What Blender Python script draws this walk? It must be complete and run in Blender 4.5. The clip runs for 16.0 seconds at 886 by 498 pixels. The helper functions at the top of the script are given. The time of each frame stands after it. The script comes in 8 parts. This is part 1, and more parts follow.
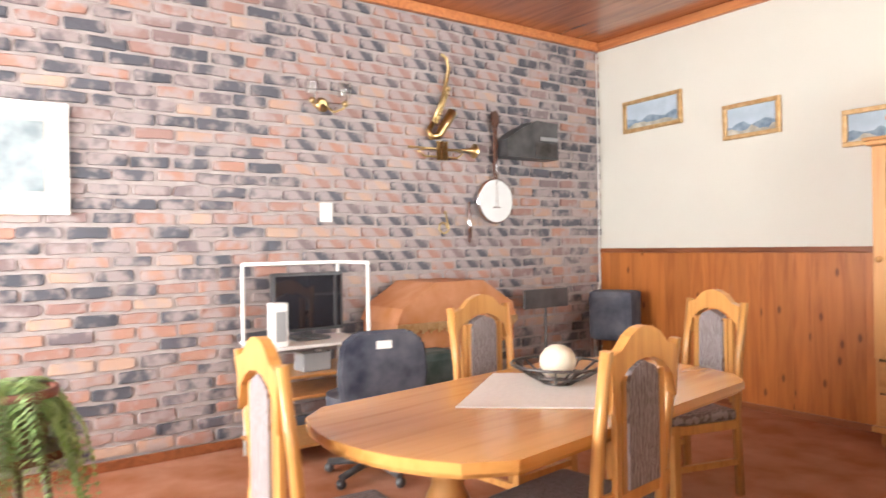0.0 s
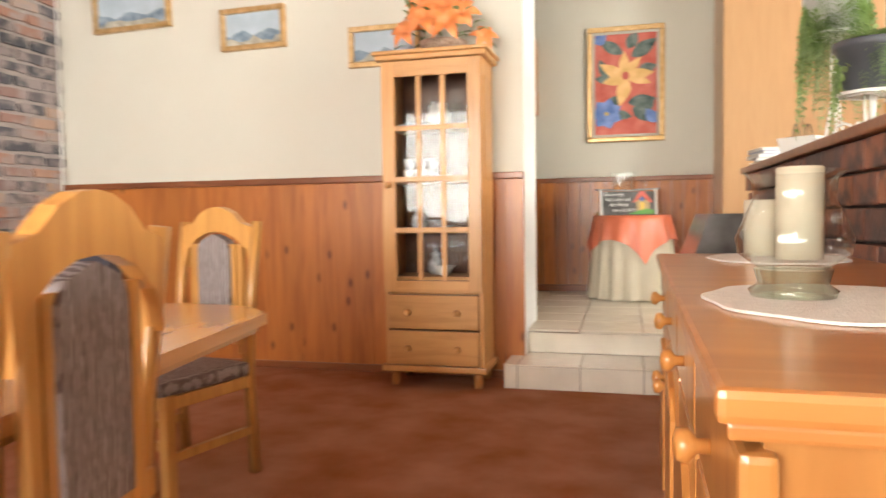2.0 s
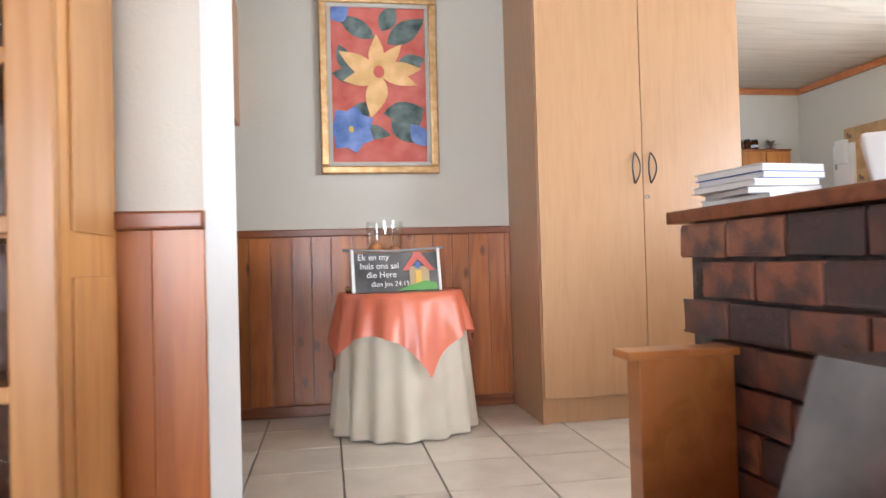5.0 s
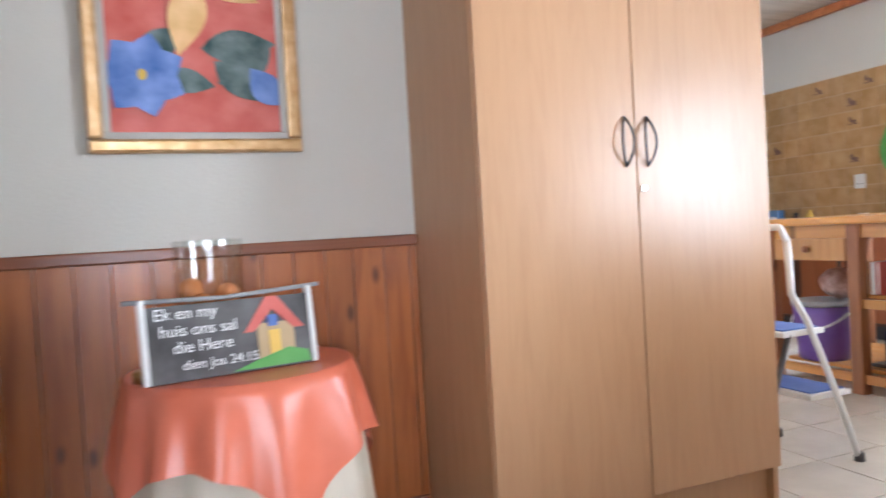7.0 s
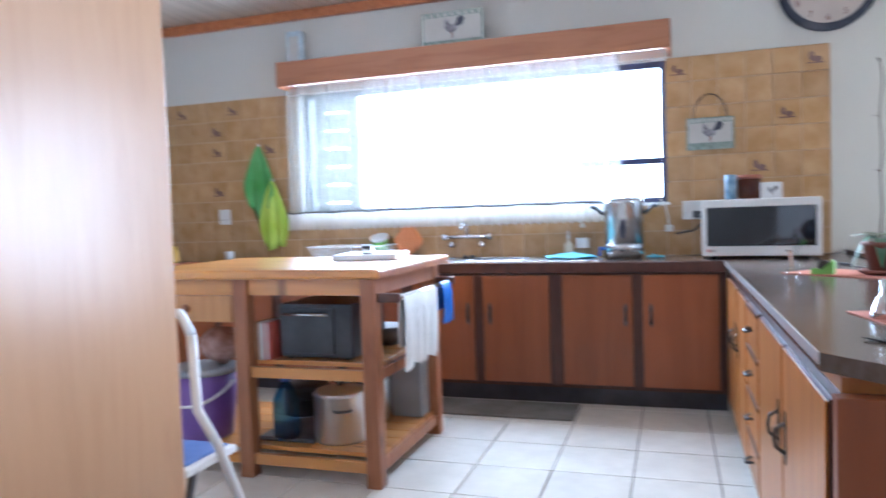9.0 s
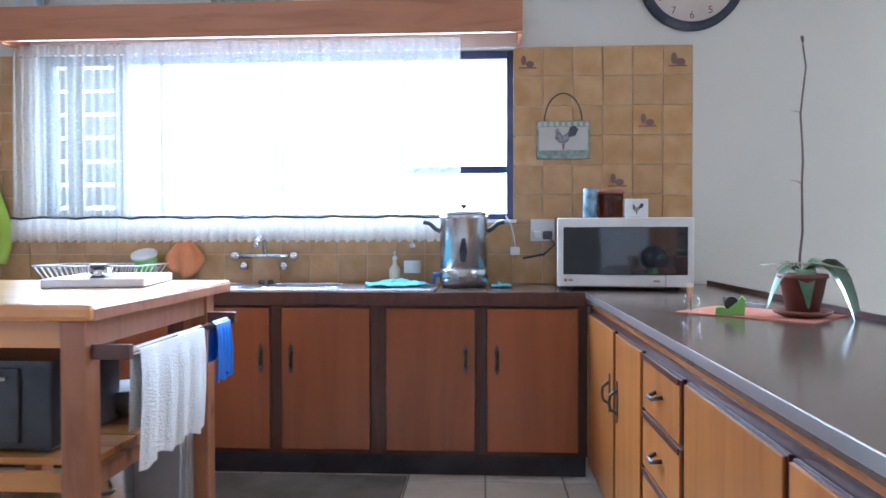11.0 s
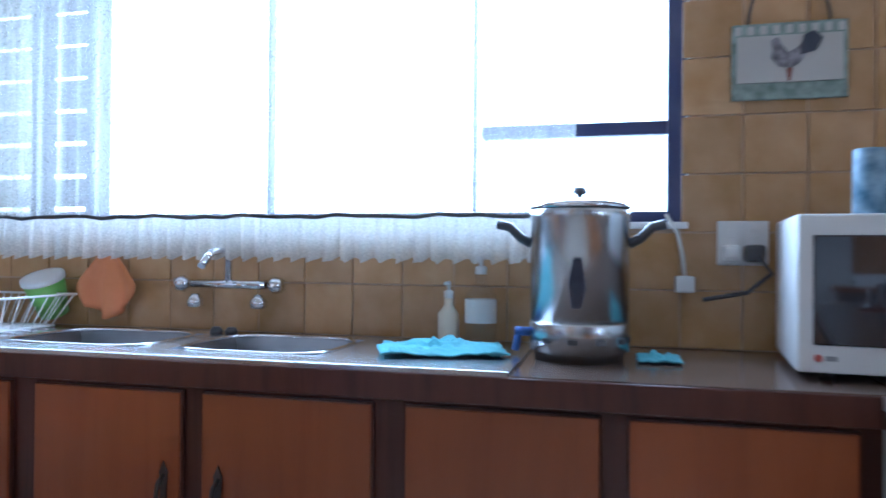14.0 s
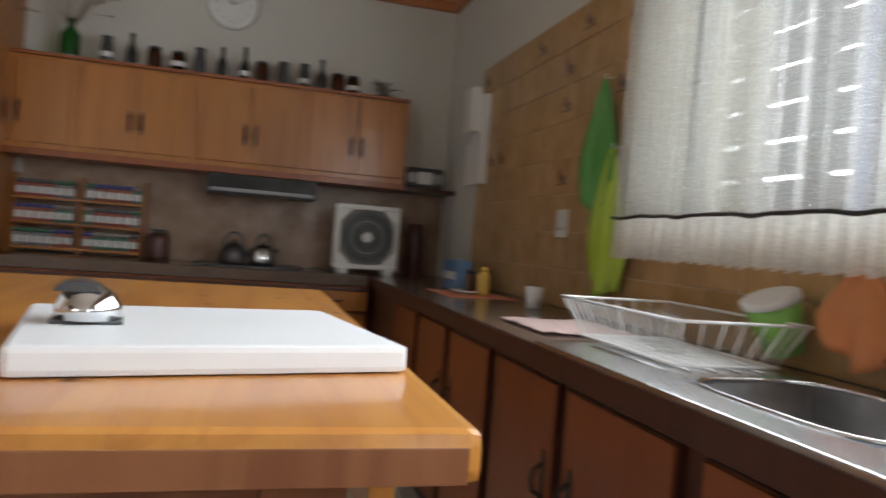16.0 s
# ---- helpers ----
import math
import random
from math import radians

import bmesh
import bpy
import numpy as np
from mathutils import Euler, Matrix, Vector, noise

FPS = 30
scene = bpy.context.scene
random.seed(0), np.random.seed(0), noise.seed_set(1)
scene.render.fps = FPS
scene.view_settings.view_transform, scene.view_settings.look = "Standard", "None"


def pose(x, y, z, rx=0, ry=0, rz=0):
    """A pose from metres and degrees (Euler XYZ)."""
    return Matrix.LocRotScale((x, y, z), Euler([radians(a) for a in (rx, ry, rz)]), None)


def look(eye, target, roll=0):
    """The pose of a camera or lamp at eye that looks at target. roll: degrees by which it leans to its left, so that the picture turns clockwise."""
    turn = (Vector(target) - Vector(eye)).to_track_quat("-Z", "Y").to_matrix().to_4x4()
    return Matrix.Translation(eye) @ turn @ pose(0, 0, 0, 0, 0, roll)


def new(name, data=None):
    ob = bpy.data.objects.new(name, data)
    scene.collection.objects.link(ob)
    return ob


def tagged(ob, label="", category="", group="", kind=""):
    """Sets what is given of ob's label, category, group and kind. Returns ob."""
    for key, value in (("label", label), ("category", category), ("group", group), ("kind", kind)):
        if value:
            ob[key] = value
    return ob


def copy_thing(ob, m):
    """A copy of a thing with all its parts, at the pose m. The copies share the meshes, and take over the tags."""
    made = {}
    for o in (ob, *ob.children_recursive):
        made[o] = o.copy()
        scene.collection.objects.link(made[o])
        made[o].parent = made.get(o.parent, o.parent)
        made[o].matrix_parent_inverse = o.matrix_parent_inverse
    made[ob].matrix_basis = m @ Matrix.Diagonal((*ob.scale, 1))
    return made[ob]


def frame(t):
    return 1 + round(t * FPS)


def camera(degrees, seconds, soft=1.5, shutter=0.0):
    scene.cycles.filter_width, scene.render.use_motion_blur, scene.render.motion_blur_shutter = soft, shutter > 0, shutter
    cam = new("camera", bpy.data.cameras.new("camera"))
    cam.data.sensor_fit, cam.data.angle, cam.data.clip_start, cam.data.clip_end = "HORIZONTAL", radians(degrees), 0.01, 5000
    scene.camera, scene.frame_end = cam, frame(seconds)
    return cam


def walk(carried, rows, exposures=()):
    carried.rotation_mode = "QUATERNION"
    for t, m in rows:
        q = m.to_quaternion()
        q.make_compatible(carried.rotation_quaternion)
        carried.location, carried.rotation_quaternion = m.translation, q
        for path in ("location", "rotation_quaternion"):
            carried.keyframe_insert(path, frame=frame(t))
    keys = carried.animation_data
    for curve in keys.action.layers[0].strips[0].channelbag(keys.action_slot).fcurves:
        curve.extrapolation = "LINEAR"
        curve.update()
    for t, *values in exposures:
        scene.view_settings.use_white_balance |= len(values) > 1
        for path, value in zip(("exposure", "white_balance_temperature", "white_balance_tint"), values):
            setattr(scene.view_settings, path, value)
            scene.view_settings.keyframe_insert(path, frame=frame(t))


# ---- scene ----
cam = camera(64.5, 16.0, shutter=0.4)
PATH = [
    (0, (0.096, -0.915, 1.25), (-1.527, 0.254, 1.241), -0.9),
    (0.5, (-0.075, -0.688, 1.223), (-1.521, 0.694, 1.244), -0.4),
    (1, (-0.237, -0.527, 1.133), (-1.329, 1.148, 1.082), -0.0),
    (1.5, (-0.379, -0.353, 1.033), (-1.228, 1.458, 1.022), -1.0),
    (2, (-0.509, -0.066, 0.957), (-1.012, 1.868, 0.862), -0.8),
    (2.5, (-0.679, 0.252, 0.95), (-0.805, 2.247, 0.893), -2.0),
    (3, (-0.733, 0.656, 0.973), (-0.785, 2.656, 0.948), -2.2),
    (3.5, (-0.74, 1.053, 1.01), (-0.753, 3.052, 1.055), -0.9),
    (4, (-0.806, 1.533, 1.024), (-0.662, 3.527, 1.064), -2.1),
    (4.2, (-0.811, 1.708, 1.023), (-0.631, 3.7, 1.067), -2.1),
    (6.3, (-0.814, 3.38, 1.205), (-0.305, 5.314, 1.223), -2.0),
    (6.5, (-0.793, 3.511, 1.209), (-0.273, 5.442, 1.235), -2.4),
    (7, (-0.639, 3.875, 1.274), (0.1, 5.733, 1.227), -3.3),
    (7.5, (-0.454, 4.136, 1.373), (0.641, 5.807, 1.272), -3.6),
    (8, (-0.212, 4.351, 1.445), (1.121, 5.837, 1.334), -2.8),
    (8.5, (-0.074, 4.487, 1.486), (1.53, 5.68, 1.401), -1.1),
    (9, (0.045, 4.679, 1.449), (1.943, 5.301, 1.358), -1.9),
    (9.5, (0.213, 4.778, 1.421), (2.172, 5.147, 1.26), -0.5),
    (10, (0.454, 4.856, 1.45), (2.428, 5.169, 1.368), -0.4),
    (10.2, (0.561, 4.903, 1.447), (2.547, 5.125, 1.377), -0.3),
    (12.3, (1.845, 4.821, 1.361), (3.845, 4.845, 1.331), -0.2),
    (12.5, (1.947, 4.832, 1.369), (3.947, 4.82, 1.333), -0.3),
    (13, (2.262, 4.77, 1.415), (4.257, 4.901, 1.346), -0.4),
    (13.5, (2.547, 4.806, 1.392), (4.529, 5.074, 1.371), 0.8),
    (14, (2.85, 4.883, 1.406), (4.792, 5.361, 1.419), 0.5),
    (14.5, (3.13, 4.902, 1.419), (4.917, 5.799, 1.4), 1.3),
    (15, (3.349, 5.077, 1.391), (4.794, 6.459, 1.389), 3.3),
    (15.5, (3.49, 5.248, 1.391), (4.612, 6.904, 1.395), 3.7),
    (16, (3.597, 5.34, 1.388), (4.133, 7.267, 1.368), 4.4),
]
walk(cam, [(t, look(eye, target, roll)) for t, eye, target, roll in PATH],
     exposures=[(0.0, 0.76, 6800, 9), (2.0, 0.64, 7600, 7), (3.0, 0.64, 7200, 9), (4.0, 0.56, 6500, 10), (6.5, 0.55, 5900, 10), (7.2, 0.52, 5500, 10), (8.0, 0.42, 4850, 9),
                (9.5, 0.33, 4850, 9), (10.2, 0.25, 4950, 10), (12.5, -0.16, 4550, 8), (13.5, -0.35, 4500, 8), (14.5, -0.72, 4650, 8), (15.5, -1.22, 5800, 10), (16.0, -1.12, 6600, 10)])

# ---- world and light ----
world = bpy.data.worlds.new("sky")
scene.world = world
world.use_nodes = True
wn = world.node_tree.nodes
sky = wn.new("ShaderNodeTexSky")
sky.sky_type, sky.sun_disc = "NISHITA", False
sky.sun_elevation, sky.sun_rotation = radians(58), radians(20)
world.node_tree.links.new(sky.outputs[0], wn["Background"].inputs[0])
wn["Background"].inputs[1].default_value = 0.12

sun = new("sun", bpy.data.lights.new("sun", "SUN"))
sun.data.energy, sun.data.angle, sun.data.color = 3.0, radians(0.5), (1.0, 0.95, 0.88)
sun.matrix_world = look((2, 12, 16), (0, 0, 0))


def window_light(x, y, z, to, w, h, watts, col=(1.0, 0.98, 0.95)):
    ob = new("window_light", bpy.data.lights.new("window_light", "AREA"))
    ob.data.shape, ob.data.size, ob.data.size_y, ob.data.energy, ob.data.color = "RECTANGLE", w, h, watts, col
    ob.matrix_world = look((x, y, z), to)
    return ob


window_light(4.74, 6.05, 1.98, (0, 6.05, 1.98), 2.66, 0.9, 115, (0.86, 0.93, 1.0))
window_light(5.11, 0.9, 1.75, (0, 0.9, 1.75), 2.2, 1.6, 250, (0.94, 0.97, 1.0))
window_light(-2.2, -3.12, 1.65, (-2.2, 0, 1.65), 3.2, 1.7, 138, (0.98, 0.98, 1.0))

# ---- materials ----
MATS = {}


def nodes_of(name):
    m = bpy.data.materials.new(name)
    m.use_nodes = True
    return m, m.node_tree.nodes, m.node_tree.links, m.node_tree.nodes["Principled BSDF"]


def ramp(n, stops):
    r = n.new("ShaderNodeValToRGB")
    while len(r.color_ramp.elements) < len(stops):
        r.color_ramp.elements.new(0.5)
    for e, (p, c) in zip(r.color_ramp.elements, stops):
        e.position, e.color = p, (*c, 1)
    return r


def mix(c, d, f):
    return tuple(a + (b - a) * f for a, b in zip(c, d))


def plain(name, col, rough=0.5, metal=0.0, vary=0.08, scale=6.0, bump=0.0, bump_scale=60.0, spec=0.5, per_object=0.0):
    """A painted, plastic, cloth or metal surface with faint blotches and fine relief."""
    if name in MATS:
        return MATS[name]
    m, n, l, b = nodes_of(name)
    tc = n.new("ShaderNodeTexCoord")
    a = n.new("ShaderNodeTexNoise")
    a.inputs["Scale"].default_value, a.inputs["Detail"].default_value = scale, 5
    place = tc.outputs["Object"]
    if per_object:
        ob_, va = n.new("ShaderNodeObjectInfo"), n.new("ShaderNodeVectorMath")
        va.operation, va.inputs[1].default_value = "MULTIPLY_ADD", (1, 1, 1)
        sc_ = n.new("ShaderNodeVectorMath")
        sc_.operation, sc_.inputs[1].default_value = "SCALE", (0, 0, 0)
        sc_.inputs["Scale"].default_value = 9.0
        l.new(ob_.outputs["Random"], sc_.inputs[0])
        l.new(place, va.inputs[0])
        l.new(sc_.outputs[0], va.inputs[2])
        place = va.outputs[0]
    l.new(place, a.inputs["Vector"])
    r = ramp(n, [(0.3, mix(col, (0, 0, 0), vary)), (0.7, mix(col, (1, 1, 1), vary * 0.5))])
    l.new(a.outputs["Fac"], r.inputs[0])
    out = r.outputs[0]
    if per_object:
        oi, hs, mr = n.new("ShaderNodeObjectInfo"), n.new("ShaderNodeHueSaturation"), n.new("ShaderNodeMapRange")
        mr.inputs["To Min"].default_value, mr.inputs["To Max"].default_value = 1 - per_object, 1 + per_object
        l.new(oi.outputs["Random"], mr.inputs["Value"])
        l.new(mr.outputs[0], hs.inputs["Value"])
        l.new(out, hs.inputs["Color"])
        out = hs.outputs[0]
    l.new(out, b.inputs["Base Color"])
    b.inputs["Roughness"].default_value, b.inputs["Metallic"].default_value = rough, metal
    b.inputs["Specular IOR Level"].default_value = spec
    if bump:
        f = n.new("ShaderNodeTexNoise")
        f.inputs["Scale"].default_value, f.inputs["Detail"].default_value = bump_scale, 4
        l.new(place, f.inputs["Vector"])
        bp = n.new("ShaderNodeBump")
        bp.inputs["Strength"].default_value, bp.inputs["Distance"].default_value = bump, 0.01
        l.new(f.outputs["Fac"], bp.inputs["Height"])
        l.new(bp.outputs[0], b.inputs["Normal"])
    MATS[name] = m
    return m


def wood(name, light, dark, rough=0.35, axis="z", grain=14.0, knots=0.0, coat=0.0, per_object=0.12):
    """Wood with long grain along an axis, and knots for pine."""
    if name in MATS:
        return MATS[name]
    m, n, l, b = nodes_of(name)
    tc, mp = n.new("ShaderNodeTexCoord"), n.new("ShaderNodeMapping")
    oi = n.new("ShaderNodeObjectInfo")
    add = n.new("ShaderNodeVectorMath")
    add.operation = "MULTIPLY_ADD"
    add.inputs[1].default_value = (1, 1, 1)
    comb = n.new("ShaderNodeCombineXYZ")
    mul = n.new("ShaderNodeMath")
    mul.operation, mul.inputs[1].default_value = "MULTIPLY", 7.0
    l.new(oi.outputs["Random"], mul.inputs[0])
    for i in range(3):
        l.new(mul.outputs[0], comb.inputs[i])
    l.new(tc.outputs["Object"], add.inputs[0])
    l.new(comb.outputs[0], add.inputs[2])
    l.new(add.outputs[0], mp.inputs["Vector"])
    s = {"x": (0.09, 1, 1), "y": (1, 0.09, 1), "z": (1, 1, 0.09)}[axis]
    mp.inputs["Scale"].default_value = s
    a = n.new("ShaderNodeTexNoise")
    a.inputs["Scale"].default_value, a.inputs["Detail"].default_value, a.inputs["Distortion"].default_value = grain, 6, 1.2
    l.new(mp.outputs[0], a.inputs["Vector"])
    r = ramp(n, [(0.32, dark), (0.5, mix(light, dark, 0.35)), (0.68, light)])
    l.new(a.outputs["Fac"], r.inputs[0])
    out = r.outputs[0]
    if knots:
        mk = n.new("ShaderNodeMapping")
        mk.inputs["Scale"].default_value = tuple(0.45 if v < 1 else 1 for v in s)
        l.new(add.outputs[0], mk.inputs["Vector"])
        v = n.new("ShaderNodeTexVoronoi")
        v.inputs["Scale"].default_value, v.voronoi_dimensions = knots, "2D"
        mk.inputs["Rotation"].default_value = (math.pi / 2 if axis == "z" else 0.0, 0, 0)
        l.new(mk.outputs[0], v.inputs["Vector"])
        kr = ramp(n, [(0.0, (1, 1, 1)), (0.035, (0.8, 0.8, 0.8)), (0.075, (0, 0, 0))])
        l.new(v.outputs["Distance"], kr.inputs[0])
        mx = n.new("ShaderNodeMix")
        mx.data_type = "RGBA"
        l.new(kr.outputs[0], mx.inputs[0])
        l.new(out, mx.inputs[6])
        mx.inputs[7].default_value = (*mix(dark, (0, 0, 0), 0.65), 1)
        out = mx.outputs[2]
    hs, mr = n.new("ShaderNodeHueSaturation"), n.new("ShaderNodeMapRange")
    mr.inputs["To Min"].default_value, mr.inputs["To Max"].default_value = 1 - per_object, 1 + per_object
    l.new(oi.outputs["Random"], mr.inputs["Value"])
    l.new(mr.outputs[0], hs.inputs["Value"])
    l.new(out, hs.inputs["Color"])
    l.new(hs.outputs[0], b.inputs["Base Color"])
    b.inputs["Roughness"].default_value, b.inputs["Coat Weight"].default_value, b.inputs["Coat Roughness"].default_value = rough, coat, 0.12
    bp = n.new("ShaderNodeBump")
    bp.inputs["Strength"].default_value, bp.inputs["Distance"].default_value = 0.12, 0.004
    l.new(a.outputs["Fac"], bp.inputs["Height"])
    l.new(bp.outputs[0], b.inputs["Normal"])
    MATS[name] = m
    return m


def glass(name, col=(1, 1, 1), gloss=0.6, least=0.05, power=4.0):
    """Thin clear or tinted glass: see-through with a mirror-like sheen at grazing angles."""
    if name in MATS:
        return MATS[name]
    m, n, l, b = nodes_of(name)
    tr, gl, fr, mx = n.new("ShaderNodeBsdfTransparent"), n.new("ShaderNodeBsdfGlossy"), n.new("ShaderNodeLayerWeight"), n.new("ShaderNodeMixShader")
    pw, mr = n.new("ShaderNodeMath"), n.new("ShaderNodeMapRange")
    pw.operation, pw.inputs[1].default_value = "POWER", power
    mr.inputs["To Min"].default_value, mr.inputs["To Max"].default_value = least, gloss
    tr.inputs[0].default_value = (*(mix(col, (0.93, 0.95, 0.94), 0.5) if min(col) > 0.7 else col), 1)
    gl.inputs["Roughness"].default_value = 0.02
    l.new(fr.outputs["Facing"], pw.inputs[0])
    l.new(pw.outputs[0], mr.inputs["Value"])
    l.new(mr.outputs[0], mx.inputs[0])
    l.new(tr.outputs[0], mx.inputs[1])
    l.new(gl.outputs[0], mx.inputs[2])
    l.new(mx.outputs[0], n["Material Output"].inputs["Surface"])
    MATS[name] = m
    return m


def sheer(name, col, open_part=0.5, weave=0.0):
    """Thin net cloth: part see-through, part a light-scattering weave."""
    if name in MATS:
        return MATS[name]
    m, n, l, b = nodes_of(name)
    out = n["Material Output"]
    tr, tl, df, m1, m2 = (n.new("ShaderNodeBsdfTransparent"), n.new("ShaderNodeBsdfTranslucent"), n.new("ShaderNodeBsdfDiffuse"),
                          n.new("ShaderNodeMixShader"), n.new("ShaderNodeMixShader"))
    tl.inputs[0].default_value, df.inputs[0].default_value = (*col, 1), (*col, 1)
    m1.inputs[0].default_value = 0.3
    l.new(tl.outputs[0], m1.inputs[1])
    l.new(df.outputs[0], m1.inputs[2])
    m2.inputs[0].default_value = open_part
    if weave:
        tc, w = n.new("ShaderNodeTexCoord"), n.new("ShaderNodeTexNoise")
        w.inputs["Scale"].default_value = weave
        l.new(tc.outputs["Object"], w.inputs["Vector"])
        mr = n.new("ShaderNodeMapRange")
        mr.inputs["To Min"].default_value, mr.inputs["To Max"].default_value = open_part - 0.3, open_part + 0.3
        l.new(w.outputs["Fac"], mr.inputs["Value"])
        l.new(mr.outputs[0], m2.inputs[0])
    l.new(m1.outputs[0], m2.inputs[1])
    l.new(tr.outputs[0], m2.inputs[2])
    l.new(m2.outputs[0], out.inputs["Surface"])
    MATS[name] = m
    return m


def brick_material(name, island=False, shades=None, wash=(0.35, 0.295, 0.29)):
    """Clinker brick: dark blue-grey, purple and salmon bricks, chosen brick by brick, with burnt faces."""
    m, n, l, b = nodes_of(name)
    if island:
        src = n.new("ShaderNodeNewGeometry").outputs["Random Per Island"]
    else:
        src = n.new("ShaderNodeObjectInfo").outputs["Random"]
    r = ramp(n, shades or [(0.0, (0.062, 0.068, 0.085)), (0.38, (0.085, 0.086, 0.105)), (0.50, (0.17, 0.135, 0.145)), (0.60, (0.29, 0.175, 0.155)),
                 (0.84, (0.38, 0.20, 0.15)), (0.98, (0.44, 0.31, 0.24))])
    l.new(src, r.inputs[0])
    tc = n.new("ShaderNodeTexCoord")
    a = n.new("ShaderNodeTexNoise")
    a.inputs["Scale"].default_value, a.inputs["Detail"].default_value = 9, 6
    l.new(tc.outputs["Object"], a.inputs["Vector"])
    mx = n.new("ShaderNodeMix")
    mx.data_type = "RGBA"
    ar = ramp(n, [(0.45, (0, 0, 0)), (0.6, (0.85, 0.85, 0.85))])
    l.new(a.outputs["Fac"], ar.inputs[0])
    l.new(ar.outputs[0], mx.inputs[0])
    l.new(r.outputs[0], mx.inputs[6])
    mx.inputs[7].default_value = (*wash, 1)
    l.new(mx.outputs[2], b.inputs["Base Color"])
    b.inputs["Roughness"].default_value = 0.6
    f = n.new("ShaderNodeTexNoise")
    f.inputs["Scale"].default_value, f.inputs["Detail"].default_value = 45, 5
    l.new(tc.outputs["Object"], f.inputs["Vector"])
    bp = n.new("ShaderNodeBump")
    bp.inputs["Strength"].default_value, bp.inputs["Distance"].default_value = 0.5, 0.01
    l.new(f.outputs["Fac"], bp.inputs["Height"])
    l.new(bp.outputs[0], b.inputs["Normal"])
    return m


M_BRICK, M_BRICK_I = brick_material("clinker_brick"), brick_material("clinker_brick_rest", True)
M_BRICK_R = brick_material("red_facebrick", False, [(0.0, (0.075, 0.05, 0.048)), (0.25, (0.12, 0.06, 0.05)), (0.5, (0.22, 0.09, 0.06)), (0.75, (0.29, 0.115, 0.07)), (1.0, (0.33, 0.15, 0.09))], (0.06, 0.05, 0.052))
M_MORTAR_D = plain("dark_mortar", (0.07, 0.05, 0.042), 0.95, vary=0.2, scale=15, bump=0.5, bump_scale=80)
M_MORTAR = plain("mortar", (0.36, 0.31, 0.30), 0.9, vary=0.15, scale=12, bump=0.5, bump_scale=80)
M_WALL = plain("cream_paint", (0.61, 0.59, 0.53), 0.75, vary=0.03, scale=1.5, bump=0.15, bump_scale=90)
M_WHITE = plain("white_paint", (0.85, 0.85, 0.84), 0.6, vary=0.03, scale=2, bump=0.1)
M_CARPET = plain("carpet_terracotta", (0.50, 0.185, 0.08), 0.95, vary=0.22, scale=3.5, bump=0.9, bump_scale=350, spec=0.1)
M_CEIL = wood("ceiling_board", (0.36, 0.115, 0.045), (0.24, 0.07, 0.03), 0.22, "x", 10, coat=0.4)
M_CEIL_K = wood("pale_ceiling_board", (0.55, 0.48, 0.40), (0.42, 0.36, 0.29), 0.5, "x", 10)
M_TRIM = wood("cornice_wood", (0.52, 0.2, 0.075), (0.36, 0.12, 0.045), 0.35, "x", 18)
M_TRIM_D = wood("dado_rail_wood", (0.30, 0.10, 0.04), (0.18, 0.055, 0.022), 0.3, "x", 18)
M_PINE = wood("stained_pine", (0.45, 0.15, 0.034), (0.31, 0.09, 0.02), 0.36, "z", 16, knots=4.2, coat=0.08, per_object=0.10)
M_PINE_H = wood("stained_pine_hall", (0.47, 0.16, 0.042), (0.29, 0.085, 0.022), 0.34, "z", 16, knots=4.2, coat=0.12, per_object=0.2)
M_OAK = wood("light_oak", (0.61, 0.315, 0.10), (0.47, 0.215, 0.062), 0.33, "z", 20, coat=0.3)
M_OAK_X = wood("light_oak_long", (0.62, 0.31, 0.095), (0.50, 0.225, 0.06), 0.22, "y", 14, coat=0.5)
M_CAB = wood("pale_pine", (0.55, 0.275, 0.095), (0.43, 0.195, 0.06), 0.38, "z", 18, coat=0.15)
M_CAB_X = wood("pale_pine_cross", (0.55, 0.275, 0.095), (0.43, 0.195, 0.06), 0.38, "x", 18, coat=0.15)
M_SIDE = wood("orange_pine", (0.50, 0.20, 0.06), (0.38, 0.135, 0.036), 0.3, "y", 12, coat=0.4)
M_SIDE_Z = wood("orange_pine_panel", (0.52, 0.23, 0.07), (0.40, 0.155, 0.042), 0.3, "z", 12, coat=0.35)
M_WARD = wood("wardrobe_laminate", (0.51, 0.30, 0.16), (0.47, 0.27, 0.14), 0.29, "z", 30, coat=0.0, per_object=0.02)
M_WARD.node_tree.nodes["Principled BSDF"].inputs["Specular IOR Level"].default_value = 0.4
M_DOORK = wood("kitchen_door_wood", (0.30, 0.088, 0.028), (0.245, 0.068, 0.021), 0.38, "z", 9, coat=0.1)
M_DOORP = wood("honey_door_wood", (0.45, 0.18, 0.04), (0.34, 0.12, 0.026), 0.33, "z", 12, coat=0.12)
M_FRAMEK = wood("dark_kitchen_frame", (0.085, 0.03, 0.02), (0.05, 0.018, 0.013), 0.35, "z", 16)
M_ISL = wood("island_pine", (0.60, 0.28, 0.07), (0.45, 0.18, 0.04), 0.3, "y", 9, knots=5.0, coat=0.45)
M_ISL_T = wood("island_top_pine", (0.62, 0.28, 0.06), (0.42, 0.155, 0.03), 0.3, "y", 12, knots=7.5, coat=0.5)
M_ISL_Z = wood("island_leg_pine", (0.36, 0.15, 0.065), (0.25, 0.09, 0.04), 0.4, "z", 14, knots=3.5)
M_DARKWOOD = wood("dark_wood", (0.12, 0.045, 0.025), (0.06, 0.022, 0.012), 0.3, "x", 14)
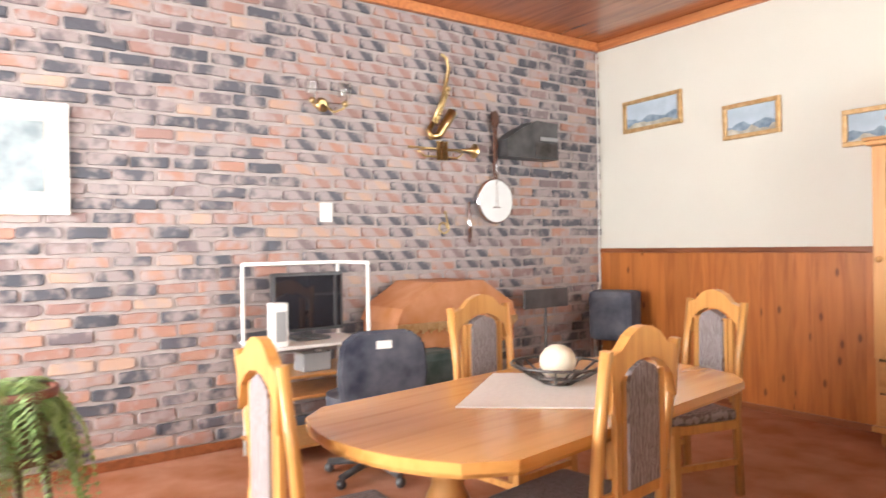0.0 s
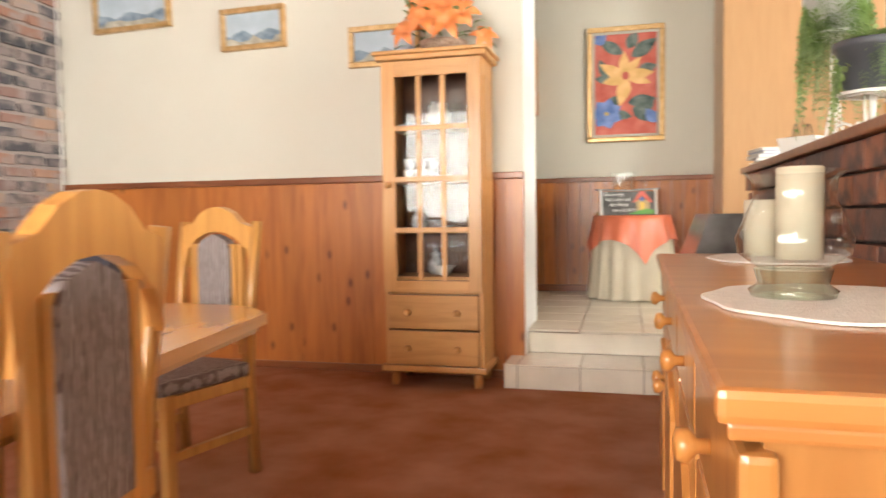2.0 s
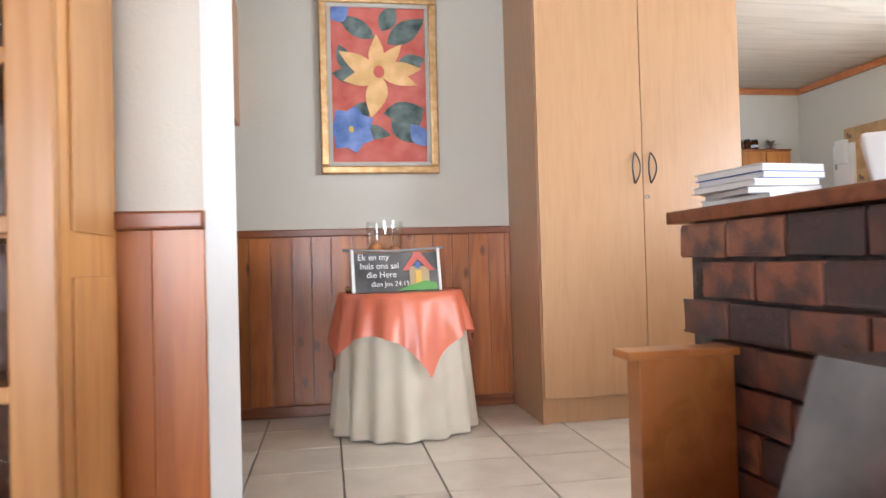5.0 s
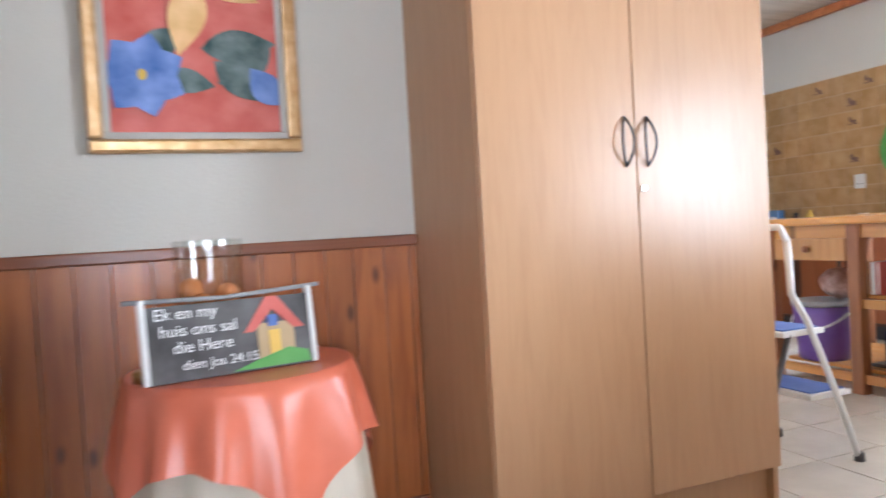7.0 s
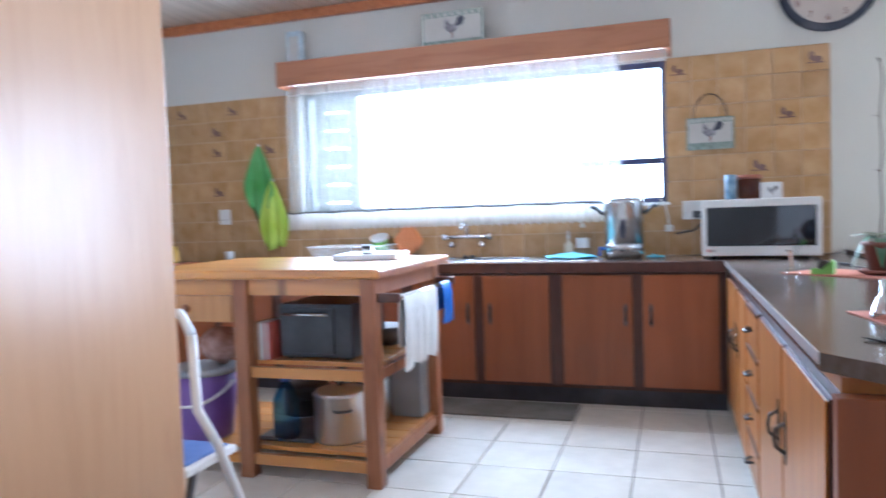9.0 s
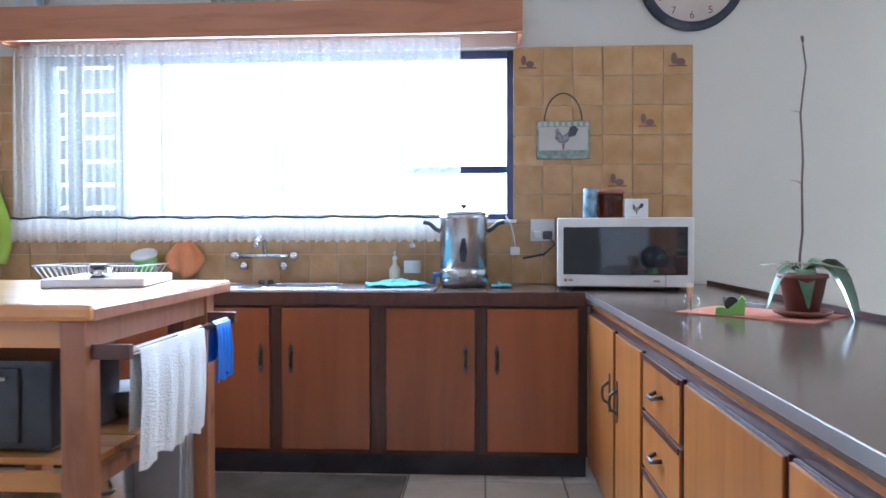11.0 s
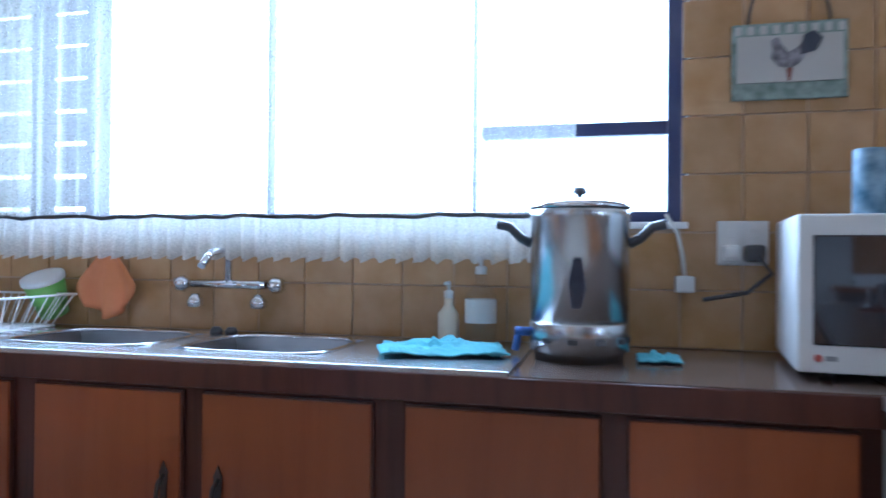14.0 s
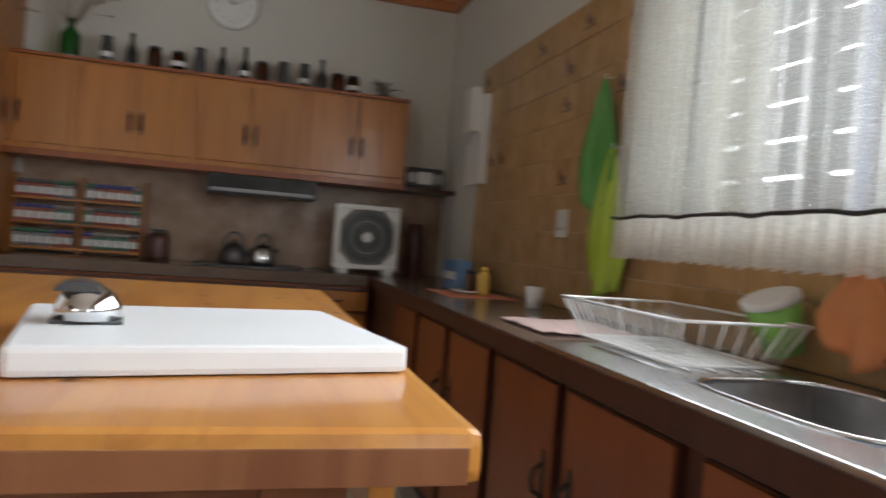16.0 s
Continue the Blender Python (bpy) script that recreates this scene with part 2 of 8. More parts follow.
M_TILE_F = plain("floor_tile", (0.71, 0.66, 0.57), 0.22, vary=0.1, scale=7, bump=0.08, bump_scale=25, per_object=0.05)
M_GROUT = plain("floor_grout", (0.26, 0.21, 0.17), 0.9, vary=0.15, scale=20)
M_TILE_W = plain("wall_tile", (0.46, 0.265, 0.09), 0.3, vary=0.16, scale=9, bump=0.1, bump_scale=30, per_object=0.1)
M_GROUT_W = plain("wall_grout", (0.55, 0.40, 0.27), 0.9)
M_TILE_ART = plain("tile_motif", (0.15, 0.075, 0.06), 0.4)
M_WORK = plain("worktop_laminate", (0.125, 0.085, 0.062), 0.17, vary=0.06, scale=40)
M_STEEL = plain("brushed_steel", (0.56, 0.57, 0.58), 0.26, 1.0, vary=0.08, scale=30)
M_CHROME = plain("chrome", (0.75, 0.76, 0.78), 0.1, 1.0, vary=0.02)
M_ALU = plain("aluminium", (0.62, 0.61, 0.59), 0.35, 1.0, vary=0.06)
M_BRASS = plain("brass", (0.50, 0.36, 0.14), 0.28, 1.0, vary=0.2, scale=40)
M_IRON = plain("dark_iron", (0.05, 0.042, 0.04), 0.4, 0.7, vary=0.2)
M_BLACK = plain("black_plastic", (0.022, 0.022, 0.026), 0.35, vary=0.15)
M_PIANO = plain("black_lacquer", (0.045, 0.04, 0.04), 0.16, vary=0.2, spec=0.7)
M_WPLAST = plain("white_plastic", (0.76, 0.76, 0.74), 0.4, vary=0.04)
M_CERAM = plain("white_ceramic", (0.80, 0.80, 0.80), 0.15, vary=0.03)
M_DELFT = plain("blue_white_ceramic", (0.62, 0.66, 0.74), 0.15, vary=0.5, scale=30)
M_GOLD = plain("gold_frame", (0.60, 0.36, 0.13), 0.3, 0.55, vary=0.25, scale=25)
M_MOUNT = plain("mount_card", (0.5, 0.48, 0.44), 0.8)
M_GLASS, M_BGLASS, M_GGLASS = glass("clear_glass"), glass("blue_glass", (0.25, 0.5, 0.75)), glass("green_glass", (0.1, 0.4, 0.15))
M_PANE = glass("thin_pane", gloss=0.7, least=0.018)
M_BLOWN = glass("blown_glass", (0.90, 0.92, 0.90), 0.75, 0.07, 2.0)
M_DARKGLASS = plain("dark_mirror_glass", (0.02, 0.02, 0.025), 0.04, vary=0.0, spec=1.0)
M_NET = sheer("net_curtain", (0.9, 0.9, 0.89), 0.66, 220)
M_CREAMCLOTH = plain("cream_cloth", (0.66, 0.60, 0.49), 0.85, vary=0.08, bump=0.2, bump_scale=200)
M_CORAL = plain("coral_satin", (0.72, 0.17, 0.085), 0.32, vary=0.1, spec=0.6)
M_DOILY = plain("white_lace", (0.78, 0.76, 0.72), 0.9, vary=0.08, scale=60, bump=0.6, bump_scale=180)
M_WAX = plain("candle_wax", (0.74, 0.67, 0.53), 0.5, vary=0.04)
M_LEAF = plain("leaf_green", (0.12, 0.26, 0.035), 0.5, vary=0.45, scale=14)
M_FERN = plain("fern_green", (0.22, 0.38, 0.055), 0.55, vary=0.4, scale=20)
M_LILY = plain("orange_petal", (0.82, 0.24, 0.05), 0.5, vary=0.2, scale=20)
M_POT = plain("grey_pot", (0.085, 0.095, 0.115), 0.5)
M_POTW = plain("pale_pot", (0.62, 0.63, 0.63), 0.5)
M_TERRA = plain("brown_pot", (0.20, 0.065, 0.04), 0.5)
M_BLUE = plain("royal_blue", (0.03, 0.11, 0.42), 0.5, vary=0.2)
M_TURQ = plain("turquoise_cloth", (0.12, 0.38, 0.43), 0.9, vary=0.15, bump=0.4, bump_scale=150)
M_NAVY = plain("navy_cloth", (0.02, 0.025, 0.05), 0.9, vary=0.2)
M_DKGREEN = plain("dark_green_cloth", (0.02, 0.05, 0.045), 0.9, vary=0.2)
M_PURPLE = plain("purple_plastic", (0.16, 0.07, 0.33), 0.4)
M_GREEN = plain("green_cloth", (0.10, 0.36, 0.07), 0.85, vary=0.15)
M_LIME = plain("lime_cloth", (0.45, 0.62, 0.05), 0.85, vary=0.12)
M_LIMEP = plain("lime_plastic", (0.25, 0.55, 0.10), 0.4)
M_ORANGE = plain("orange_cloth", (0.72, 0.26, 0.08), 0.85, vary=0.12)
M_RED = plain("red_paint", (0.60, 0.08, 0.05), 0.5, vary=0.2)
M_YELLOW = plain("yellow_paint", (0.75, 0.50, 0.08), 0.5, vary=0.1)
M_RUST = plain("rust_velvet", (0.43, 0.16, 0.05), 0.8, vary=0.15)
M_TANGERINE = plain("peach_mat", (0.55, 0.19, 0.11), 0.8)
M_AMBER = glass("amber_glass", (0.35, 0.14, 0.04))
M_GREY = plain("grey_plastic", (0.30, 0.31, 0.32), 0.5)
M_MATRUG = plain("grey_rug", (0.17, 0.16, 0.14), 0.95, vary=0.15, bump=0.8, bump_scale=200)
M_PAPER = plain("paper", (0.75, 0.75, 0.73), 0.8)
M_WALLDARK = plain("outside_wall", (0.10, 0.09, 0.08), 0.9, vary=0.2)
M_GROUND = plain("outside_ground", (0.20, 0.17, 0.12), 0.95, vary=0.3)


def stripe_cloth(name):
    """Wavy zebra upholstery in grey and brown."""
    m, n, l, b = nodes_of(name)
    tc, mp, w = n.new("ShaderNodeTexCoord"), n.new("ShaderNodeMapping"), n.new("ShaderNodeTexWave")
    mp.inputs["Scale"].default_value = (1, 1, 0.55)
    l.new(tc.outputs["Object"], mp.inputs[0])
    l.new(mp.outputs[0], w.inputs["Vector"])
    w.inputs["Scale"].default_value, w.inputs["Distortion"].default_value, w.inputs["Detail"].default_value, w.inputs["Detail Scale"].default_value = 20, 6, 3, 2.0
    r = ramp(n, [(0.25, (0.14, 0.105, 0.105)), (0.7, (0.31, 0.275, 0.28))])
    l.new(w.outputs["Fac"], r.inputs[0])
    l.new(r.outputs[0], b.inputs["Base Color"])
    b.inputs["Roughness"].default_value = 0.9
    return m


M_ZEBRA = stripe_cloth("zebra_upholstery")

# ---- building blocks ----


def box(bm, x0, x1, y0, y1, z0, z1, bevel=0.0, rot=None):
    vs = [bm.verts.new(((x1 if i & 1 else x0), (y1 if i & 2 else y0), (z1 if i & 4 else z0))) for i in range(8)]
    fs = [bm.faces.new([vs[i] for i in f]) for f in ((0, 2, 3, 1), (4, 5, 7, 6), (0, 1, 5, 4), (2, 6, 7, 3), (0, 4, 6, 2), (1, 3, 7, 5))]
    if bevel:
        es = list({e for f in fs for e in f.edges})
        r = bmesh.ops.bevel(bm, geom=es, offset=bevel, segments=2, profile=0.6, affect="EDGES")
        vs = list({v for f in r["faces"] for v in f.verts} | {v for v in vs if v.is_valid})
    if rot is not None:
        bmesh.ops.transform(bm, matrix=rot, verts=[v for v in vs if v.is_valid])
    return bm


def one(*a, **k):
    return box(bmesh.new(), *a, **k)


def lathe(bm, profile, cx=0.0, cy=0.0, seg=20, cap=True):
    """A turned body from (radius, height) pairs."""
    rings = [[bm.verts.new((cx + r * math.cos(2 * math.pi * i / seg), cy + r * math.sin(2 * math.pi * i / seg), z)) for i in range(seg)] for r, z in profile]
    for a, b in zip(rings, rings[1:]):
        for i in range(seg):
            f = bm.faces.new((a[i], a[(i + 1) % seg], b[(i + 1) % seg], b[i]))
            f.smooth = True
    if cap:
        bm.faces.new(rings[0][::-1])
        bm.faces.new(rings[-1])
    return bm


def tube(bm, pts, r, seg=8, taper=1.0):
    """A round bar along a line of points."""
    pts = [Vector(p) for p in pts]
    rings = []
    for i, p in enumerate(pts):
        d = (pts[min(i + 1, len(pts) - 1)] - pts[max(i - 1, 0)]).normalized()
        u = d.orthogonal().normalized() if not rings else (last - d * last.dot(d)).normalized()
        last = u
        v = d.cross(u)
        k = r * (1 + (taper - 1) * i / max(1, len(pts) - 1))
        rings.append([bm.verts.new(p + (u * math.cos(2 * math.pi * j / seg) + v * math.sin(2 * math.pi * j / seg)) * k) for j in range(seg)])
    for a, b in zip(rings, rings[1:]):
        for j in range(seg):
            f = bm.faces.new((a[j], a[(j + 1) % seg], b[(j + 1) % seg], b[j]))
            f.smooth = True
    bm.faces.new(rings[0][::-1])
    bm.faces.new(rings[-1])
    return bm


def slab(bm, pts, z0, z1, axis="z", flip=False):
    """A plate of constant thickness with the outline pts; axis is the direction of its thickness."""
    put = {"z": lambda a, b, c: (a, b, c), "y": lambda a, b, c: (a, c, b), "x": lambda a, b, c: (c, a, b)}[axis]
    lo, hi = [bm.verts.new(put(a, b, z0)) for a, b in pts], [bm.verts.new(put(a, b, z1)) for a, b in pts]
    fs = [bm.faces.new(lo[::-1]), bm.faces.new(hi)]
    for i in range(len(pts)):
        j = (i + 1) % len(pts)
        fs.append(bm.faces.new((lo[i], lo[j], hi[j], hi[i])))
    bmesh.ops.recalc_face_normals(bm, faces=fs)
    return bm


def ball(bm, x, y, z, r, sz=1.0, seg=14):
    prof = [(max(1e-4, r * math.sin(math.pi * i / 8)), z - r * sz * math.cos(math.pi * i / 8)) for i in range(9)]
    return lathe(bm, prof, x, y, seg, False)


def oval(a, b, n=24, cx=0.0, cy=0.0):
    return [(cx + a * math.cos(2 * math.pi * i / n), cy + b * math.sin(2 * math.pi * i / n)) for i in range(n)]


def mesh_object(name, bm, mat, smooth=False):
    me = bpy.data.meshes.new(name)
    bm.normal_update()
    bm.to_mesh(me)
    bm.free()
    me.materials.append(mat)
    if smooth:
        me.polygons.foreach_set("use_smooth", [True] * len(me.polygons))
    return new(name, me)


def part(name, bm, mat, parent, label="", smooth=False):
    ob = mesh_object(name, bm, mat, smooth)
    ob.parent = parent
    return tagged(ob, label)


def thing(name, label, category, x, y, z, rz=0.0, group=""):
    ob = new(name)
    ob.empty_display_size = 0.1
    ob.matrix_basis = pose(x, y, z, 0, 0, rz)
    return tagged(ob, label, category, group)


def setting(name, bm, mat, label="", category=""):
    return tagged(mesh_object(name, bm, mat), label, category, kind="structure")


# ---- structure ----
H = 0.265      # raised floor of hall and kitchen
CEIL = 3.06
XB, YP, YH, XE, YN = -4.26, 4.0, 6.29, 4.9, 10.1   # brick wall, panelled wall, hall wall, window wall, far kitchen wall
YS = -3.0

setting("ground", one(-60, 60, -60, 60, -0.6, -0.5), M_GROUND, "bare brown earth outside the house", "ground")
setting("floor_dining", one(XB - 0.2, 0.16, YS - 0.2, 4.1, -0.1, 0.0), M_CARPET, "terracotta carpet of the dining room", "floor")
setting("floor_kitchen", one(-2.6, XE + 0.2, 4.1, YN + 0.2, 0.1, H - 0.012), M_GROUT, "brown grout bed of the tiled raised floor", "floor")
setting("floor_nook", one(0.16, XE + 0.2, YS - 0.2, 4.1, 0.1, H - 0.012), M_GROUT, "tiled floor of the breakfast nook", "floor")

setting("ceiling_dining", one(XB - 0.2, 0.3, YS - 0.2, YP, CEIL, CEIL + 0.12), M_CEIL, "varnished reddish-brown timber ceiling", "ceiling")
setting("ceiling_kitchen", one(-2.7, XE + 0.25, YP, YN + 0.2, CEIL, CEIL + 0.12), M_CEIL_K, "pale boarded kitchen ceiling", "ceiling")
setting("ceiling_nook", one(0.3, XE + 0.25, YS - 0.2, YP, CEIL, CEIL + 0.12), M_CEIL_K, "pale boarded ceiling", "ceiling")

wall_brick = setting("wall_brick", one(XB - 0.22, XB - 0.012, YS - 0.2, YP + 0.1, -0.1, CEIL), M_MORTAR, "clinker brick wall with grey mortar joints", "wall")
wall_panel = setting("wall_panelled", one(XB - 0.012, -1.078, YP, YP + 0.12, -0.1, CEIL), M_WALL, "cream painted wall above stained pine panelling", "wall")
setting("wall_passage", one(-1.20, -1.078, YP + 0.121, 4.56, 0.0, CEIL), M_WHITE, "white painted passage wall beside the steps", "wall")
setting("wall_jamb", one(-1.0779, -1.075, YP, YP + 0.121, 0.136, CEIL), M_WHITE, "white painted end of the panelled wall", "wall")
wall_hall = setting("wall_hall", one(-2.7, 1.3, YH, YH + 0.15, 0.0, CEIL), M_WALL, "cream hall wall above pine panelling", "wall")
setting("wall_hall_west", one(-2.7, -2.55, YP + 0.12, YH, 0.0, CEIL), M_WALL, "plain cream end wall of the hall", "wall")
setting("wall_kitchen_west", one(1.2, 1.3, YH + 0.15, YN, 0.0, CEIL), M_WHITE, "white wall beside the wardrobe", "wall")
setting("wall_kitchen_north", one(1.3, XE, YN, YN + 0.15, 0.0, CEIL), M_WALL, "cream kitchen wall behind the wall cabinets", "wall")
bm = bmesh.new()
W0, W1, WZ0, WZ1 = 4.69, 7.40, 1.50, 2.44      # kitchen window
box(bm, XE, XE + 0.23, 2.2, W0, 0.0, CEIL)
box(bm, XE, XE + 0.23, W1, YN + 0.15, 0.0, CEIL)
box(bm, XE, XE + 0.23, W0, W1, 0.0, WZ0)
box(bm, XE, XE + 0.23, W0, W1, WZ1, CEIL)
setting("wall_window", bm, M_WALL, "cream kitchen wall with a wide window", "wall")
bm = bmesh.new()
box(bm, XE, XE + 0.23, YS - 0.2, -0.25, 0.0, CEIL)
box(bm, XE, XE + 0.23, 2.05, 2.2, 0.0, CEIL)
box(bm, XE, XE + 0.23, -0.25, 2.05, 0.0, 0.9)
box(bm, XE, XE + 0.23, -0.25, 2.05, 2.6, CEIL)
setting("wall_nook_east", bm, M_WALL, "cream wall with the nook window", "wall")
bm = bmesh.new()
box(bm, XB, -3.85, YS - 0.2, YS, -0.1, CEIL)
box(bm, -0.55, XE, YS - 0.2, YS, -0.1, CEIL)
box(bm, -3.85, -0.55, YS - 0.2, YS, -0.1, 0.8)
box(bm, -3.85, -0.55, YS - 0.2, YS, 2.55, CEIL)
setting("wall_south", bm, M_WALL, "cream wall with the dining room window", "wall")
setting("wall_partition", one(0.16, 0.30, YS, -0.6, -0.1, CEIL), M_WALL, "cream wall between dining room and nook", "wall")


def strip(name, label, x0, x1, y0, y1, z0, z1, mat, bev=0.006):
    return setting(name, one(x0, x1, y0, y1, z0, z1, bev), mat, label, "trim")


strip("cornice_brick", "stained wooden cornice on the brick wall", XB, XB + 0.045, YS, YP - 0.05, CEIL - 0.075, CEIL - 0.002, M_TRIM)
strip("cornice_panel", "stained wooden cornice", XB, -1.08, YP - 0.045, YP, CEIL - 0.075, CEIL - 0.002, M_TRIM)
strip("cornice_hall", "stained wooden cornice in the hall", -2.5, 0.214, YH - 0.045, YH, CEIL - 0.075, CEIL - 0.002, M_TRIM)
strip("cornice_window", "dark wooden cornice over the window wall", XE - 0.045, XE, 2.2, YN, CEIL - 0.075, CEIL - 0.002, M_TRIM)
strip("cornice_north", "dark wooden cornice", 1.3, XE - 0.05, YN - 0.045, YN, CEIL - 0.075, CEIL - 0.002, M_TRIM)
strip("baseboard_brick", "brown skirting under the brick wall", XB, XB + 0.02, YS, YP - 0.02, 0.0, 0.06, M_TRIM_D)
strip("dado_panel", "dark moulded dado rail", XB + 0.01, -1.074, YP - 0.035, YP, 1.165, 1.205, M_TRIM_D)
strip("dado_hall", "dark moulded dado rail in the hall", -2.5, 0.213, YH - 0.035, YH, 1.235, 1.275, M_TRIM_D)
strip("baseboard_panel", "thin pale line along the foot of the panelling", XB + 0.02, -1.08, YP - 0.03, YP, 0.0, 0.045, M_TRIM_D)
strip("baseboard_hall", "dark skirting in the hall", -2.5, 0.213, YH - 0.03, YH, H, H + 0.06, M_TRIM_D)

# steps up to the hall
def step(name, label, y0, y1, z0, z1, body):
    s = setting(name, one(-1.16, 0.155, y0 + 0.008, y1, z0, z1 - 0.008), M_GROUT, label, "step")
    xs = [-1.16, -1.085] + [-0.745 + 0.33 * k for k in range(3)] + [0.155]
    for a, b in zip(xs, xs[1:]):
        tread = one(a + 0.003, b - 0.003, y0, y1 - 0.002, z1 - 0.008, z1, 0.002)
        riser = one(a + 0.003, b - 0.003, y0, y0 + 0.008, z0 + 0.003, z1 - 0.010, 0.002)
        part("tread_tile", tread, M_TILE_F, s)
        part("riser_tile", riser, M_TILE_F, s)
    return s


step("step_1", "low beige tiled step at the carpet", 3.725, 4.10, 0.0, 0.135, None)
strip("riser_2", "beige tiled riser of the upper step", -1.07, 0.155, 4.092, 4.1, 0.137, H - 0.012, M_TILE_F, 0.002)

# ---- dining room ----
def frame_bars(x0, x1, z0, z1, w, d, bevel=0.006):
    """Four bars of a picture frame in the xz plane, depth towards -y."""
    bm = bmesh.new()
    box(bm, x0, x1, -d, 0, z1 - w, z1, bevel)
    box(bm, x0, x1, -d, 0, z0, z0 + w, bevel)
    box(bm, x0, x0 + w, -d * 0.98, 0, z0 + w, z1 - w, bevel)
    box(bm, x1 - w, x1, -d * 0.98, 0, z0 + w, z1 - w, bevel)
    return bm


def hills(w, h, base, amp, seed, y):
    r = random.Random(seed)
    pts = [(-w / 2, -h / 2)] + [(w / 2, -h / 2)]
    top = [(w / 2 - w * i / 12, base + amp * math.sin(i * 1.1 + seed) * 0.6 + r.uniform(-amp, amp) * 0.5) for i in range(13)]
    return slab(bmesh.new(), pts + top, y, y + 0.0008, "y")


def seascape(label, x, z, w, h, seed, tilt=0.0):
    t = thing("framed_picture", label, "picture", x, YP, z, group="seascapes on the panelled wall")
    t.matrix_basis = pose(x, YP - 0.001, z, 0, tilt, 0)
    part("picture_frame", frame_bars(-w / 2, w / 2, -h / 2, h / 2, 0.032, 0.035), M_GOLD, t, "gilt wooden frame")
    a, b = w - 0.06, h - 0.06
    part("canvas", one(-a / 2, a / 2, -0.012, -0.004, -b / 2, b / 2), plain("sky_paint", (0.42, 0.52, 0.62), 0.7, vary=0.25, scale=5), t, "painted pale sky")
    part("painted_sea", hills(a, b, -0.03 * h / 0.3, 0.02, seed, -0.014), plain("sea_paint", (0.13, 0.23, 0.34), 0.7, vary=0.4, scale=18), t, "painted blue sea")
    part("painted_shore", hills(a, b, -0.075 * h / 0.3, 0.025, seed + 3, -0.016), plain("sand_paint", (0.44, 0.40, 0.31), 0.7, vary=0.4, scale=14), t, "painted sand and foam")
    return t


seascape("small gilt-framed painting of grey sea and rocks", -3.668, 2.345, 0.59, 0.275, 1, -1.5)
seascape("small gilt-framed painting of a bird on the shore", -2.78, 2.154, 0.45, 0.265, 5, -1.0)
seascape("small gilt-framed painting of sand dunes", -1.91, 1.982, 0.45, 0.245, 8)

# glazed display cabinet
cab = thing("display_cabinet", "tall pale pine display cabinet with glazed door and two drawers", "cabinet", -1.535, 3.66, 0.0)
W, D, HT = 0.56, 0.32, 1.86
for x in (-W / 2, W / 2 - 0.02):
    part("side_panel", one(x, x + 0.02, 0.0, D, 0.12, HT - 0.05), M_CAB, cab)
for z0, z1 in ((1.15, HT - 0.14), (0.58, 1.07)):
    part("raised_side_panel", one(W / 2, W / 2 + 0.006, 0.05, D - 0.04, z0, z1, 0.003), M_CAB, cab)
part("back_panel", one(-W / 2 + 0.02, W / 2 - 0.02, D - 0.012, D - 0.001, 0.12, HT - 0.05), M_DARKWOOD, cab, "dark inner back")
for z in (0.15, 0.52, 0.60, 0.86, 1.14, 1.44, HT - 0.07):
    part("shelf", one(-W / 2 + 0.02, W / 2 - 0.02, 0.03, D - 0.012, z, z + 0.018), M_CAB_X, cab)
bm = bmesh.new()
box(bm, -W / 2 - 0.03, W / 2 + 0.03, -0.035, D, HT - 0.05, HT - 0.02, 0.008)
box(bm, -W / 2 - 0.045, W / 2 + 0.045, -0.05, D + 0.0, HT - 0.02, HT, 0.006)
part("cornice", bm, M_CAB_X, cab)
bm = bmesh.new()
box(bm, -W / 2 - 0.02, W / 2 + 0.02, -0.025, D, 0.09, 0.125, 0.008)
part("plinth", bm, M_CAB_X, cab)
for sx in (-1, 1):
    for y in (0.02, D - 0.05):
        bm = lathe(bmesh.new(), [(0.02, 0.0), (0.028, 0.03), (0.024, 0.06), (0.032, 0.09)], sx * (W / 2 - 0.04), y + 0.02, 12)
        part("foot", bm, M_CAB, cab)
for x in (-W / 2, W / 2 - 0.075):
    part("door_stile", one(x, x + 0.075, -0.022, 0.0, 0.535, HT - 0.055, 0.004), M_CAB, cab)
for z0, z1 in ((0.535, 0.60), (HT - 0.14, HT - 0.055)):
    part("door_rail", one(-W / 2 + 0.075, W / 2 - 0.075, -0.021, 0.0, z0, z1, 0.003), M_CAB_X, cab)
dz = (HT - 0.14 - 0.60)
for i in (1, 2, 3):
    z = 0.60 + dz * i / 4
    part("glazing_bar", one(-W / 2 + 0.075, W / 2 - 0.075, -0.019, -0.004, z - 0.014, z + 0.014, 0.003), M_CAB_X, cab)
for i in (1, 2):
    x = -W / 2 + 0.075 + (W - 0.15) * i / 3
    part("glazing_bar", one(x - 0.014, x + 0.014, -0.0185, -0.004, 0.601, HT - 0.141, 0.003), M_CAB, cab)
pane = part("pane", one(-W / 2 + 0.07, W / 2 - 0.07, -0.012, -0.009, 0.595, HT - 0.135), M_PANE, cab, "clear glass pane")
pane.visible_shadow = False
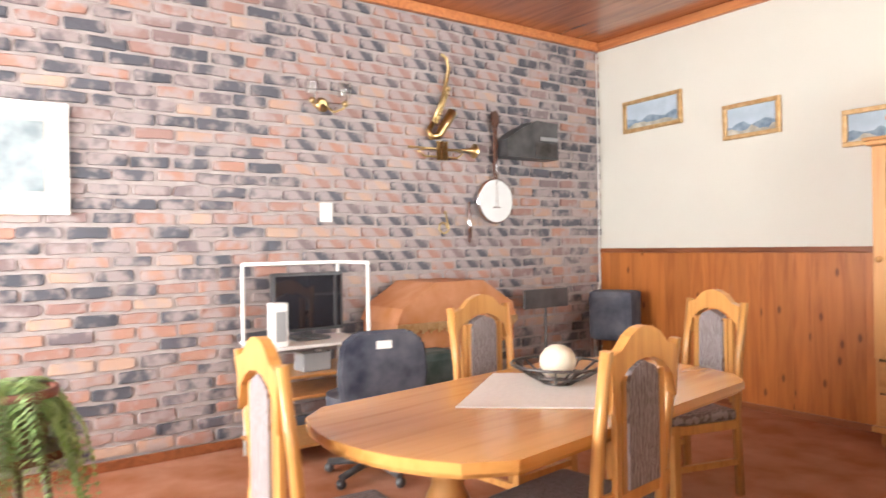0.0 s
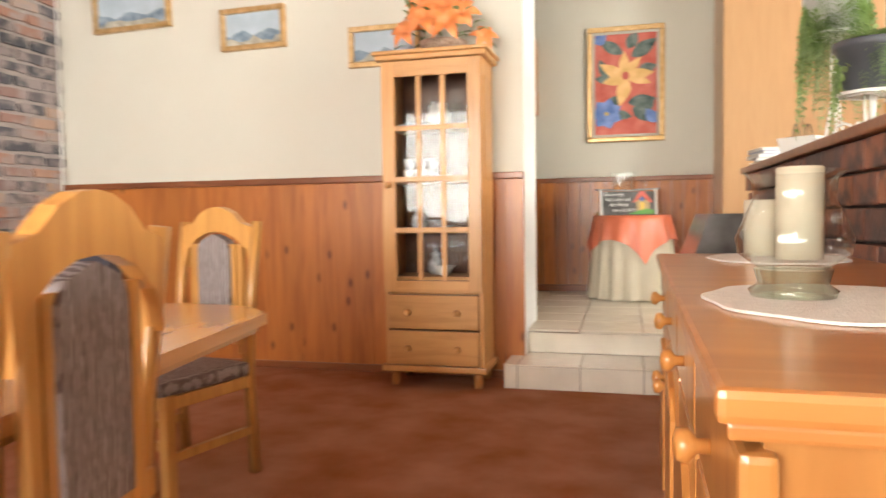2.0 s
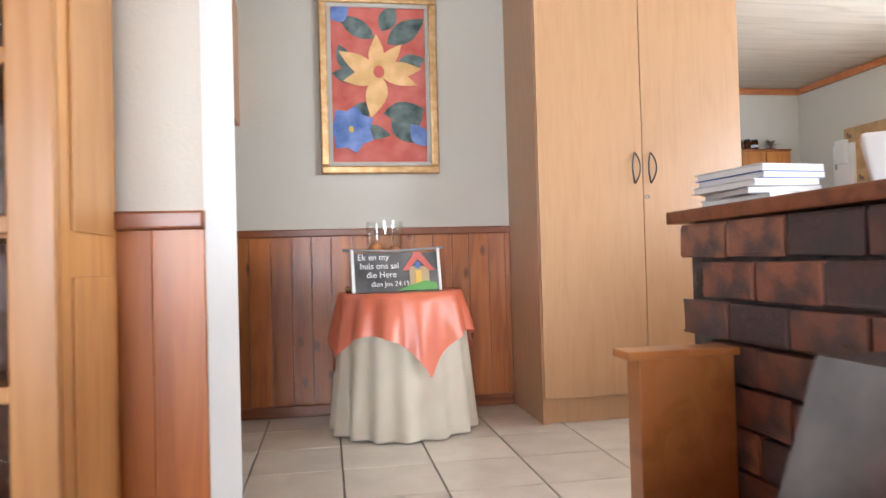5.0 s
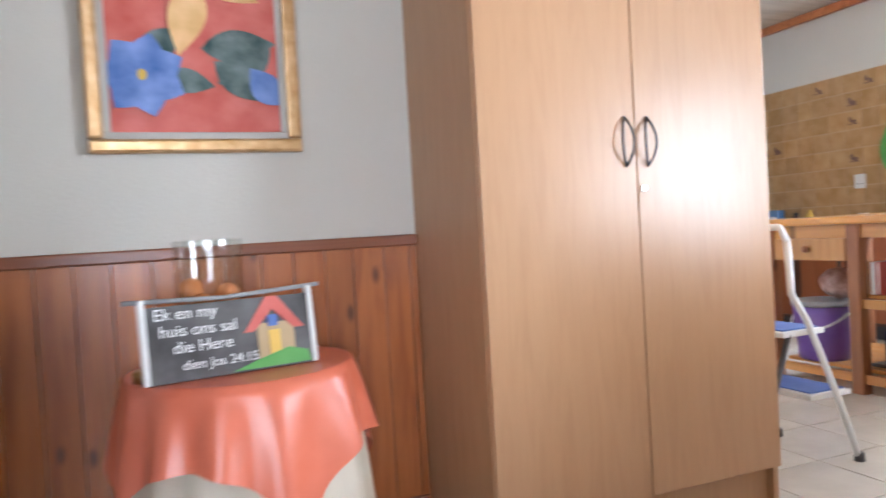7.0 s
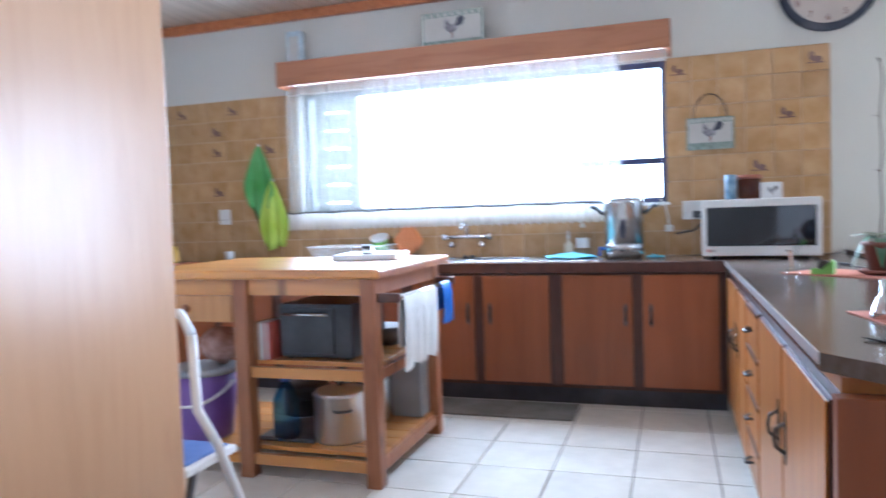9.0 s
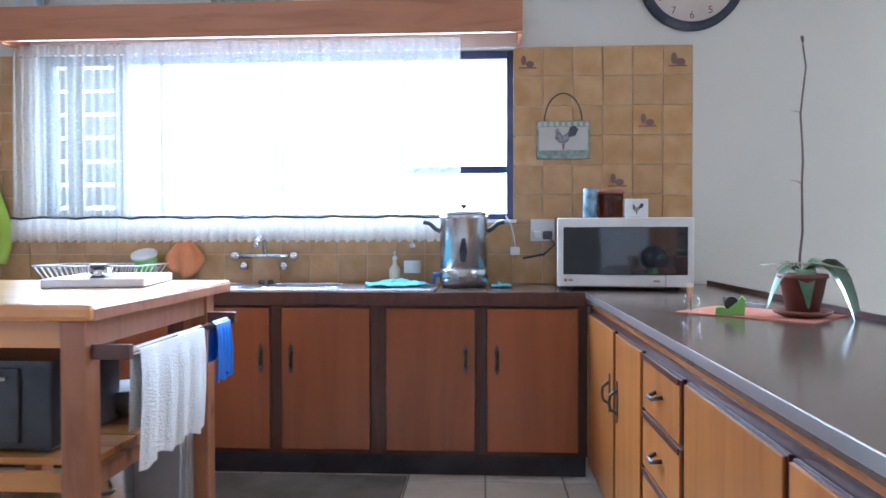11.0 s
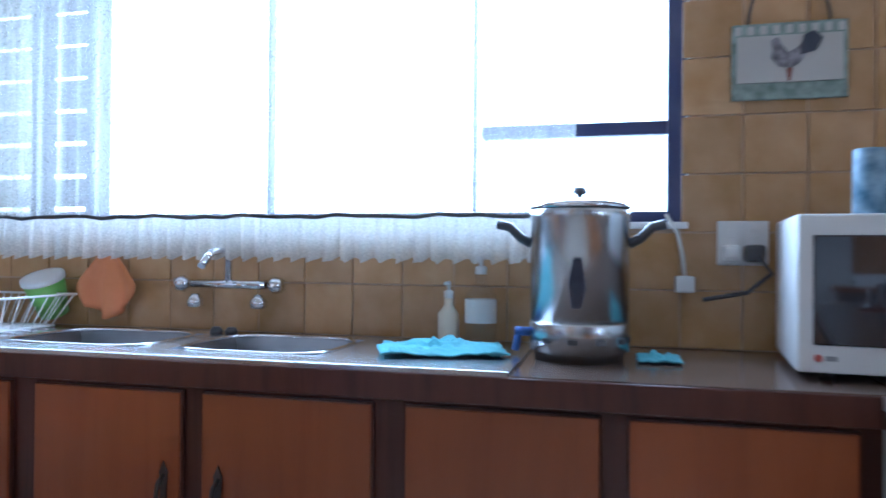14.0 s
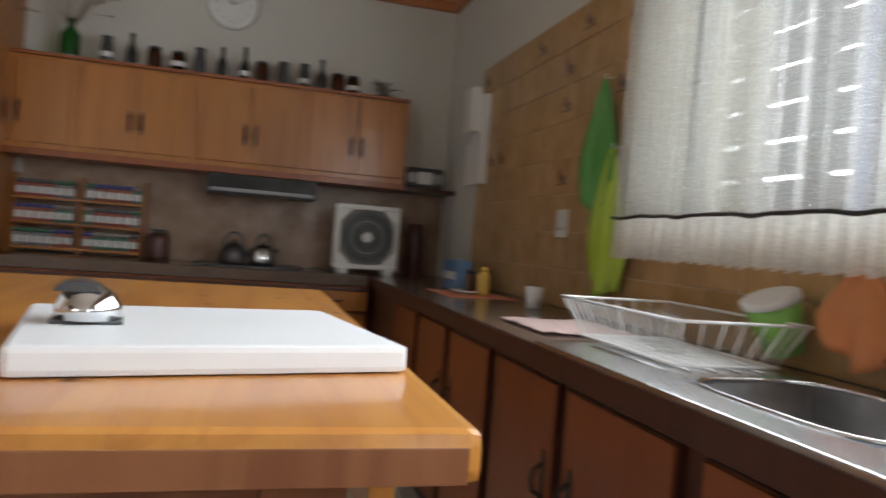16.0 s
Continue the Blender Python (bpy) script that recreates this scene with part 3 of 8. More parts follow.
for z0, z1 in ((0.33, 0.52), (0.13, 0.32)):
    dr = part("drawer", one(-W / 2 + 0.025, W / 2 - 0.025, -0.02, 0.02, z0, z1, 0.006), M_CAB_X, cab)
    for x in (-0.14, 0.14):
        bm = lathe(bmesh.new(), [(0.01, 0), (0.008, 0.012), (0.02, 0.02), (0.017, 0.032), (0.004, 0.036)], 0, 0, 12)
        bmesh.ops.transform(bm, matrix=pose(x, -0.02, (z0 + z1) / 2, 90), verts=bm.verts)
        part("knob", bm, M_CAB, dr)
bm = lathe(bmesh.new(), [(0.01, 0), (0.008, 0.012), (0.02, 0.02), (0.017, 0.032), (0.004, 0.036)], 0, 0, 12)
bmesh.ops.transform(bm, matrix=pose(-W / 2 + 0.04, -0.022, 1.13, 90), verts=bm.verts)
part("door_knob", bm, M_CAB, cab)

rc = random.Random(3)
CX, CY = -1.535, 3.66


def crock(kind, x, y, z, mat, s=1.0):
    prof = {"cup": [(0.018, 0), (0.03, 0.02), (0.036, 0.06), (0.034, 0.06), (0.026, 0.02)],
            "jug": [(0.03, 0), (0.048, 0.03), (0.044, 0.07), (0.026, 0.10), (0.032, 0.12), (0.012, 0.135), (0.012, 0.15)],
            "bowl": [(0.025, 0), (0.045, 0.03), (0.062, 0.055), (0.058, 0.055), (0.02, 0.01)],
            "glass": [(0.025, 0), (0.004, 0.008), (0.004, 0.06), (0.03, 0.085), (0.034, 0.13), (0.031, 0.13)],
            "plates": [(0.03, 0), (0.07, 0.012), (0.072, 0.022), (0.05, 0.016)]}[kind]
    label = {"cup": "patterned blue-and-white cup on the cabinet shelf", "jug": "blue-and-white porcelain coffee pot", "bowl": "decorated porcelain bowl on the cabinet shelf",
             "glass": "clear stemmed drinking glass in the cabinet", "plates": "stack of small white plates"}[kind]
    ob = mesh_object({"cup": "cup", "jug": "coffee_pot", "bowl": "bowl", "glass": "wine_glass", "plates": "plate_stack"}[kind],
                     lathe(bmesh.new(), [(r * s, q * s) for r, q in prof], 0, 0, 16), mat, True)
    ob.location = (x, y, z)
    return tagged(ob, label, kind.replace("jug", "pot").replace("plates", "plates"), "crockery in the display cabinet")


for z, row in ((1.459, "plates plates jug jug glass glass"), (1.159, "cup cup cup plates glass glass"), (0.879, "glass jug bowl plates glass glass"), (0.619, "glass glass jug bowl glass glass")):
    for i, k in enumerate(row.split()):
        x = CX - 0.175 + 0.07 * i
        crock(k, x, CY + 0.15 + (0.0 if k == "cup" else 0.04 * (-1) ** i), z, {"glass": M_GLASS}.get(k, rc.choice([M_DELFT, M_CERAM])), 1.0)
        if k == "cup":
            crock(k, x, CY + 0.15, z + 0.063, M_DELFT)


def petal(bm, c, d, up, L, w, curl, n=5):
    """A bent petal or leaf, from c along d."""
    d, up = Vector(d).normalized(), Vector(up).normalized()
    side = d.cross(up).normalized()
    prev = None
    for i in range(n + 1):
        t = i / n
        p = Vector(c) + d * L * t + up * (curl * L * (t - t * t * 1.9))
        k = w * math.sin(math.pi * min(0.97, 0.08 + 0.9 * t))
        row = [bm.verts.new(p - side * k + up * k * 0.3), bm.verts.new(p), bm.verts.new(p + side * k + up * k * 0.3)]
        if prev:
            for a in range(2):
                f = bm.faces.new((prev[a], prev[a + 1], row[a + 1], row[a]))
                f.smooth = True
        prev = row
    return bm


bq = thing("artificial_lilies", "arrangement of orange artificial lilies with green leaves on the cabinet", "flowers", -1.50, 3.82, 1.86)
part("basket", lathe(bmesh.new(), [(0.10, 0.0), (0.13, 0.03), (0.14, 0.07), (0.12, 0.075)], seg=18), plain("wicker", (0.25, 0.12, 0.05), 0.8, vary=0.4, scale=60, bump=0.8), bq, "brown wicker basket")
rl = random.Random(11)
for i, (x, y, z, s) in enumerate(((-0.19, -0.08, 0.12, 1.0), (-0.07, -0.14, 0.17, 1.15), (0.06, -0.15, 0.13, 1.1), (-0.12, -0.04, 0.27, 1.0), (0.02, -0.07, 0.25, 1.1), (0.13, -0.08, 0.20, 1.0), (0.24, -0.05, 0.07, 0.8))):
    bm = bmesh.new()
    ax = Vector((x * 0.8, -0.7, 0.35)).normalized()
    u = ax.orthogonal().normalized()
    v = ax.cross(u)
    for k in range(6):
        a = 2 * math.pi * k / 6 + rl.random() * 0.3
        petal(bm, (x, y, z), (u * math.cos(a) + v * math.sin(a)) + ax * 0.45, ax, 0.115 * s, 0.028 * s, 0.5)
    part("lily", bm, M_LILY, bq, "orange lily flower")
bm = bmesh.new()
for i in range(90):
    a, e = rl.uniform(0, 6.28), rl.uniform(0.0, 1.3)
    d = Vector((math.cos(a) * math.cos(e), math.sin(a) * math.cos(e), math.sin(e)))
    r = rl.uniform(0.08, 0.26)
    petal(bm, (d.x * r * 1.05, d.y * r * 0.5, 0.07 + abs(d.z) * r * 1.15), d + Vector((rl.uniform(-.5, .5), rl.uniform(-.5, .3), rl.uniform(-.3, .5))), (0, -0.3, 1), rl.uniform(0.07, 0.11), 0.020, 0.3, 4)
part("foliage", bm, M_LEAF, bq, "green leaves")
bm = bmesh.new()
for i in range(26):
    ball(bm, rl.uniform(-0.1, 0.12), rl.uniform(-0.08, 0.03), rl.uniform(0.30, 0.42), 0.011, seg=6)
tagged(part("white_flower_spray", bm, M_WHITE, bq, "tiny white flowers"), kind="stuff")

# framed print on the brick wall
pic = thing("framed_print", "large white-framed pale blue landscape print on the brick wall", "picture", XB + 0.008, -0.74, 1.756, 90)
part("picture_frame", frame_bars(-0.42, 0.42, -0.305, 0.305, 0.03, 0.03), M_WPLAST, pic, "white frame")
part("mount", one(-0.39, 0.39, -0.012, -0.003, -0.275, 0.275), M_MOUNT, pic, "cream mount")
part("print", one(-0.30, 0.30, -0.015, -0.013, -0.18, 0.2), plain("misty_print", (0.24, 0.33, 0.36), 0.85, vary=0.5, scale=5), pic, "pale blue landscape")

# wall lamp with two arms
sc = thing("wall_lamp", "brass double wall lamp with glass shades on the brick wall", "lamp", XB + 0.006, 1.22, 2.22, 90)
bm = lathe(bmesh.new(), [(0.045, 0), (0.05, 0.01), (0.03, 0.025)], seg=18)
bmesh.ops.transform(bm, matrix=pose(0, 0, 0, 90), verts=bm.verts)
part("backplate", bm, M_BRASS, sc)
for sx in (-1, 1):
    part("arm", tube(bmesh.new(), [(0, -0.02, 0), (sx * 0.05, -0.09, -0.06), (sx * 0.11, -0.11, -0.03), (sx * 0.12, -0.11, 0.02)], 0.008), M_BRASS, sc)
    part("shade", lathe(bmesh.new(), [(0.02, 0.02), (0.045, 0.05), (0.05, 0.10), (0.038, 0.15), (0.036, 0.15), (0.046, 0.10), (0.04, 0.05)], sx * 0.12, -0.11, 16, False), M_GLASS, sc, "clear tulip glass shade")
    part("finial", ball(bmesh.new(), sx * 0.12, -0.11, 0.0, 0.022), M_BRASS, sc)

# instruments hung on the brick wall
sx_ = thing("saxophone", "old brass saxophone hung on the brick wall", "saxophone", XB + 0.05, 2.10, 2.10, 90)
pts = [(0.10, 0, 0.60), (0.145, 0, 0.575), (0.165, 0, 0.50), (0.11, 0, 0.27), (0.015, 0, 0.07), (-0.03, 0, 0.01), (-0.015, -0.02, -0.035), (0.035, -0.03, -0.03), (0.095, -0.04, 0.06), (0.16, -0.05, 0.16)]
bm = bmesh.new()
tube(bm, pts[:5], 0.010, 12, 1.9)
tube(bm, pts[4:], 0.02, 14, 1.9)
part("horn", bm, M_BRASS, sx_)
bm = bmesh.new()
for i in range(9):
    lathe(bm, [(0.017, -0.012), (0.02, 0.0), (0.012, 0.006)], 0.0, 0.0, 10)
    bmesh.ops.transform(bm, matrix=pose(0.025 + 0.014 * i, -0.035, 0.08 + 0.032 * i, 90), verts=bm.verts[-30:])
part("keys", bm, M_BRASS, sx_)
tr = thing("trumpet", "brass trumpet hung flat on the brick wall", "trumpet", XB + 0.04, 2.19, 1.957, 90)
bm = bmesh.new()
tube(bm, [(-0.29, 0, 0.025), (0.15, 0, 0.025), (0.21, 0, 0.0), (0.15, 0, -0.035), (-0.15, 0, -0.035), (-0.21, 0, 0.0), (-0.15, 0, 0.02), (0.2, 0, 0.03)], 0.008)
lathe(bm, [(0.009, 0), (0.016, 0.06), (0.03, 0.11), (0.058, 0.13)], seg=16, cap=False)
bmesh.ops.transform(bm, matrix=pose(0.19, 0, 0.03, 0, 90), verts=bm.verts[-64:])
part("tubing", bm, M_BRASS, tr)
for i in range(3):
    part("valve", lathe(bmesh.new(), [(0.013, -0.06), (0.013, 0.07), (0.018, 0.075), (0.018, 0.08)], -0.03 + 0.034 * i, -0.012, 12), M_BRASS, tr)
bj = thing("banjo", "long-necked banjo with white head on the brick wall", "banjo", XB + 0.03, 2.70, 1.60, 90)
bm = lathe(bmesh.new(), [(0.175, 0), (0.18, 0.02), (0.18, 0.055), (0.17, 0.06)], seg=36)
bmesh.ops.transform(bm, matrix=pose(0, 0.02, 0, 90), verts=bm.verts)
part("rim", bm, M_CHROME, bj, "chrome rim")
part("drum_head", slab(bmesh.new(), oval(0.168, 0.168, 36), -0.045, -0.041, "y"), plain("drum_skin", (0.70, 0.72, 0.72), 0.5), bj, "white skin head")
part("neck", one(-0.018, 0.018, -0.05, -0.028, 0.17, 0.58, 0.006), M_DARKWOOD, bj)
part("headstock", slab(bmesh.new(), [(-0.018, 0.58), (0.018, 0.58), (0.035, 0.63), (0.03, 0.70), (0, 0.72), (-0.03, 0.70), (-0.035, 0.63)], -0.048, -0.03, "y"), M_DARKWOOD, bj)
bm = bmesh.new()
for k in range(4):
    tube(bm, [(-0.012 + 0.008 * k, -0.053, -0.05), (-0.012 + 0.008 * k, -0.054, 0.62)], 0.0008, 4)
part("strings", bm, M_CHROME, bj)
for k in range(4):
    part("tuning_peg", one(-0.055 if k % 2 else 0.03, -0.03 if k % 2 else 0.055, -0.045, -0.033, 0.62 + 0.05 * (k // 2), 0.632 + 0.05 * (k // 2), 0.003), M_IRON, bj)
part("bridge", one(-0.035, 0.035, -0.053, -0.045, -0.055, -0.047), M_DARKWOOD, bj)
ac = thing("accordion_case", "black bellows camera-shaped case fixed on the brick wall", "case", XB + 0.01, 3.05, 2.11, 90)
part("body", slab(bmesh.new(), [(-0.30, -0.16), (0.26, -0.16), (0.26, 0.14), (0.02, 0.15), (-0.14, 0.08), (-0.30, -0.02)], -0.15, 0.0, "y"), M_BLACK, ac)
part("lid_strip", one(0.06, 0.25, -0.158, -0.149, -0.01, 0.02, 0.002), M_GREY, ac)
part("clasp", one(0.0, 0.24, -0.157, -0.149, -0.14, -0.03, 0.004), M_IRON, ac)
sm = thing("small_horn", "little brass horn ornament on the brick wall", "ornament", XB + 0.02, 2.20, 1.385, 90)
part("coil", tube(bmesh.new(), [(0.04 * math.cos(a / 4), -0.01 - 0.001 * a, 0.04 * math.sin(a / 4)) for a in range(26)] + [(0.01, -0.03, 0.13)], 0.007), M_BRASS, sm)
fl = thing("flute", "slim silver flute hung upright on the brick wall", "flute", XB + 0.02, 2.455, 1.37, 90)
part("tube", tube(bmesh.new(), [(0, -0.01, -0.1), (0, -0.01, 0.22)], 0.011), M_CHROME, fl)
part("key_rod", tube(bmesh.new(), [(0.012, -0.02, -0.06), (0.012, -0.02, 0.14)], 0.004), M_CHROME, fl)
sw = thing("light_switch", "white plastic light switch on the brick wall", "switch", XB + 0.004, 1.238, 1.491, 90)
part("plate", one(-0.045, 0.045, -0.012, 0, -0.065, 0.065, 0.004), M_WPLAST, sw)
part("rocker", one(-0.012, 0.012, -0.017, -0.011, -0.02, 0.02, 0.003), M_WPLAST, sw)
cable = thing("cable", "grey cable running down the wall corner", "cable", XB + 0.06, 3.95, 0.0)
part("cord", tube(bmesh.new(), [(-0.04, 0.0, CEIL - 0.1), (-0.035, 0.0, 1.6), (-0.03, -0.01, 1.2), (0.0, -0.04, 0.9), (-0.03, -0.1, 0.6), (0.02, -0.12, 0.2), (0.02, -0.12, 0.006)], 0.006), M_WPLAST, cable)

# computer trolley
tv = thing("computer_desk", "white metal-framed computer trolley against the brick wall", "desk", -3.86, 0.90, 0.0, 90)
for x in (-0.32, 0.32):
    for y in (-0.2, 0.2):
        part("post", tube(bmesh.new(), [(x, y, 0.0), (x, y, 1.155 if y > 0 or x > 0 else 0.7)], 0.012), M_WPLAST, tv)
for z in (0.69, 0.52, 0.40, 0.12):
    part("shelf", one(-0.34, 0.34, -0.22, 0.22, z - 0.018, z, 0.004), M_WPLAST if z > 0.6 else M_CAB, tv)
part("top_rail", tube(bmesh.new(), [(-0.32, 0.2, 1.155), (0.32, 0.2, 1.155), (0.32, -0.2, 1.155)], 0.012), M_WPLAST, tv)
mon = thing("computer_monitor", "dark flat computer monitor on the trolley", "monitor", -3.90, 0.93, 0.69, 90)
part("screen_case", one(-0.235, 0.235, -0.02, 0.03, 0.05, 0.41, 0.01), M_BLACK, mon)
part("screen", one(-0.217, 0.217, -0.024, -0.02, 0.07, 0.39), M_DARKGLASS, mon, "switched-off screen")
part("stand", one(-0.11, 0.11, -0.09, 0.09, 0.0, 0.02, 0.006), M_BLACK, mon)
part("neck", one(-0.03, 0.03, 0.0, 0.03, 0.02, 0.1), M_BLACK, mon)
spk = thing("speaker", "slim white desktop speaker on the trolley", "speaker", -3.72, 0.66, 0.69, 90)
part("cabinet", one(-0.045, 0.045, -0.05, 0.05, 0, 0.25, 0.01), M_WPLAST, spk)
part("grille", one(-0.032, 0.032, -0.053, -0.05, 0.03, 0.2, 0.001), M_GREY, spk)
spk2 = thing("small_radio", "small grey radio on the lower trolley shelf", "radio", -3.78, 0.90, 0.52, 90)
part("case", one(-0.09, 0.09, -0.07, 0.07, 0, 0.11, 0.01), M_GREY, spk2)
part("dial", lathe(bmesh.new(), [(0.02, 0.11), (0.018, 0.12)], 0.04, 0, 14), M_WPLAST, spk2)
oc = thing("office_chair", "dark blue office chair pulled up to the trolley", "chair", -3.25, 1.0, 0.0, 75)
bm = slab(bmesh.new(), [(-0.22, 0.44), (0.22, 0.44), (0.24, 0.6), (0.22, 0.76), (0.14, 0.82), (-0.14, 0.82), (-0.22, 0.76), (-0.24, 0.6)], -0.26, -0.20, "y")
bmesh.ops.bevel(bm, geom=bm.edges[:], offset=0.015, segments=2, affect="EDGES")
part("backrest", bm, M_NAVY, oc)
bm = slab(bmesh.new(), oval(0.25, 0.24, 20), 0.38, 0.46)
part("seat", bm, M_NAVY, oc)
part("label", one(-0.04, 0.04, -0.268, -0.26, 0.73, 0.77), M_PAPER, oc, "small white label")
part("column", lathe(bmesh.new(), [(0.04, 0.06), (0.028, 0.1), (0.028, 0.38)], seg=12), M_BLACK, oc)
for k in range(5):
    a = 2 * math.pi * k / 5
    part("base_arm", tube(bmesh.new(), [(0, 0, 0.09), (0.26 * math.cos(a), 0.26 * math.sin(a), 0.06)], 0.02), M_BLACK, oc)
    part("castor", ball(bmesh.new(), 0.26 * math.cos(a), 0.26 * math.sin(a), 0.028, 0.028), M_BLACK, oc)

# covered keyboard instrument
og = thing("electric_organ", "small organ under a rust velvet cover with gold fringe", "organ", -3.95, 1.95, -0.05, 90)
part("cover", slab(bmesh.new(), [(-0.5, 0.80), (0.5, 0.80), (0.46, 0.9), (0.2, 1.06), (-0.2, 1.06), (-0.46, 0.9)], -0.26, 0.22, "y"), M_RUST, og, "rust velvet cover")
bm = bmesh.new()
for i in range(48):
    x = -0.5 + i / 47
    box(bm, x - 0.006, x + 0.006, -0.268, -0.262, 0.73 + 0.012 * (i % 3), 0.80)
part("fringe", bm, M_GOLD, og, "gold fringe")
part("skirt", one(-0.49, 0.49, -0.24, 0.2, 0.62, 0.80), M_RUST, og)
for sx in (-1, 1):
    part("leg", tube(bmesh.new(), [(sx * 0.42, -0.2, 0.62), (-sx * 0.3, 0.1, 0.066)], 0.016), M_BLACK, og)
gr = thing("covered_box", "box under a dark green cloth beside the trolley", "box", -3.80, 1.53, 0.0, 90)
bm = one(-0.28, 0.28, -0.3, 0.25, 0.0, 0.58, 0.05)
part("cloth", bm, M_DKGREEN, gr)
ms = thing("music_stand", "black folding music stand beside the organ", "stand", -3.7, 2.75, 0.0, 90)
part("shelf", one(-0.22, 0.22, -0.02, 0.0, 0.78, 0.92, 0.003), M_BLACK, ms)
part("pole", tube(bmesh.new(), [(0, 0, 0.2), (0, 0, 0.85)], 0.01), M_BLACK, ms)
for k in range(3):
    a = 2.1 * k
    part("leg", tube(bmesh.new(), [(0, 0, 0.3), (0.24 * math.cos(a), 0.24 * math.sin(a), 0.0)], 0.008), M_BLACK, ms)
jk = thing("jacket", "dark navy jacket hung over a chair in the corner", "jacket", -3.82, 3.66, 0.0, 20)
bm = one(-0.2, 0.2, -0.12, 0.1, 0.45, 0.86, 0.05)
for v in bm.verts:
    v.co += noise.noise_vector(v.co * 6) * 0.025
part("cloth", bm, M_NAVY, jk)
bm = bmesh.new()
for x in (-0.17, 0.17):
    for y in (-0.08, 0.08):
        tube(bm, [(x, y, 0.0), (x, y, 0.5)], 0.014)
part("stool_legs", bm, M_DARKWOOD, jk)

# dining table
tb = thing("dining_table", "light oak dining table with bowed ends and moulded edge", "table", -1.785, 0.90, 0.0, 8.5)


def table_outline(a, b, g=0.0):
    """Long table with ends that bow out and corners cut back; a, b half width and half length."""
    a, b = a - g, b - g
    pts = []
    for sy in (1, -1):
        arc = [(-a + 2 * a * i / 10, b - 0.16 * abs(i - 5) ** 2.2 / 34.5 - (0.06 if i in (0, 10) else 0)) for i in range(11)]
        pts += [(x * sy, y * sy) for x, y in (arc[::-1] if sy > 0 else arc[::-1])]
    return pts


TZ = 0.70
part("tabletop", slab(bmesh.new(), table_outline(0.44, 0.91), TZ - 0.03, TZ), M_OAK_X, tb)
part("edge_moulding", slab(bmesh.new(), table_outline(0.44, 0.91, 0.018), TZ - 0.048, TZ - 0.03), M_OAK_X, tb)
for sy in (-1, 1):
    y = sy * 0.52
    part("pedestal", lathe(bmesh.new(), [(0.05, 0.08), (0.075, 0.12), (0.055, 0.2), (0.08, 0.32), (0.085, 0.42), (0.05, 0.5), (0.06, 0.6), (0.075, TZ - 0.05)], 0, y, 20), M_OAK, tb)
    part("foot", one(-0.30, 0.30, y - 0.04, y + 0.04, 0.0, 0.08, 0.02), M_OAK_X, tb)
part("stretcher", one(-0.03, 0.03, -0.5, 0.5, 0.2, 0.27, 0.008), M_OAK_X, tb)

cl = mesh_object("table_runner", bmesh.new(), M_DOILY)
bm = slab(bmesh.new(), [(-0.02, -0.50), (0.42, 0.0), (0.02, 0.50), (-0.42, 0.0)], 0.0, 0.004)
bm.to_mesh(cl.data)
bm.free()
cl.location = (-1.79, 1.0, TZ + 0.001)
tagged(cl, "white woven tablecloth laid diagonally on the table", "tablecloth")
bw = thing("fruit_bowl", "black wire bowl holding a cream ball", "bowl", -1.87, 1.045, TZ + 0.006)
for k in range(14):
    a = 2 * math.pi * k / 14
    part("wire_rib", tube(bmesh.new(), [(0.05 * math.cos(a), 0.05 * math.sin(a), 0.005), (0.12 * math.cos(a), 0.11 * math.sin(a), 0.035), (0.19 * math.cos(a), 0.17 * math.sin(a), 0.075)], 0.005, 6), M_IRON, bw)
for r, z in ((0.06, 0.006), (0.12, 0.036), (0.19, 0.076)):
    part("wire_ring", tube(bmesh.new(), [(r * math.cos(2 * math.pi * i / 24), r * 0.92 * math.sin(2 * math.pi * i / 24), z) for i in range(25)], 0.006, 6), M_IRON, bw)
part("ball", ball(bmesh.new(), 0.0, 0.0, 0.088, 0.072, 0.9, 22), M_WAX, bw, "cream ball")


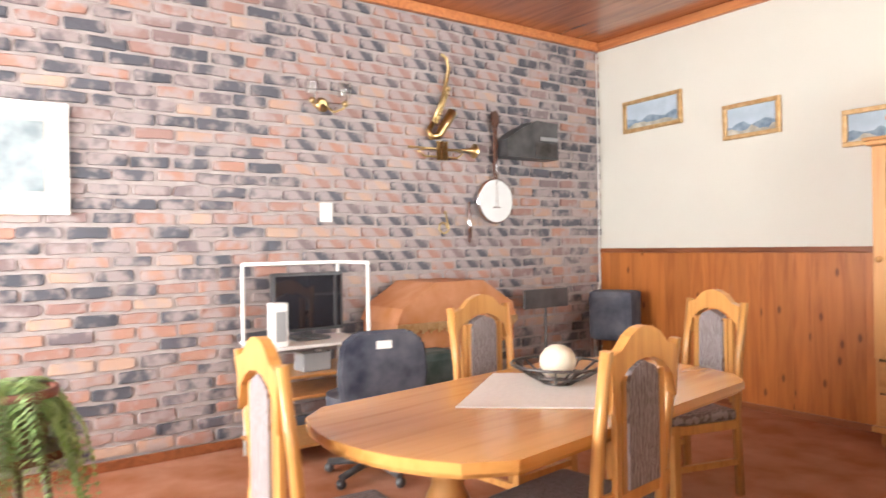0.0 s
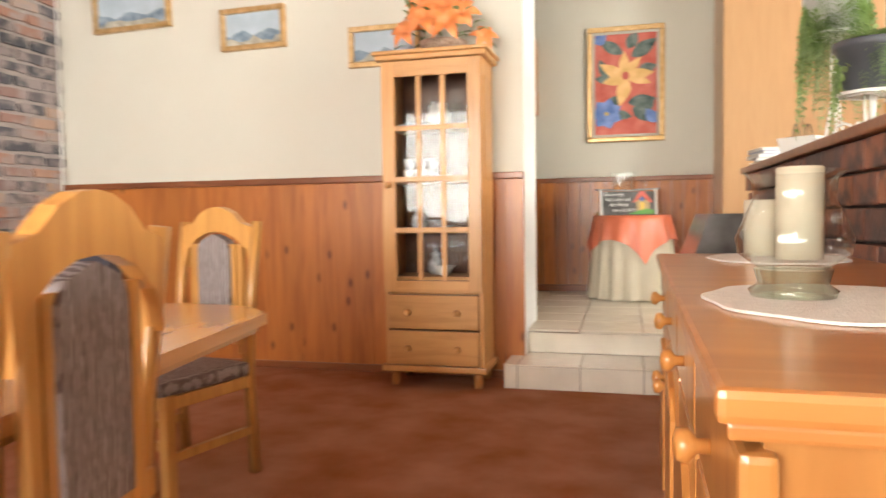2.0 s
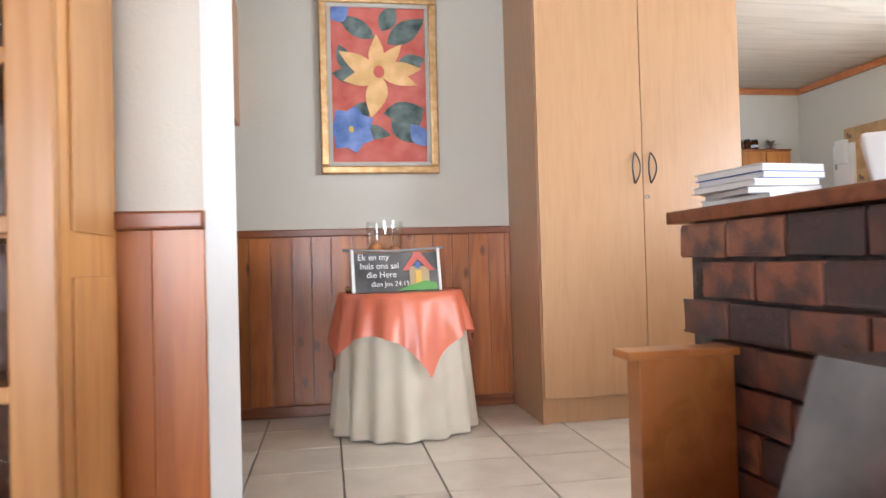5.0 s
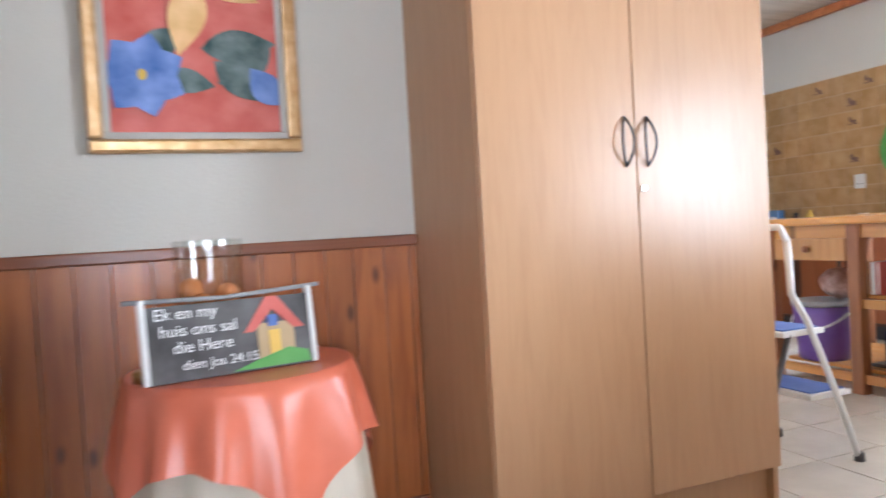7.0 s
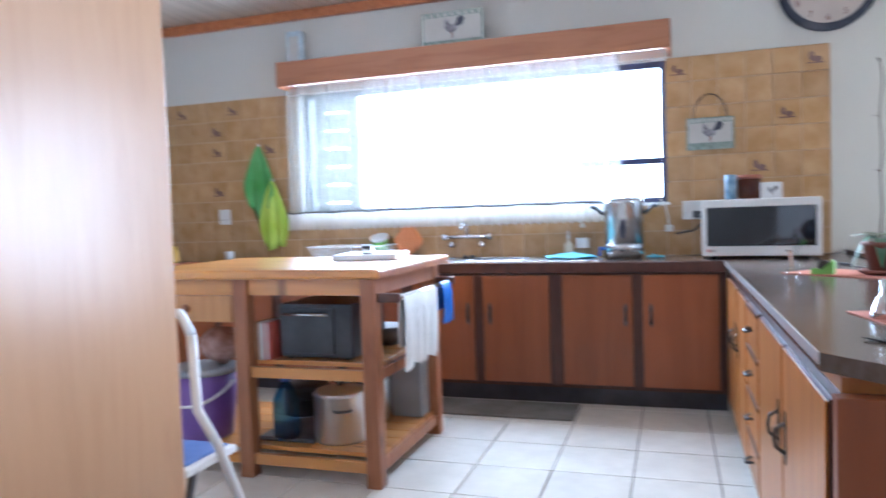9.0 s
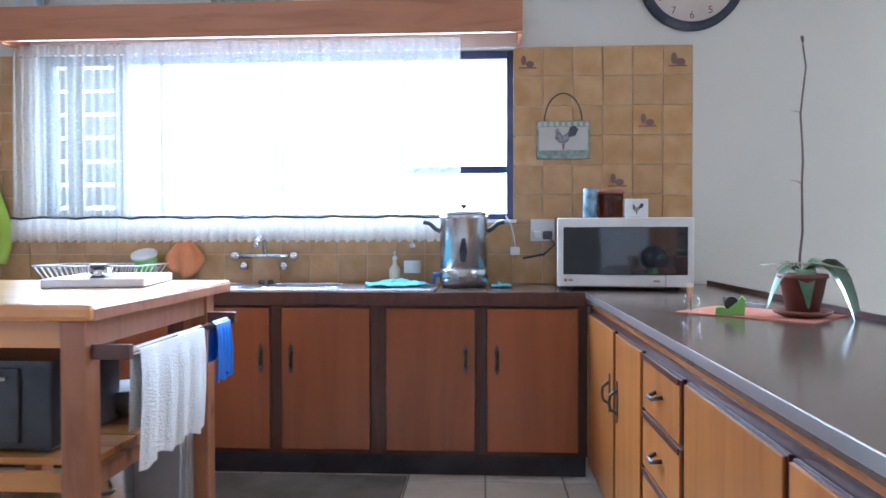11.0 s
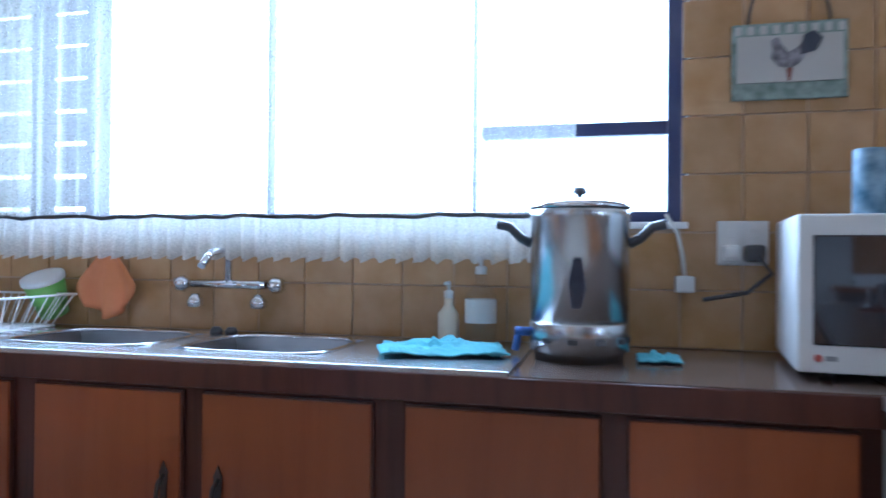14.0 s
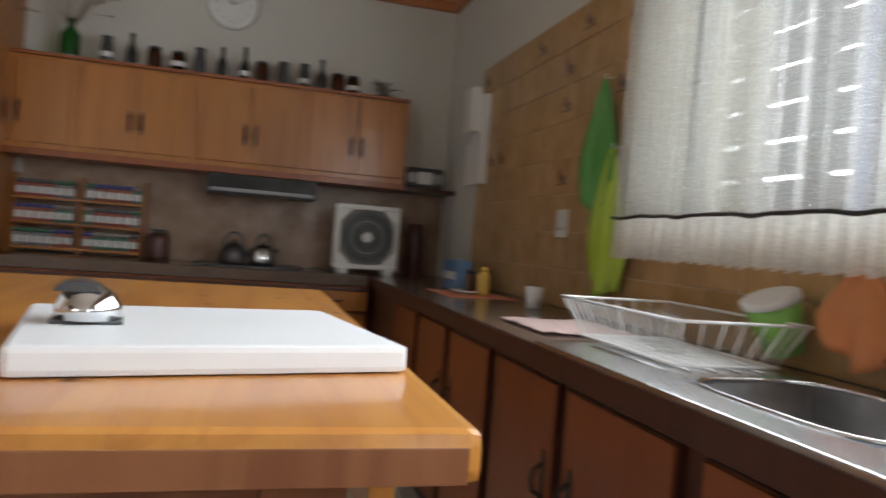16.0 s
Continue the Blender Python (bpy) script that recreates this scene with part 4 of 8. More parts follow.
def dining_chair(label, x, y, rz):
    """Oak chair facing local +y, upholstered seat and splat."""
    c = thing("dining_chair", label, "chair", x, y, 0.0, rz, "chairs round the table")
    for sx in (-1, 1):
        part("back_leg", tube(bmesh.new(), [(sx * 0.19, -0.20, 0.0), (sx * 0.19, -0.18, 0.42), (sx * 0.19, -0.20, 0.7), (sx * 0.195, -0.235, 0.99)], 0.022, 4, 0.9), M_OAK, c)
        part("front_leg", one(sx * 0.19 - 0.02, sx * 0.19 + 0.02, 0.17, 0.21, 0.0, 0.40, 0.005), M_OAK, c)
        part("side_stretcher", one(sx * 0.19 - 0.01, sx * 0.19 + 0.01, -0.18, 0.18, 0.16, 0.19), M_OAK, c)
        part("back_slat", one(sx * 0.125 - 0.014, sx * 0.125 + 0.014, -0.228, -0.208, 0.46, 0.90, 0.004), M_OAK, c)
    part("front_stretcher", one(-0.18, 0.18, 0.18, 0.2, 0.2, 0.23), M_OAK, c)
    part("seat_rail", one(-0.205, 0.205, -0.2, 0.215, 0.345, 0.392, 0.006), M_OAK, c)
    part("seat", one(-0.21, 0.21, -0.17, 0.225, 0.392, 0.45, 0.022), M_ZEBRA, c, "zebra-striped grey seat")
    top = [(-0.18, 0.80), (-0.155, 0.88), (-0.10, 0.925), (-0.05, 0.945), (0, 0.95), (0.05, 0.945), (0.10, 0.925), (0.155, 0.88), (0.18, 0.80), (0.185, 0.97), (0.13, 0.985), (0.085, 1.025), (0.04, 1.045), (0, 1.05), (-0.04, 1.045), (-0.085, 1.025), (-0.13, 0.985), (-0.185, 0.97)]
    part("top_rail", slab(bmesh.new(), top, -0.245, -0.212, "y"), M_OAK, c)
    part("lower_rail", one(-0.18, 0.18, -0.222, -0.198, 0.50, 0.55, 0.006), M_OAK, c)
    part("splat", slab(bmesh.new(), [(-0.085, 0.55), (0.085, 0.55), (0.085, 0.88), (0.065, 0.915), (0, 0.94), (-0.065, 0.915), (-0.085, 0.88)], -0.238, -0.195, "y"), M_ZEBRA, c, "zebra-striped grey back pad")
    part("splat_frame", slab(bmesh.new(), [(-0.105, 0.54), (0.105, 0.54), (0.105, 0.90), (-0.105, 0.90)], -0.228, -0.207, "y"), M_OAK, c)
    for p in c.children:
        p.data.transform(Matrix.Diagonal((1, 1, 0.955, 1)))
    return c


ch = dining_chair("light oak dining chair with zebra-striped upholstery", -1.50, 0.77, 98)
copy_thing(ch, pose(-2.45, 1.33, 0, 0, 0, -84))
tagged(copy_thing(ch, pose(-1.80, 0.05, 0, 0, 0, -4)), "light oak dining chair at the near end of the table")
tagged(copy_thing(ch, pose(-2.10, 2.14, 0, 0, 0, 165)), "light oak dining chair at the far table end")

# potted fern at the brick wall
def fern(name, label, x, y, z, fronds, length, droop, pot=None, seed=1, spread=0.55):
    t = thing(name, label, "plant", x, y, z)
    r = random.Random(seed)
    if pot:
        pr, ph, mat = pot
        part("pot", lathe(bmesh.new(), [(pr * 0.72, 0), (pr * 0.95, ph * 0.85), (pr * 1.05, ph * 0.86), (pr * 1.06, ph), (pr * 0.9, ph), (pr * 0.88, ph * 0.88)], seg=24), mat, t)
        part("soil", slab(bmesh.new(), oval(pr * 0.89, pr * 0.89, 20), ph * 0.86, ph * 0.9), M_TERRA, t, "dark soil")
        z0 = ph * 0.92
    else:
        z0 = 0.0
    bm, st = bmesh.new(), bmesh.new()
    for k in range(fronds):
        a = r.uniform(0, 6.28)
        L = length * r.uniform(0.7, 1.15)
        rise = r.uniform(0.1, 0.45)
        pts = []
        for i in range(15):
            q = i / 14
            rad = L * (spread * math.sin(q * 1.5)) * r.uniform(0.97, 1.03)
            pts.append(Vector((math.cos(a) * rad, math.sin(a) * rad, z0 + L * (rise * q * 1.6 - droop * q * q))))
        tube(st, pts, 0.0022, 4, 0.4)
        for i in range(1, 15):
            d = (pts[i] - pts[i - 1]).normalized()
            s = d.cross(Vector((0, 0, 1))).normalized()
            w = 0.055 * math.sin(math.pi * min(0.96, 0.12 + 0.88 * i / 15)) * L / 0.5
            for sg in (-1, 1):
                for off in (0.0, 0.5):
                    petal(bm, pts[i - 1].lerp(pts[i], off), s * sg + d * 0.45 + Vector((0, 0, r.uniform(-.35, .15))), (0, 0, 1), w, 0.007 * L / 0.5, 0.15, 2)
    part("frond", bm, M_FERN, t)
    part("stem", st, M_LEAF, t)
    return t


fern("fern", "leafy green fern on a stand beside the brick wall", -2.62, -0.72, 0.60, 60, 0.52, 1.15, (0.13, 0.2, M_TERRA), 4, 0.42)
fs = thing("plant_stand", "dark wooden plant stand under the fern", "stand", -2.62, -0.72, 0.0)
part("top", slab(bmesh.new(), oval(0.16, 0.16, 20), 0.57, 0.60), M_DARKWOOD, fs)
for k in range(3):
    a = 2.1 * k
    part("leg", tube(bmesh.new(), [(0.1 * math.cos(a), 0.1 * math.sin(a), 0.57), (0.17 * math.cos(a), 0.17 * math.sin(a), 0.0)], 0.014), M_DARKWOOD, fs)

# sideboard
sb = thing("sideboard", "orange-brown pine sideboard with drawers and panelled doors", "sideboard", -0.145, 1.45, 0.0, -91)
SL, SD, SH = 0.945, 0.27, 0.82      # half length, half depth, height; front towards local -y
part("carcass", one(-SL + 0.03, SL - 0.03, -SD + 0.03, SD - 0.01, 0.08, SH - 0.03), M_SIDE_Z, sb)
part("top", one(-SL, SL, -SD - 0.01, SD, SH - 0.03, SH, 0.008), M_SIDE, sb)
part("top_moulding", one(-SL + 0.012, SL - 0.012, -SD, SD, SH - 0.045, SH - 0.03, 0.004), M_SIDE, sb)
part("plinth", one(-SL + 0.02, SL - 0.02, -SD + 0.02, SD - 0.02, 0.0, 0.08, 0.004), M_SIDE, sb)
part("end_panel", one(-SL + 0.018, -SL + 0.03, -SD + 0.08, SD - 0.06, 0.2, SH - 0.16, 0.004), M_SIDE_Z, sb)
for i in range(4):
    x0 = -SL + 0.05 + 0.464 * i
    dr = part("drawer", one(x0, x0 + 0.435, -SD + 0.008, -SD + 0.04, 0.635, 0.765, 0.008), M_SIDE_Z, sb)
    dd = part("door", one(x0, x0 + 0.435, -SD + 0.010, -SD + 0.04, 0.11, 0.615, 0.006), M_SIDE_Z, sb)
    arch = [(x0 + 0.07, 0.17), (x0 + 0.365, 0.17), (x0 + 0.365, 0.50), (x0 + 0.3, 0.56), (x0 + 0.217, 0.58), (x0 + 0.135, 0.56), (x0 + 0.07, 0.50)]
    part("raised_panel", slab(bmesh.new(), arch, -SD - 0.002, -SD + 0.01, "y"), M_SIDE_Z, dd)
    for z, x, owner in ((0.70, x0 + 0.217, dr), (0.5, x0 + (0.40 if i % 2 == 0 else 0.035), dd)):
        bm = lathe(bmesh.new(), [(0.009, 0), (0.009, 0.014), (0.021, 0.024), (0.018, 0.036), (0.004, 0.04)], 0, 0, 12)
        bmesh.ops.transform(bm, matrix=pose(x, -SD + 0.008, z, 90), verts=bm.verts)
        part("knob", bm, M_SIDE_Z, owner)


def doily(x, y, z, a, b, label):
    pts = [(a * (1 + 0.025 * math.sin(9 * t)) * math.cos(t), b * (1 + 0.025 * math.sin(9 * t)) * math.sin(t)) for t in (2 * math.pi * i / 90 for i in range(90))]
    ob = mesh_object("doily", slab(bmesh.new(), pts, 0, 0.004), M_DOILY)
    ob.location = (x, y, z)
    return tagged(ob, label, "doily")


doily(-0.095, 2.10, SH + 0.001, 0.18, 0.24, "white crocheted doily under the candles")
doily(-0.20, 1.08, SH + 0.001, 0.19, 0.24, "white crocheted doily under the glass candle holder")


def candle(x, y, z, r, h, label):
    t = thing("pillar_candle", label, "candle", x, y, z, group="pillar candles")
    part("wax", lathe(bmesh.new(), [(r, 0), (r, h - 0.004), (r - 0.004, h), (r * 0.5, h - 0.004)], seg=28), M_WAX, t)
    part("wick", tube(bmesh.new(), [(0, 0, h - 0.004), (0.002, 0, h + 0.012)], 0.0015, 5), M_BLACK, t)


candle(-0.12, 2.19, SH + 0.006, 0.046, 0.165, "short cream pillar candle")
candle(-0.05, 2.03, SH + 0.006, 0.06, 0.25, "tall cream pillar candle")
hl = thing("hurricane_lamp", "clear glass hurricane candle holder on a glass foot", "candle holder", -0.26, 1.11, SH + 0.006)
prof = [(r * 0.8, q * 0.66) for r, q in [(0.062, 0.066), (0.10, 0.10), (0.105, 0.135), (0.09, 0.18), (0.072, 0.23), (0.076, 0.27), (0.092, 0.29)]]
part("chimney", lathe(bmesh.new(), prof, seg=28, cap=False), M_BLOWN, hl, "clear blown glass chimney")
part("foot", lathe(bmesh.new(), [(0.06, 0), (0.064, 0.01), (0.05, 0.02), (0.056, 0.042)], seg=28), glass("green_tinted_glass", (0.74, 0.84, 0.74), 0.8, 0.08, 2.0), hl, "thick glass foot")

# piano against the brick half wall
pn = thing("upright_piano", "black lacquered upright piano with the lid open", "piano", -0.10, 3.20, 0.0, -90)
part("lower_body", one(-0.13, 0.60, -0.20, 0.22, 0.03, 0.58, 0.01), M_PIANO, pn)
part("key_bed", one(-0.13, 0.60, -0.245, 0.0, 0.58, 0.70, 0.012), M_PIANO, pn)
part("key_slip", one(-0.10, 0.57, -0.25, -0.244, 0.60, 0.68, 0.003), M_IRON, pn)
bm = slab(bmesh.new(), [(-0.20, 0.705), (0.22, 0.705), (0.22, 0.95), (-0.115, 0.95)], 0.02, 0.58, "x")
part("sloping_front", bm, M_PIANO, pn, "shiny black sloping front")
part("hinge_strip", one(-0.11, 0.58, -0.222, -0.204, 0.70, 0.715, 0.003), M_BRASS, pn)
bm = bmesh.new()
for i in range(19):
    box(bm, -0.10 + 0.0355 * i, -0.10 + 0.0355 * i + 0.0335, -0.24, -0.224, 0.70, 0.712)
part("keys", bm, M_CERAM, pn, "ivory keys")
for x in (-0.095, 0.565):
    part("leg", one(x - 0.03, x + 0.03, -0.24, -0.202, 0.0, 0.58, 0.004), M_PIANO, pn)
    part("castor", ball(bmesh.new(), x, -0.20, 0.02, 0.02), M_IRON, pn)
st = thing("side_table", "small brown wooden table behind the piano", "table", -0.02, 3.95, 0.0)
part("top", one(-0.12, 0.16, -0.04, 0.05, 0.84, 0.86, 0.004), M_SIDE, st)
part("panel", one(-0.09, 0.15, -0.03, 0.04, 0.0, 0.84, 0.004), M_SIDE, st)

# brick half wall with planters
half_wall = setting("wall_half", one(0.185, 0.50, -0.6, 4.20, -0.1, 1.16), M_MORTAR_D, "low clinker brick wall between dining room and nook", "wall")
cap_ = setting("ledge", one(0.125, 0.54, -0.6, 4.23, 1.165, 1.20, 0.006), M_TRIM_D, "dark brown ledge on the low brick wall", "ledge")
rh = random.Random(21)
hv = [None] * 4


def half_brick(L):
    bm = bmesh.new()
    box(bm, -0.04, 0.02, -L / 2, L / 2, -0.044, 0.044, 0.007)
    for v in bm.verts:
        v.co += Vector((rh.uniform(-0.003, 0.003), rh.uniform(-0.003, 0.003), rh.uniform(-0.003, 0.003)))
    me = bpy.data.meshes.new("brick")
    bm.to_mesh(me)
    bm.free()
    me.materials.append(M_BRICK_R)
    return me


hb = [half_brick(0.215) for _ in range(5)]
for k in range(7):
    y = 4.19 - (0.0 if k % 2 == 0 else 0.11)
    while y > -0.5:
        ob = new("brick", rh.choice(hb))
        ob.location, ob.parent = (0.185, y - 0.11, 1.115 - 0.1 * k), half_wall
        y -= 0.226


def wire_stand(x, y, z, h):
    t = thing("plant_stand", "white scrolled wire plant stand on the brick ledge", "stand", x, y, z, group="wire plant stands")
    for k in range(3):
        a = 2.1 * k + 0.4
        c, s = math.cos(a), math.sin(a)
        pts = [(0.02 * c, 0.02 * s, h), (0.015 * c, 0.015 * s, h * 0.45), (0.04 * c, 0.04 * s, 0.08), (0.08 * c, 0.08 * s, 0.02)]
        pts += [(c * (0.09 + 0.035 * math.sin(q)), s * (0.09 + 0.035 * math.sin(q)), 0.048 - 0.035 * math.cos(q)) for q in (0.2, 0.9, 1.6, 2.4, 3.1, 3.9, 4.7)]
        part("scroll_leg", tube(bmesh.new(), pts, 0.006), M_WPLAST, t)
    part("ring", tube(bmesh.new(), [(0.08 * math.cos(2 * math.pi * i / 20), 0.08 * math.sin(2 * math.pi * i / 20), h) for i in range(21)], 0.006), M_WPLAST, t)
    part("tray", slab(bmesh.new(), oval(0.11, 0.11, 24), h, h + 0.012), M_WPLAST, t, "white saucer")


wire_stand(0.39, 3.40, 1.2, 0.52)
wire_stand(0.36, 2.84, 1.2, 0.175)
fern("hanging_fern", "trailing green fern in a pale pot on the tall wire stand", 0.39, 3.40, 1.733, 90, 0.56, 1.25, (0.13, 0.16, M_POTW), 8, 0.26)
fern("hanging_fern", "green fern in a dark grey pot on a wire stand", 0.36, 2.84, 1.388, 44, 0.42, 0.95, (0.12, 0.18, M_POT), 12, 0.3)
bx = thing("white_box", "white plastic tub on the brick ledge", "tub", 0.29, 3.55, 1.2, 50)
bm = one(-0.06, 0.06, -0.09, 0.09, 0.0, 0.10, 0.008)
for v in bm.verts:
    if v.co.z < 0.05:
        v.co.x *= 0.8
        v.co.y *= 0.8
part("tub", bm, M_WPLAST, bx)
rk = random.Random(6)
for i, m in enumerate((M_PAPER, M_GREY, M_PAPER, M_BLUE, M_PAPER)):
    b = thing("book", "thin book stacked flat on the brick ledge", "book", 0.245 + rk.uniform(-0.015, 0.015), 3.98, 1.2 + 0.017 * i, rk.uniform(-14, 14), "books on the ledge")
    part("pages", one(-0.082, 0.092, -0.117, 0.117, 0.002, 0.015), M_PAPER, b)
    part("cover", one(-0.09, 0.09, -0.12, 0.12, 0.0, 0.002), m, b)
    part("back_cover", one(-0.09, 0.09, -0.12, 0.12, 0.015, 0.017), m, b)

# ---- hall ----
pt = thing("flower_painting", "gilt-framed painting of a yellow lily and blue flower on red", "painting", -0.506, YH - 0.002, 2.072)
PW, PH = 0.327, 0.497
part("picture_frame", frame_bars(-PW, PW, -PH, PH, 0.045, 0.035, 0.01), M_GOLD, pt, "gilt moulded frame")
part("inner_frame", frame_bars(-PW + 0.045, PW - 0.045, -PH + 0.045, PH - 0.045, 0.022, 0.022, 0.004), M_MOUNT, pt, "cream inner slip")
part("canvas", one(-PW + 0.05, PW - 0.05, -0.012, -0.002, -PH + 0.05, PH - 0.05), plain("red_canvas", (0.62, 0.10, 0.065), 0.6, vary=0.2, scale=8), pt, "red painted ground")
AW, AH = PW - 0.068, PH - 0.068


def clip(v, m):
    return max(-m, min(m, v))


def leaf_shape(cx, cz, ang, L, w, y, bend=0.0):
    pts = []
    for side in (1, -1):
        rng = range(0, 11) if side == 1 else range(9, 0, -1)
        for i in rng:
            q = i / 10
            u, v = L * q, side * w * math.sin(math.pi * q ** 0.85) + bend * q * q
            pts.append((cx + u * math.cos(ang) - v * math.sin(ang), cz + u * math.sin(ang) + v * math.cos(ang)))
    pts = [(clip(a, AW), clip(b, AH)) for a, b in pts]
    return slab(bmesh.new(), pts, y, y + 0.0007, "y")


M_PLEAF = plain("painted_leaf", (0.025, 0.085, 0.075), 0.6, vary=0.35, scale=14)
M_PLILY = plain("painted_lily", (0.85, 0.50, 0.17), 0.6, vary=0.25, scale=12)
M_PBLUE = plain("painted_blue", (0.08, 0.20, 0.60), 0.6, vary=0.35, scale=10)
for i, (x, z, a, L, w) in enumerate(((-0.02, 0.26, 2.6, 0.24, 0.05), (0.02, 0.30, 1.1, 0.17, 0.05), (0.05, 0.23, 0.6, 0.26, 0.06), (0.10, 0.10, 0.3, 0.17, 0.05), (-0.05, -0.10, 3.9, 0.2, 0.05),
                                     (0.02, -0.16, 0.1, 0.24, 0.055), (0.06, -0.2, -0.7, 0.2, 0.05), (0.24, -0.14, 3.8, 0.22, 0.06), (-0.12, 0.04, 3.0, 0.14, 0.04), (-0.1, -0.25, -0.2, 0.16, 0.04), (-0.22, 0.22, -1.2, 0.2, 0.04))):
    part("painted_leaf", leaf_shape(x, z, a, L, w, -0.0135 - 0.0004 * i), M_PLEAF, pt, "dark green painted leaf")
for i, (a, L, w) in enumerate(((2.75, 0.25, 0.05), (1.75, 0.22, 0.045), (0.25, 0.24, 0.048), (-0.15, 0.22, 0.04), (-1.65, 0.25, 0.06), (3.5, 0.2, 0.045), (1.05, 0.21, 0.04))):
    part("painted_petal", leaf_shape(0.0, 0.06, a, L, w, -0.0185 - 0.0004 * i, -0.03), M_PLILY, pt, "yellow painted lily petal")
part("lily_throat", slab(bmesh.new(), oval(0.03, 0.035, 14, 0.0, 0.07), -0.0225, -0.0218, "y"), M_RED, pt, "reddish painted throat")
for i in range(7):
    part("painted_petal", leaf_shape(-0.16, -0.25, 0.45 + 2 * math.pi * i / 7, 0.135, 0.058, -0.0195 - 0.0004 * i), M_PBLUE, pt, "blue painted petal")
part("flower_eye", slab(bmesh.new(), oval(0.014, 0.018, 12, -0.16, -0.25), -0.0235, -0.0228, "y"), M_YELLOW, pt, "yellow painted flower eye")
part("painted_petal", leaf_shape(AW, -0.34, 2.2, 0.15, 0.05, -0.0195), M_PBLUE, pt, "blue painted petal")
part("painted_petal", leaf_shape(-AW, 0.36, 0.6, 0.12, 0.05, -0.0195), M_PBLUE, pt, "blue painted petal")

# round table with two cloths
rtbl = thing("round_table", "small round table hidden under long cloths", "table", -0.455, 5.90, H)
part("tabletop", slab(bmesh.new(), oval(0.282, 0.282, 32), 0.645, 0.665), M_OAK_X, rtbl)
part("pedestal", lathe(bmesh.new(), [(0.18, 0), (0.04, 0.05), (0.035, 0.61), (0.08, 0.645)], seg=16), M_OAK, rtbl)


def draped(rtop, zt, drop, folds, amp, n=144, square=0.0):
    """A cloth over a round top that hangs in folds; square: the turn of a square cloth of half side drop."""
    bm = bmesh.new()
    rings = []
    c = bm.verts.new((0, 0, zt))
    for k in range(12):
        ring = []
        for i in range(n):
            a = 2 * math.pi * i / n
            if k < 3:
                r, z = rtop * (0.4 + 0.3 * k), zt
            else:
                q = (k - 3) / 8
                d = drop
                if square:
                    b = a - square + math.pi / 4
                    d = drop / max(abs(math.cos(b)), abs(math.sin(b))) - rtop
                z = zt - d * q
                r = rtop + 0.012 + (amp * (0.5 + 0.5 * math.sin(folds * a + 0.8 * math.sin(3 * a))) + 0.03) * q ** 0.8
            ring.append(bm.verts.new((r * math.cos(a), r * math.sin(a), z)))
        rings.append(ring)
    for i in range(n):
        bm.faces.new((c, rings[0][i], rings[0][(i + 1) % n]))
    for a, b in zip(rings, rings[1:]):
        for i in range(n):
            bm.faces.new((a[i], b[i], b[(i + 1) % n], a[(i + 1) % n]))
    return bm


ob = mesh_object("tablecloth", draped(0.285, 0.668, 0.66, 15, 0.045), M_CREAMCLOTH, True)
ob.location = (-0.455, 5.90, H)
tagged(ob, "long cream satin tablecloth hanging in folds to the floor", "tablecloth")
ob = mesh_object("overcloth", draped(0.293, 0.675, 0.485, 13, 0.034, square=-1.3), M_CORAL, True)
ob.location = (-0.455, 5.90, H)
tagged(ob, "coral satin overcloth draped cornerwise on the table", "tablecloth")

sg = thing("painted_sign", "black painted slate sign with white verse and little house", "sign", -0.49, 5.76, H + 0.676, 12)
part("slate", one(-0.205, 0.225, -0.008, 0.008, 0.0, 0.19, 0.002, pose(0, 0, 0, -8)), plain("slate_black", (0.025, 0.022, 0.022), 0.6, vary=0.3), sg)
part("top_edge", tube(bmesh.new(), [(-0.25, 0.03, 0.205), (0.0, 0.03, 0.197), (0.26, 0.03, 0.21)], 0.006), M_GREY, sg)
for x in (-0.21, 0.225):
    part("side_strip", one(x - 0.008, x + 0.008, -0.012, 0.012, 0.0, 0.21, 0.003, pose(0, 0, 0, -8)), M_PAPER, sg)


def lettering(text, size, mat, parent, m, name="lettering"):
    c = bpy.data.curves.new(name, "FONT")
    c.body, c.size, c.extrude = text, size, 0.0006
    tmp = bpy.data.objects.new(name, c)
    scene.collection.objects.link(tmp)
    me = bpy.data.meshes.new_from_object(tmp.evaluated_get(bpy.context.evaluated_depsgraph_get()))
    bpy.data.objects.remove(tmp)
    me.materials.append(mat)
    ob = new(name, me)
    ob.parent, ob.matrix_basis = parent, m
    return ob


for i, (text, x) in enumerate((("Ek en my", -0.185), ("huis ons sal", -0.175), ("die Here", -0.145), ("dien Jos 24:15", -0.125))):
    z = 0.155 - 0.042 * i
    lettering(text, 0.042 if i < 3 else 0.034, M_WHITE, sg, pose(x, -0.0105 + z * 0.14, z, 82))
hs = [("house_wall", [(0.07, 0.02), (0.17, 0.02), (0.17, 0.12), (0.07, 0.12)], plain("ochre_paint", (0.45, 0.33, 0.17), 0.6)),
      ("house_roof", [(0.035, 0.10), (0.06, 0.10), (0.115, 0.155), (0.17, 0.10), (0.2, 0.10), (0.13, 0.19), (0.10, 0.19)], M_RED),
      ("house_door", [(0.10, 0.03), (0.13, 0.03), (0.13, 0.10), (0.10, 0.10)], M_YELLOW),
      ("painted_grass", [(0.0, 0.005), (0.21, 0.005), (0.205, 0.035), (0.15, 0.05), (0.06, 0.025)], M_GREEN),
      ("house_window", [(0.10, 0.11), (0.125, 0.11), (0.125, 0.14), (0.10, 0.14)], M_BLUE)]
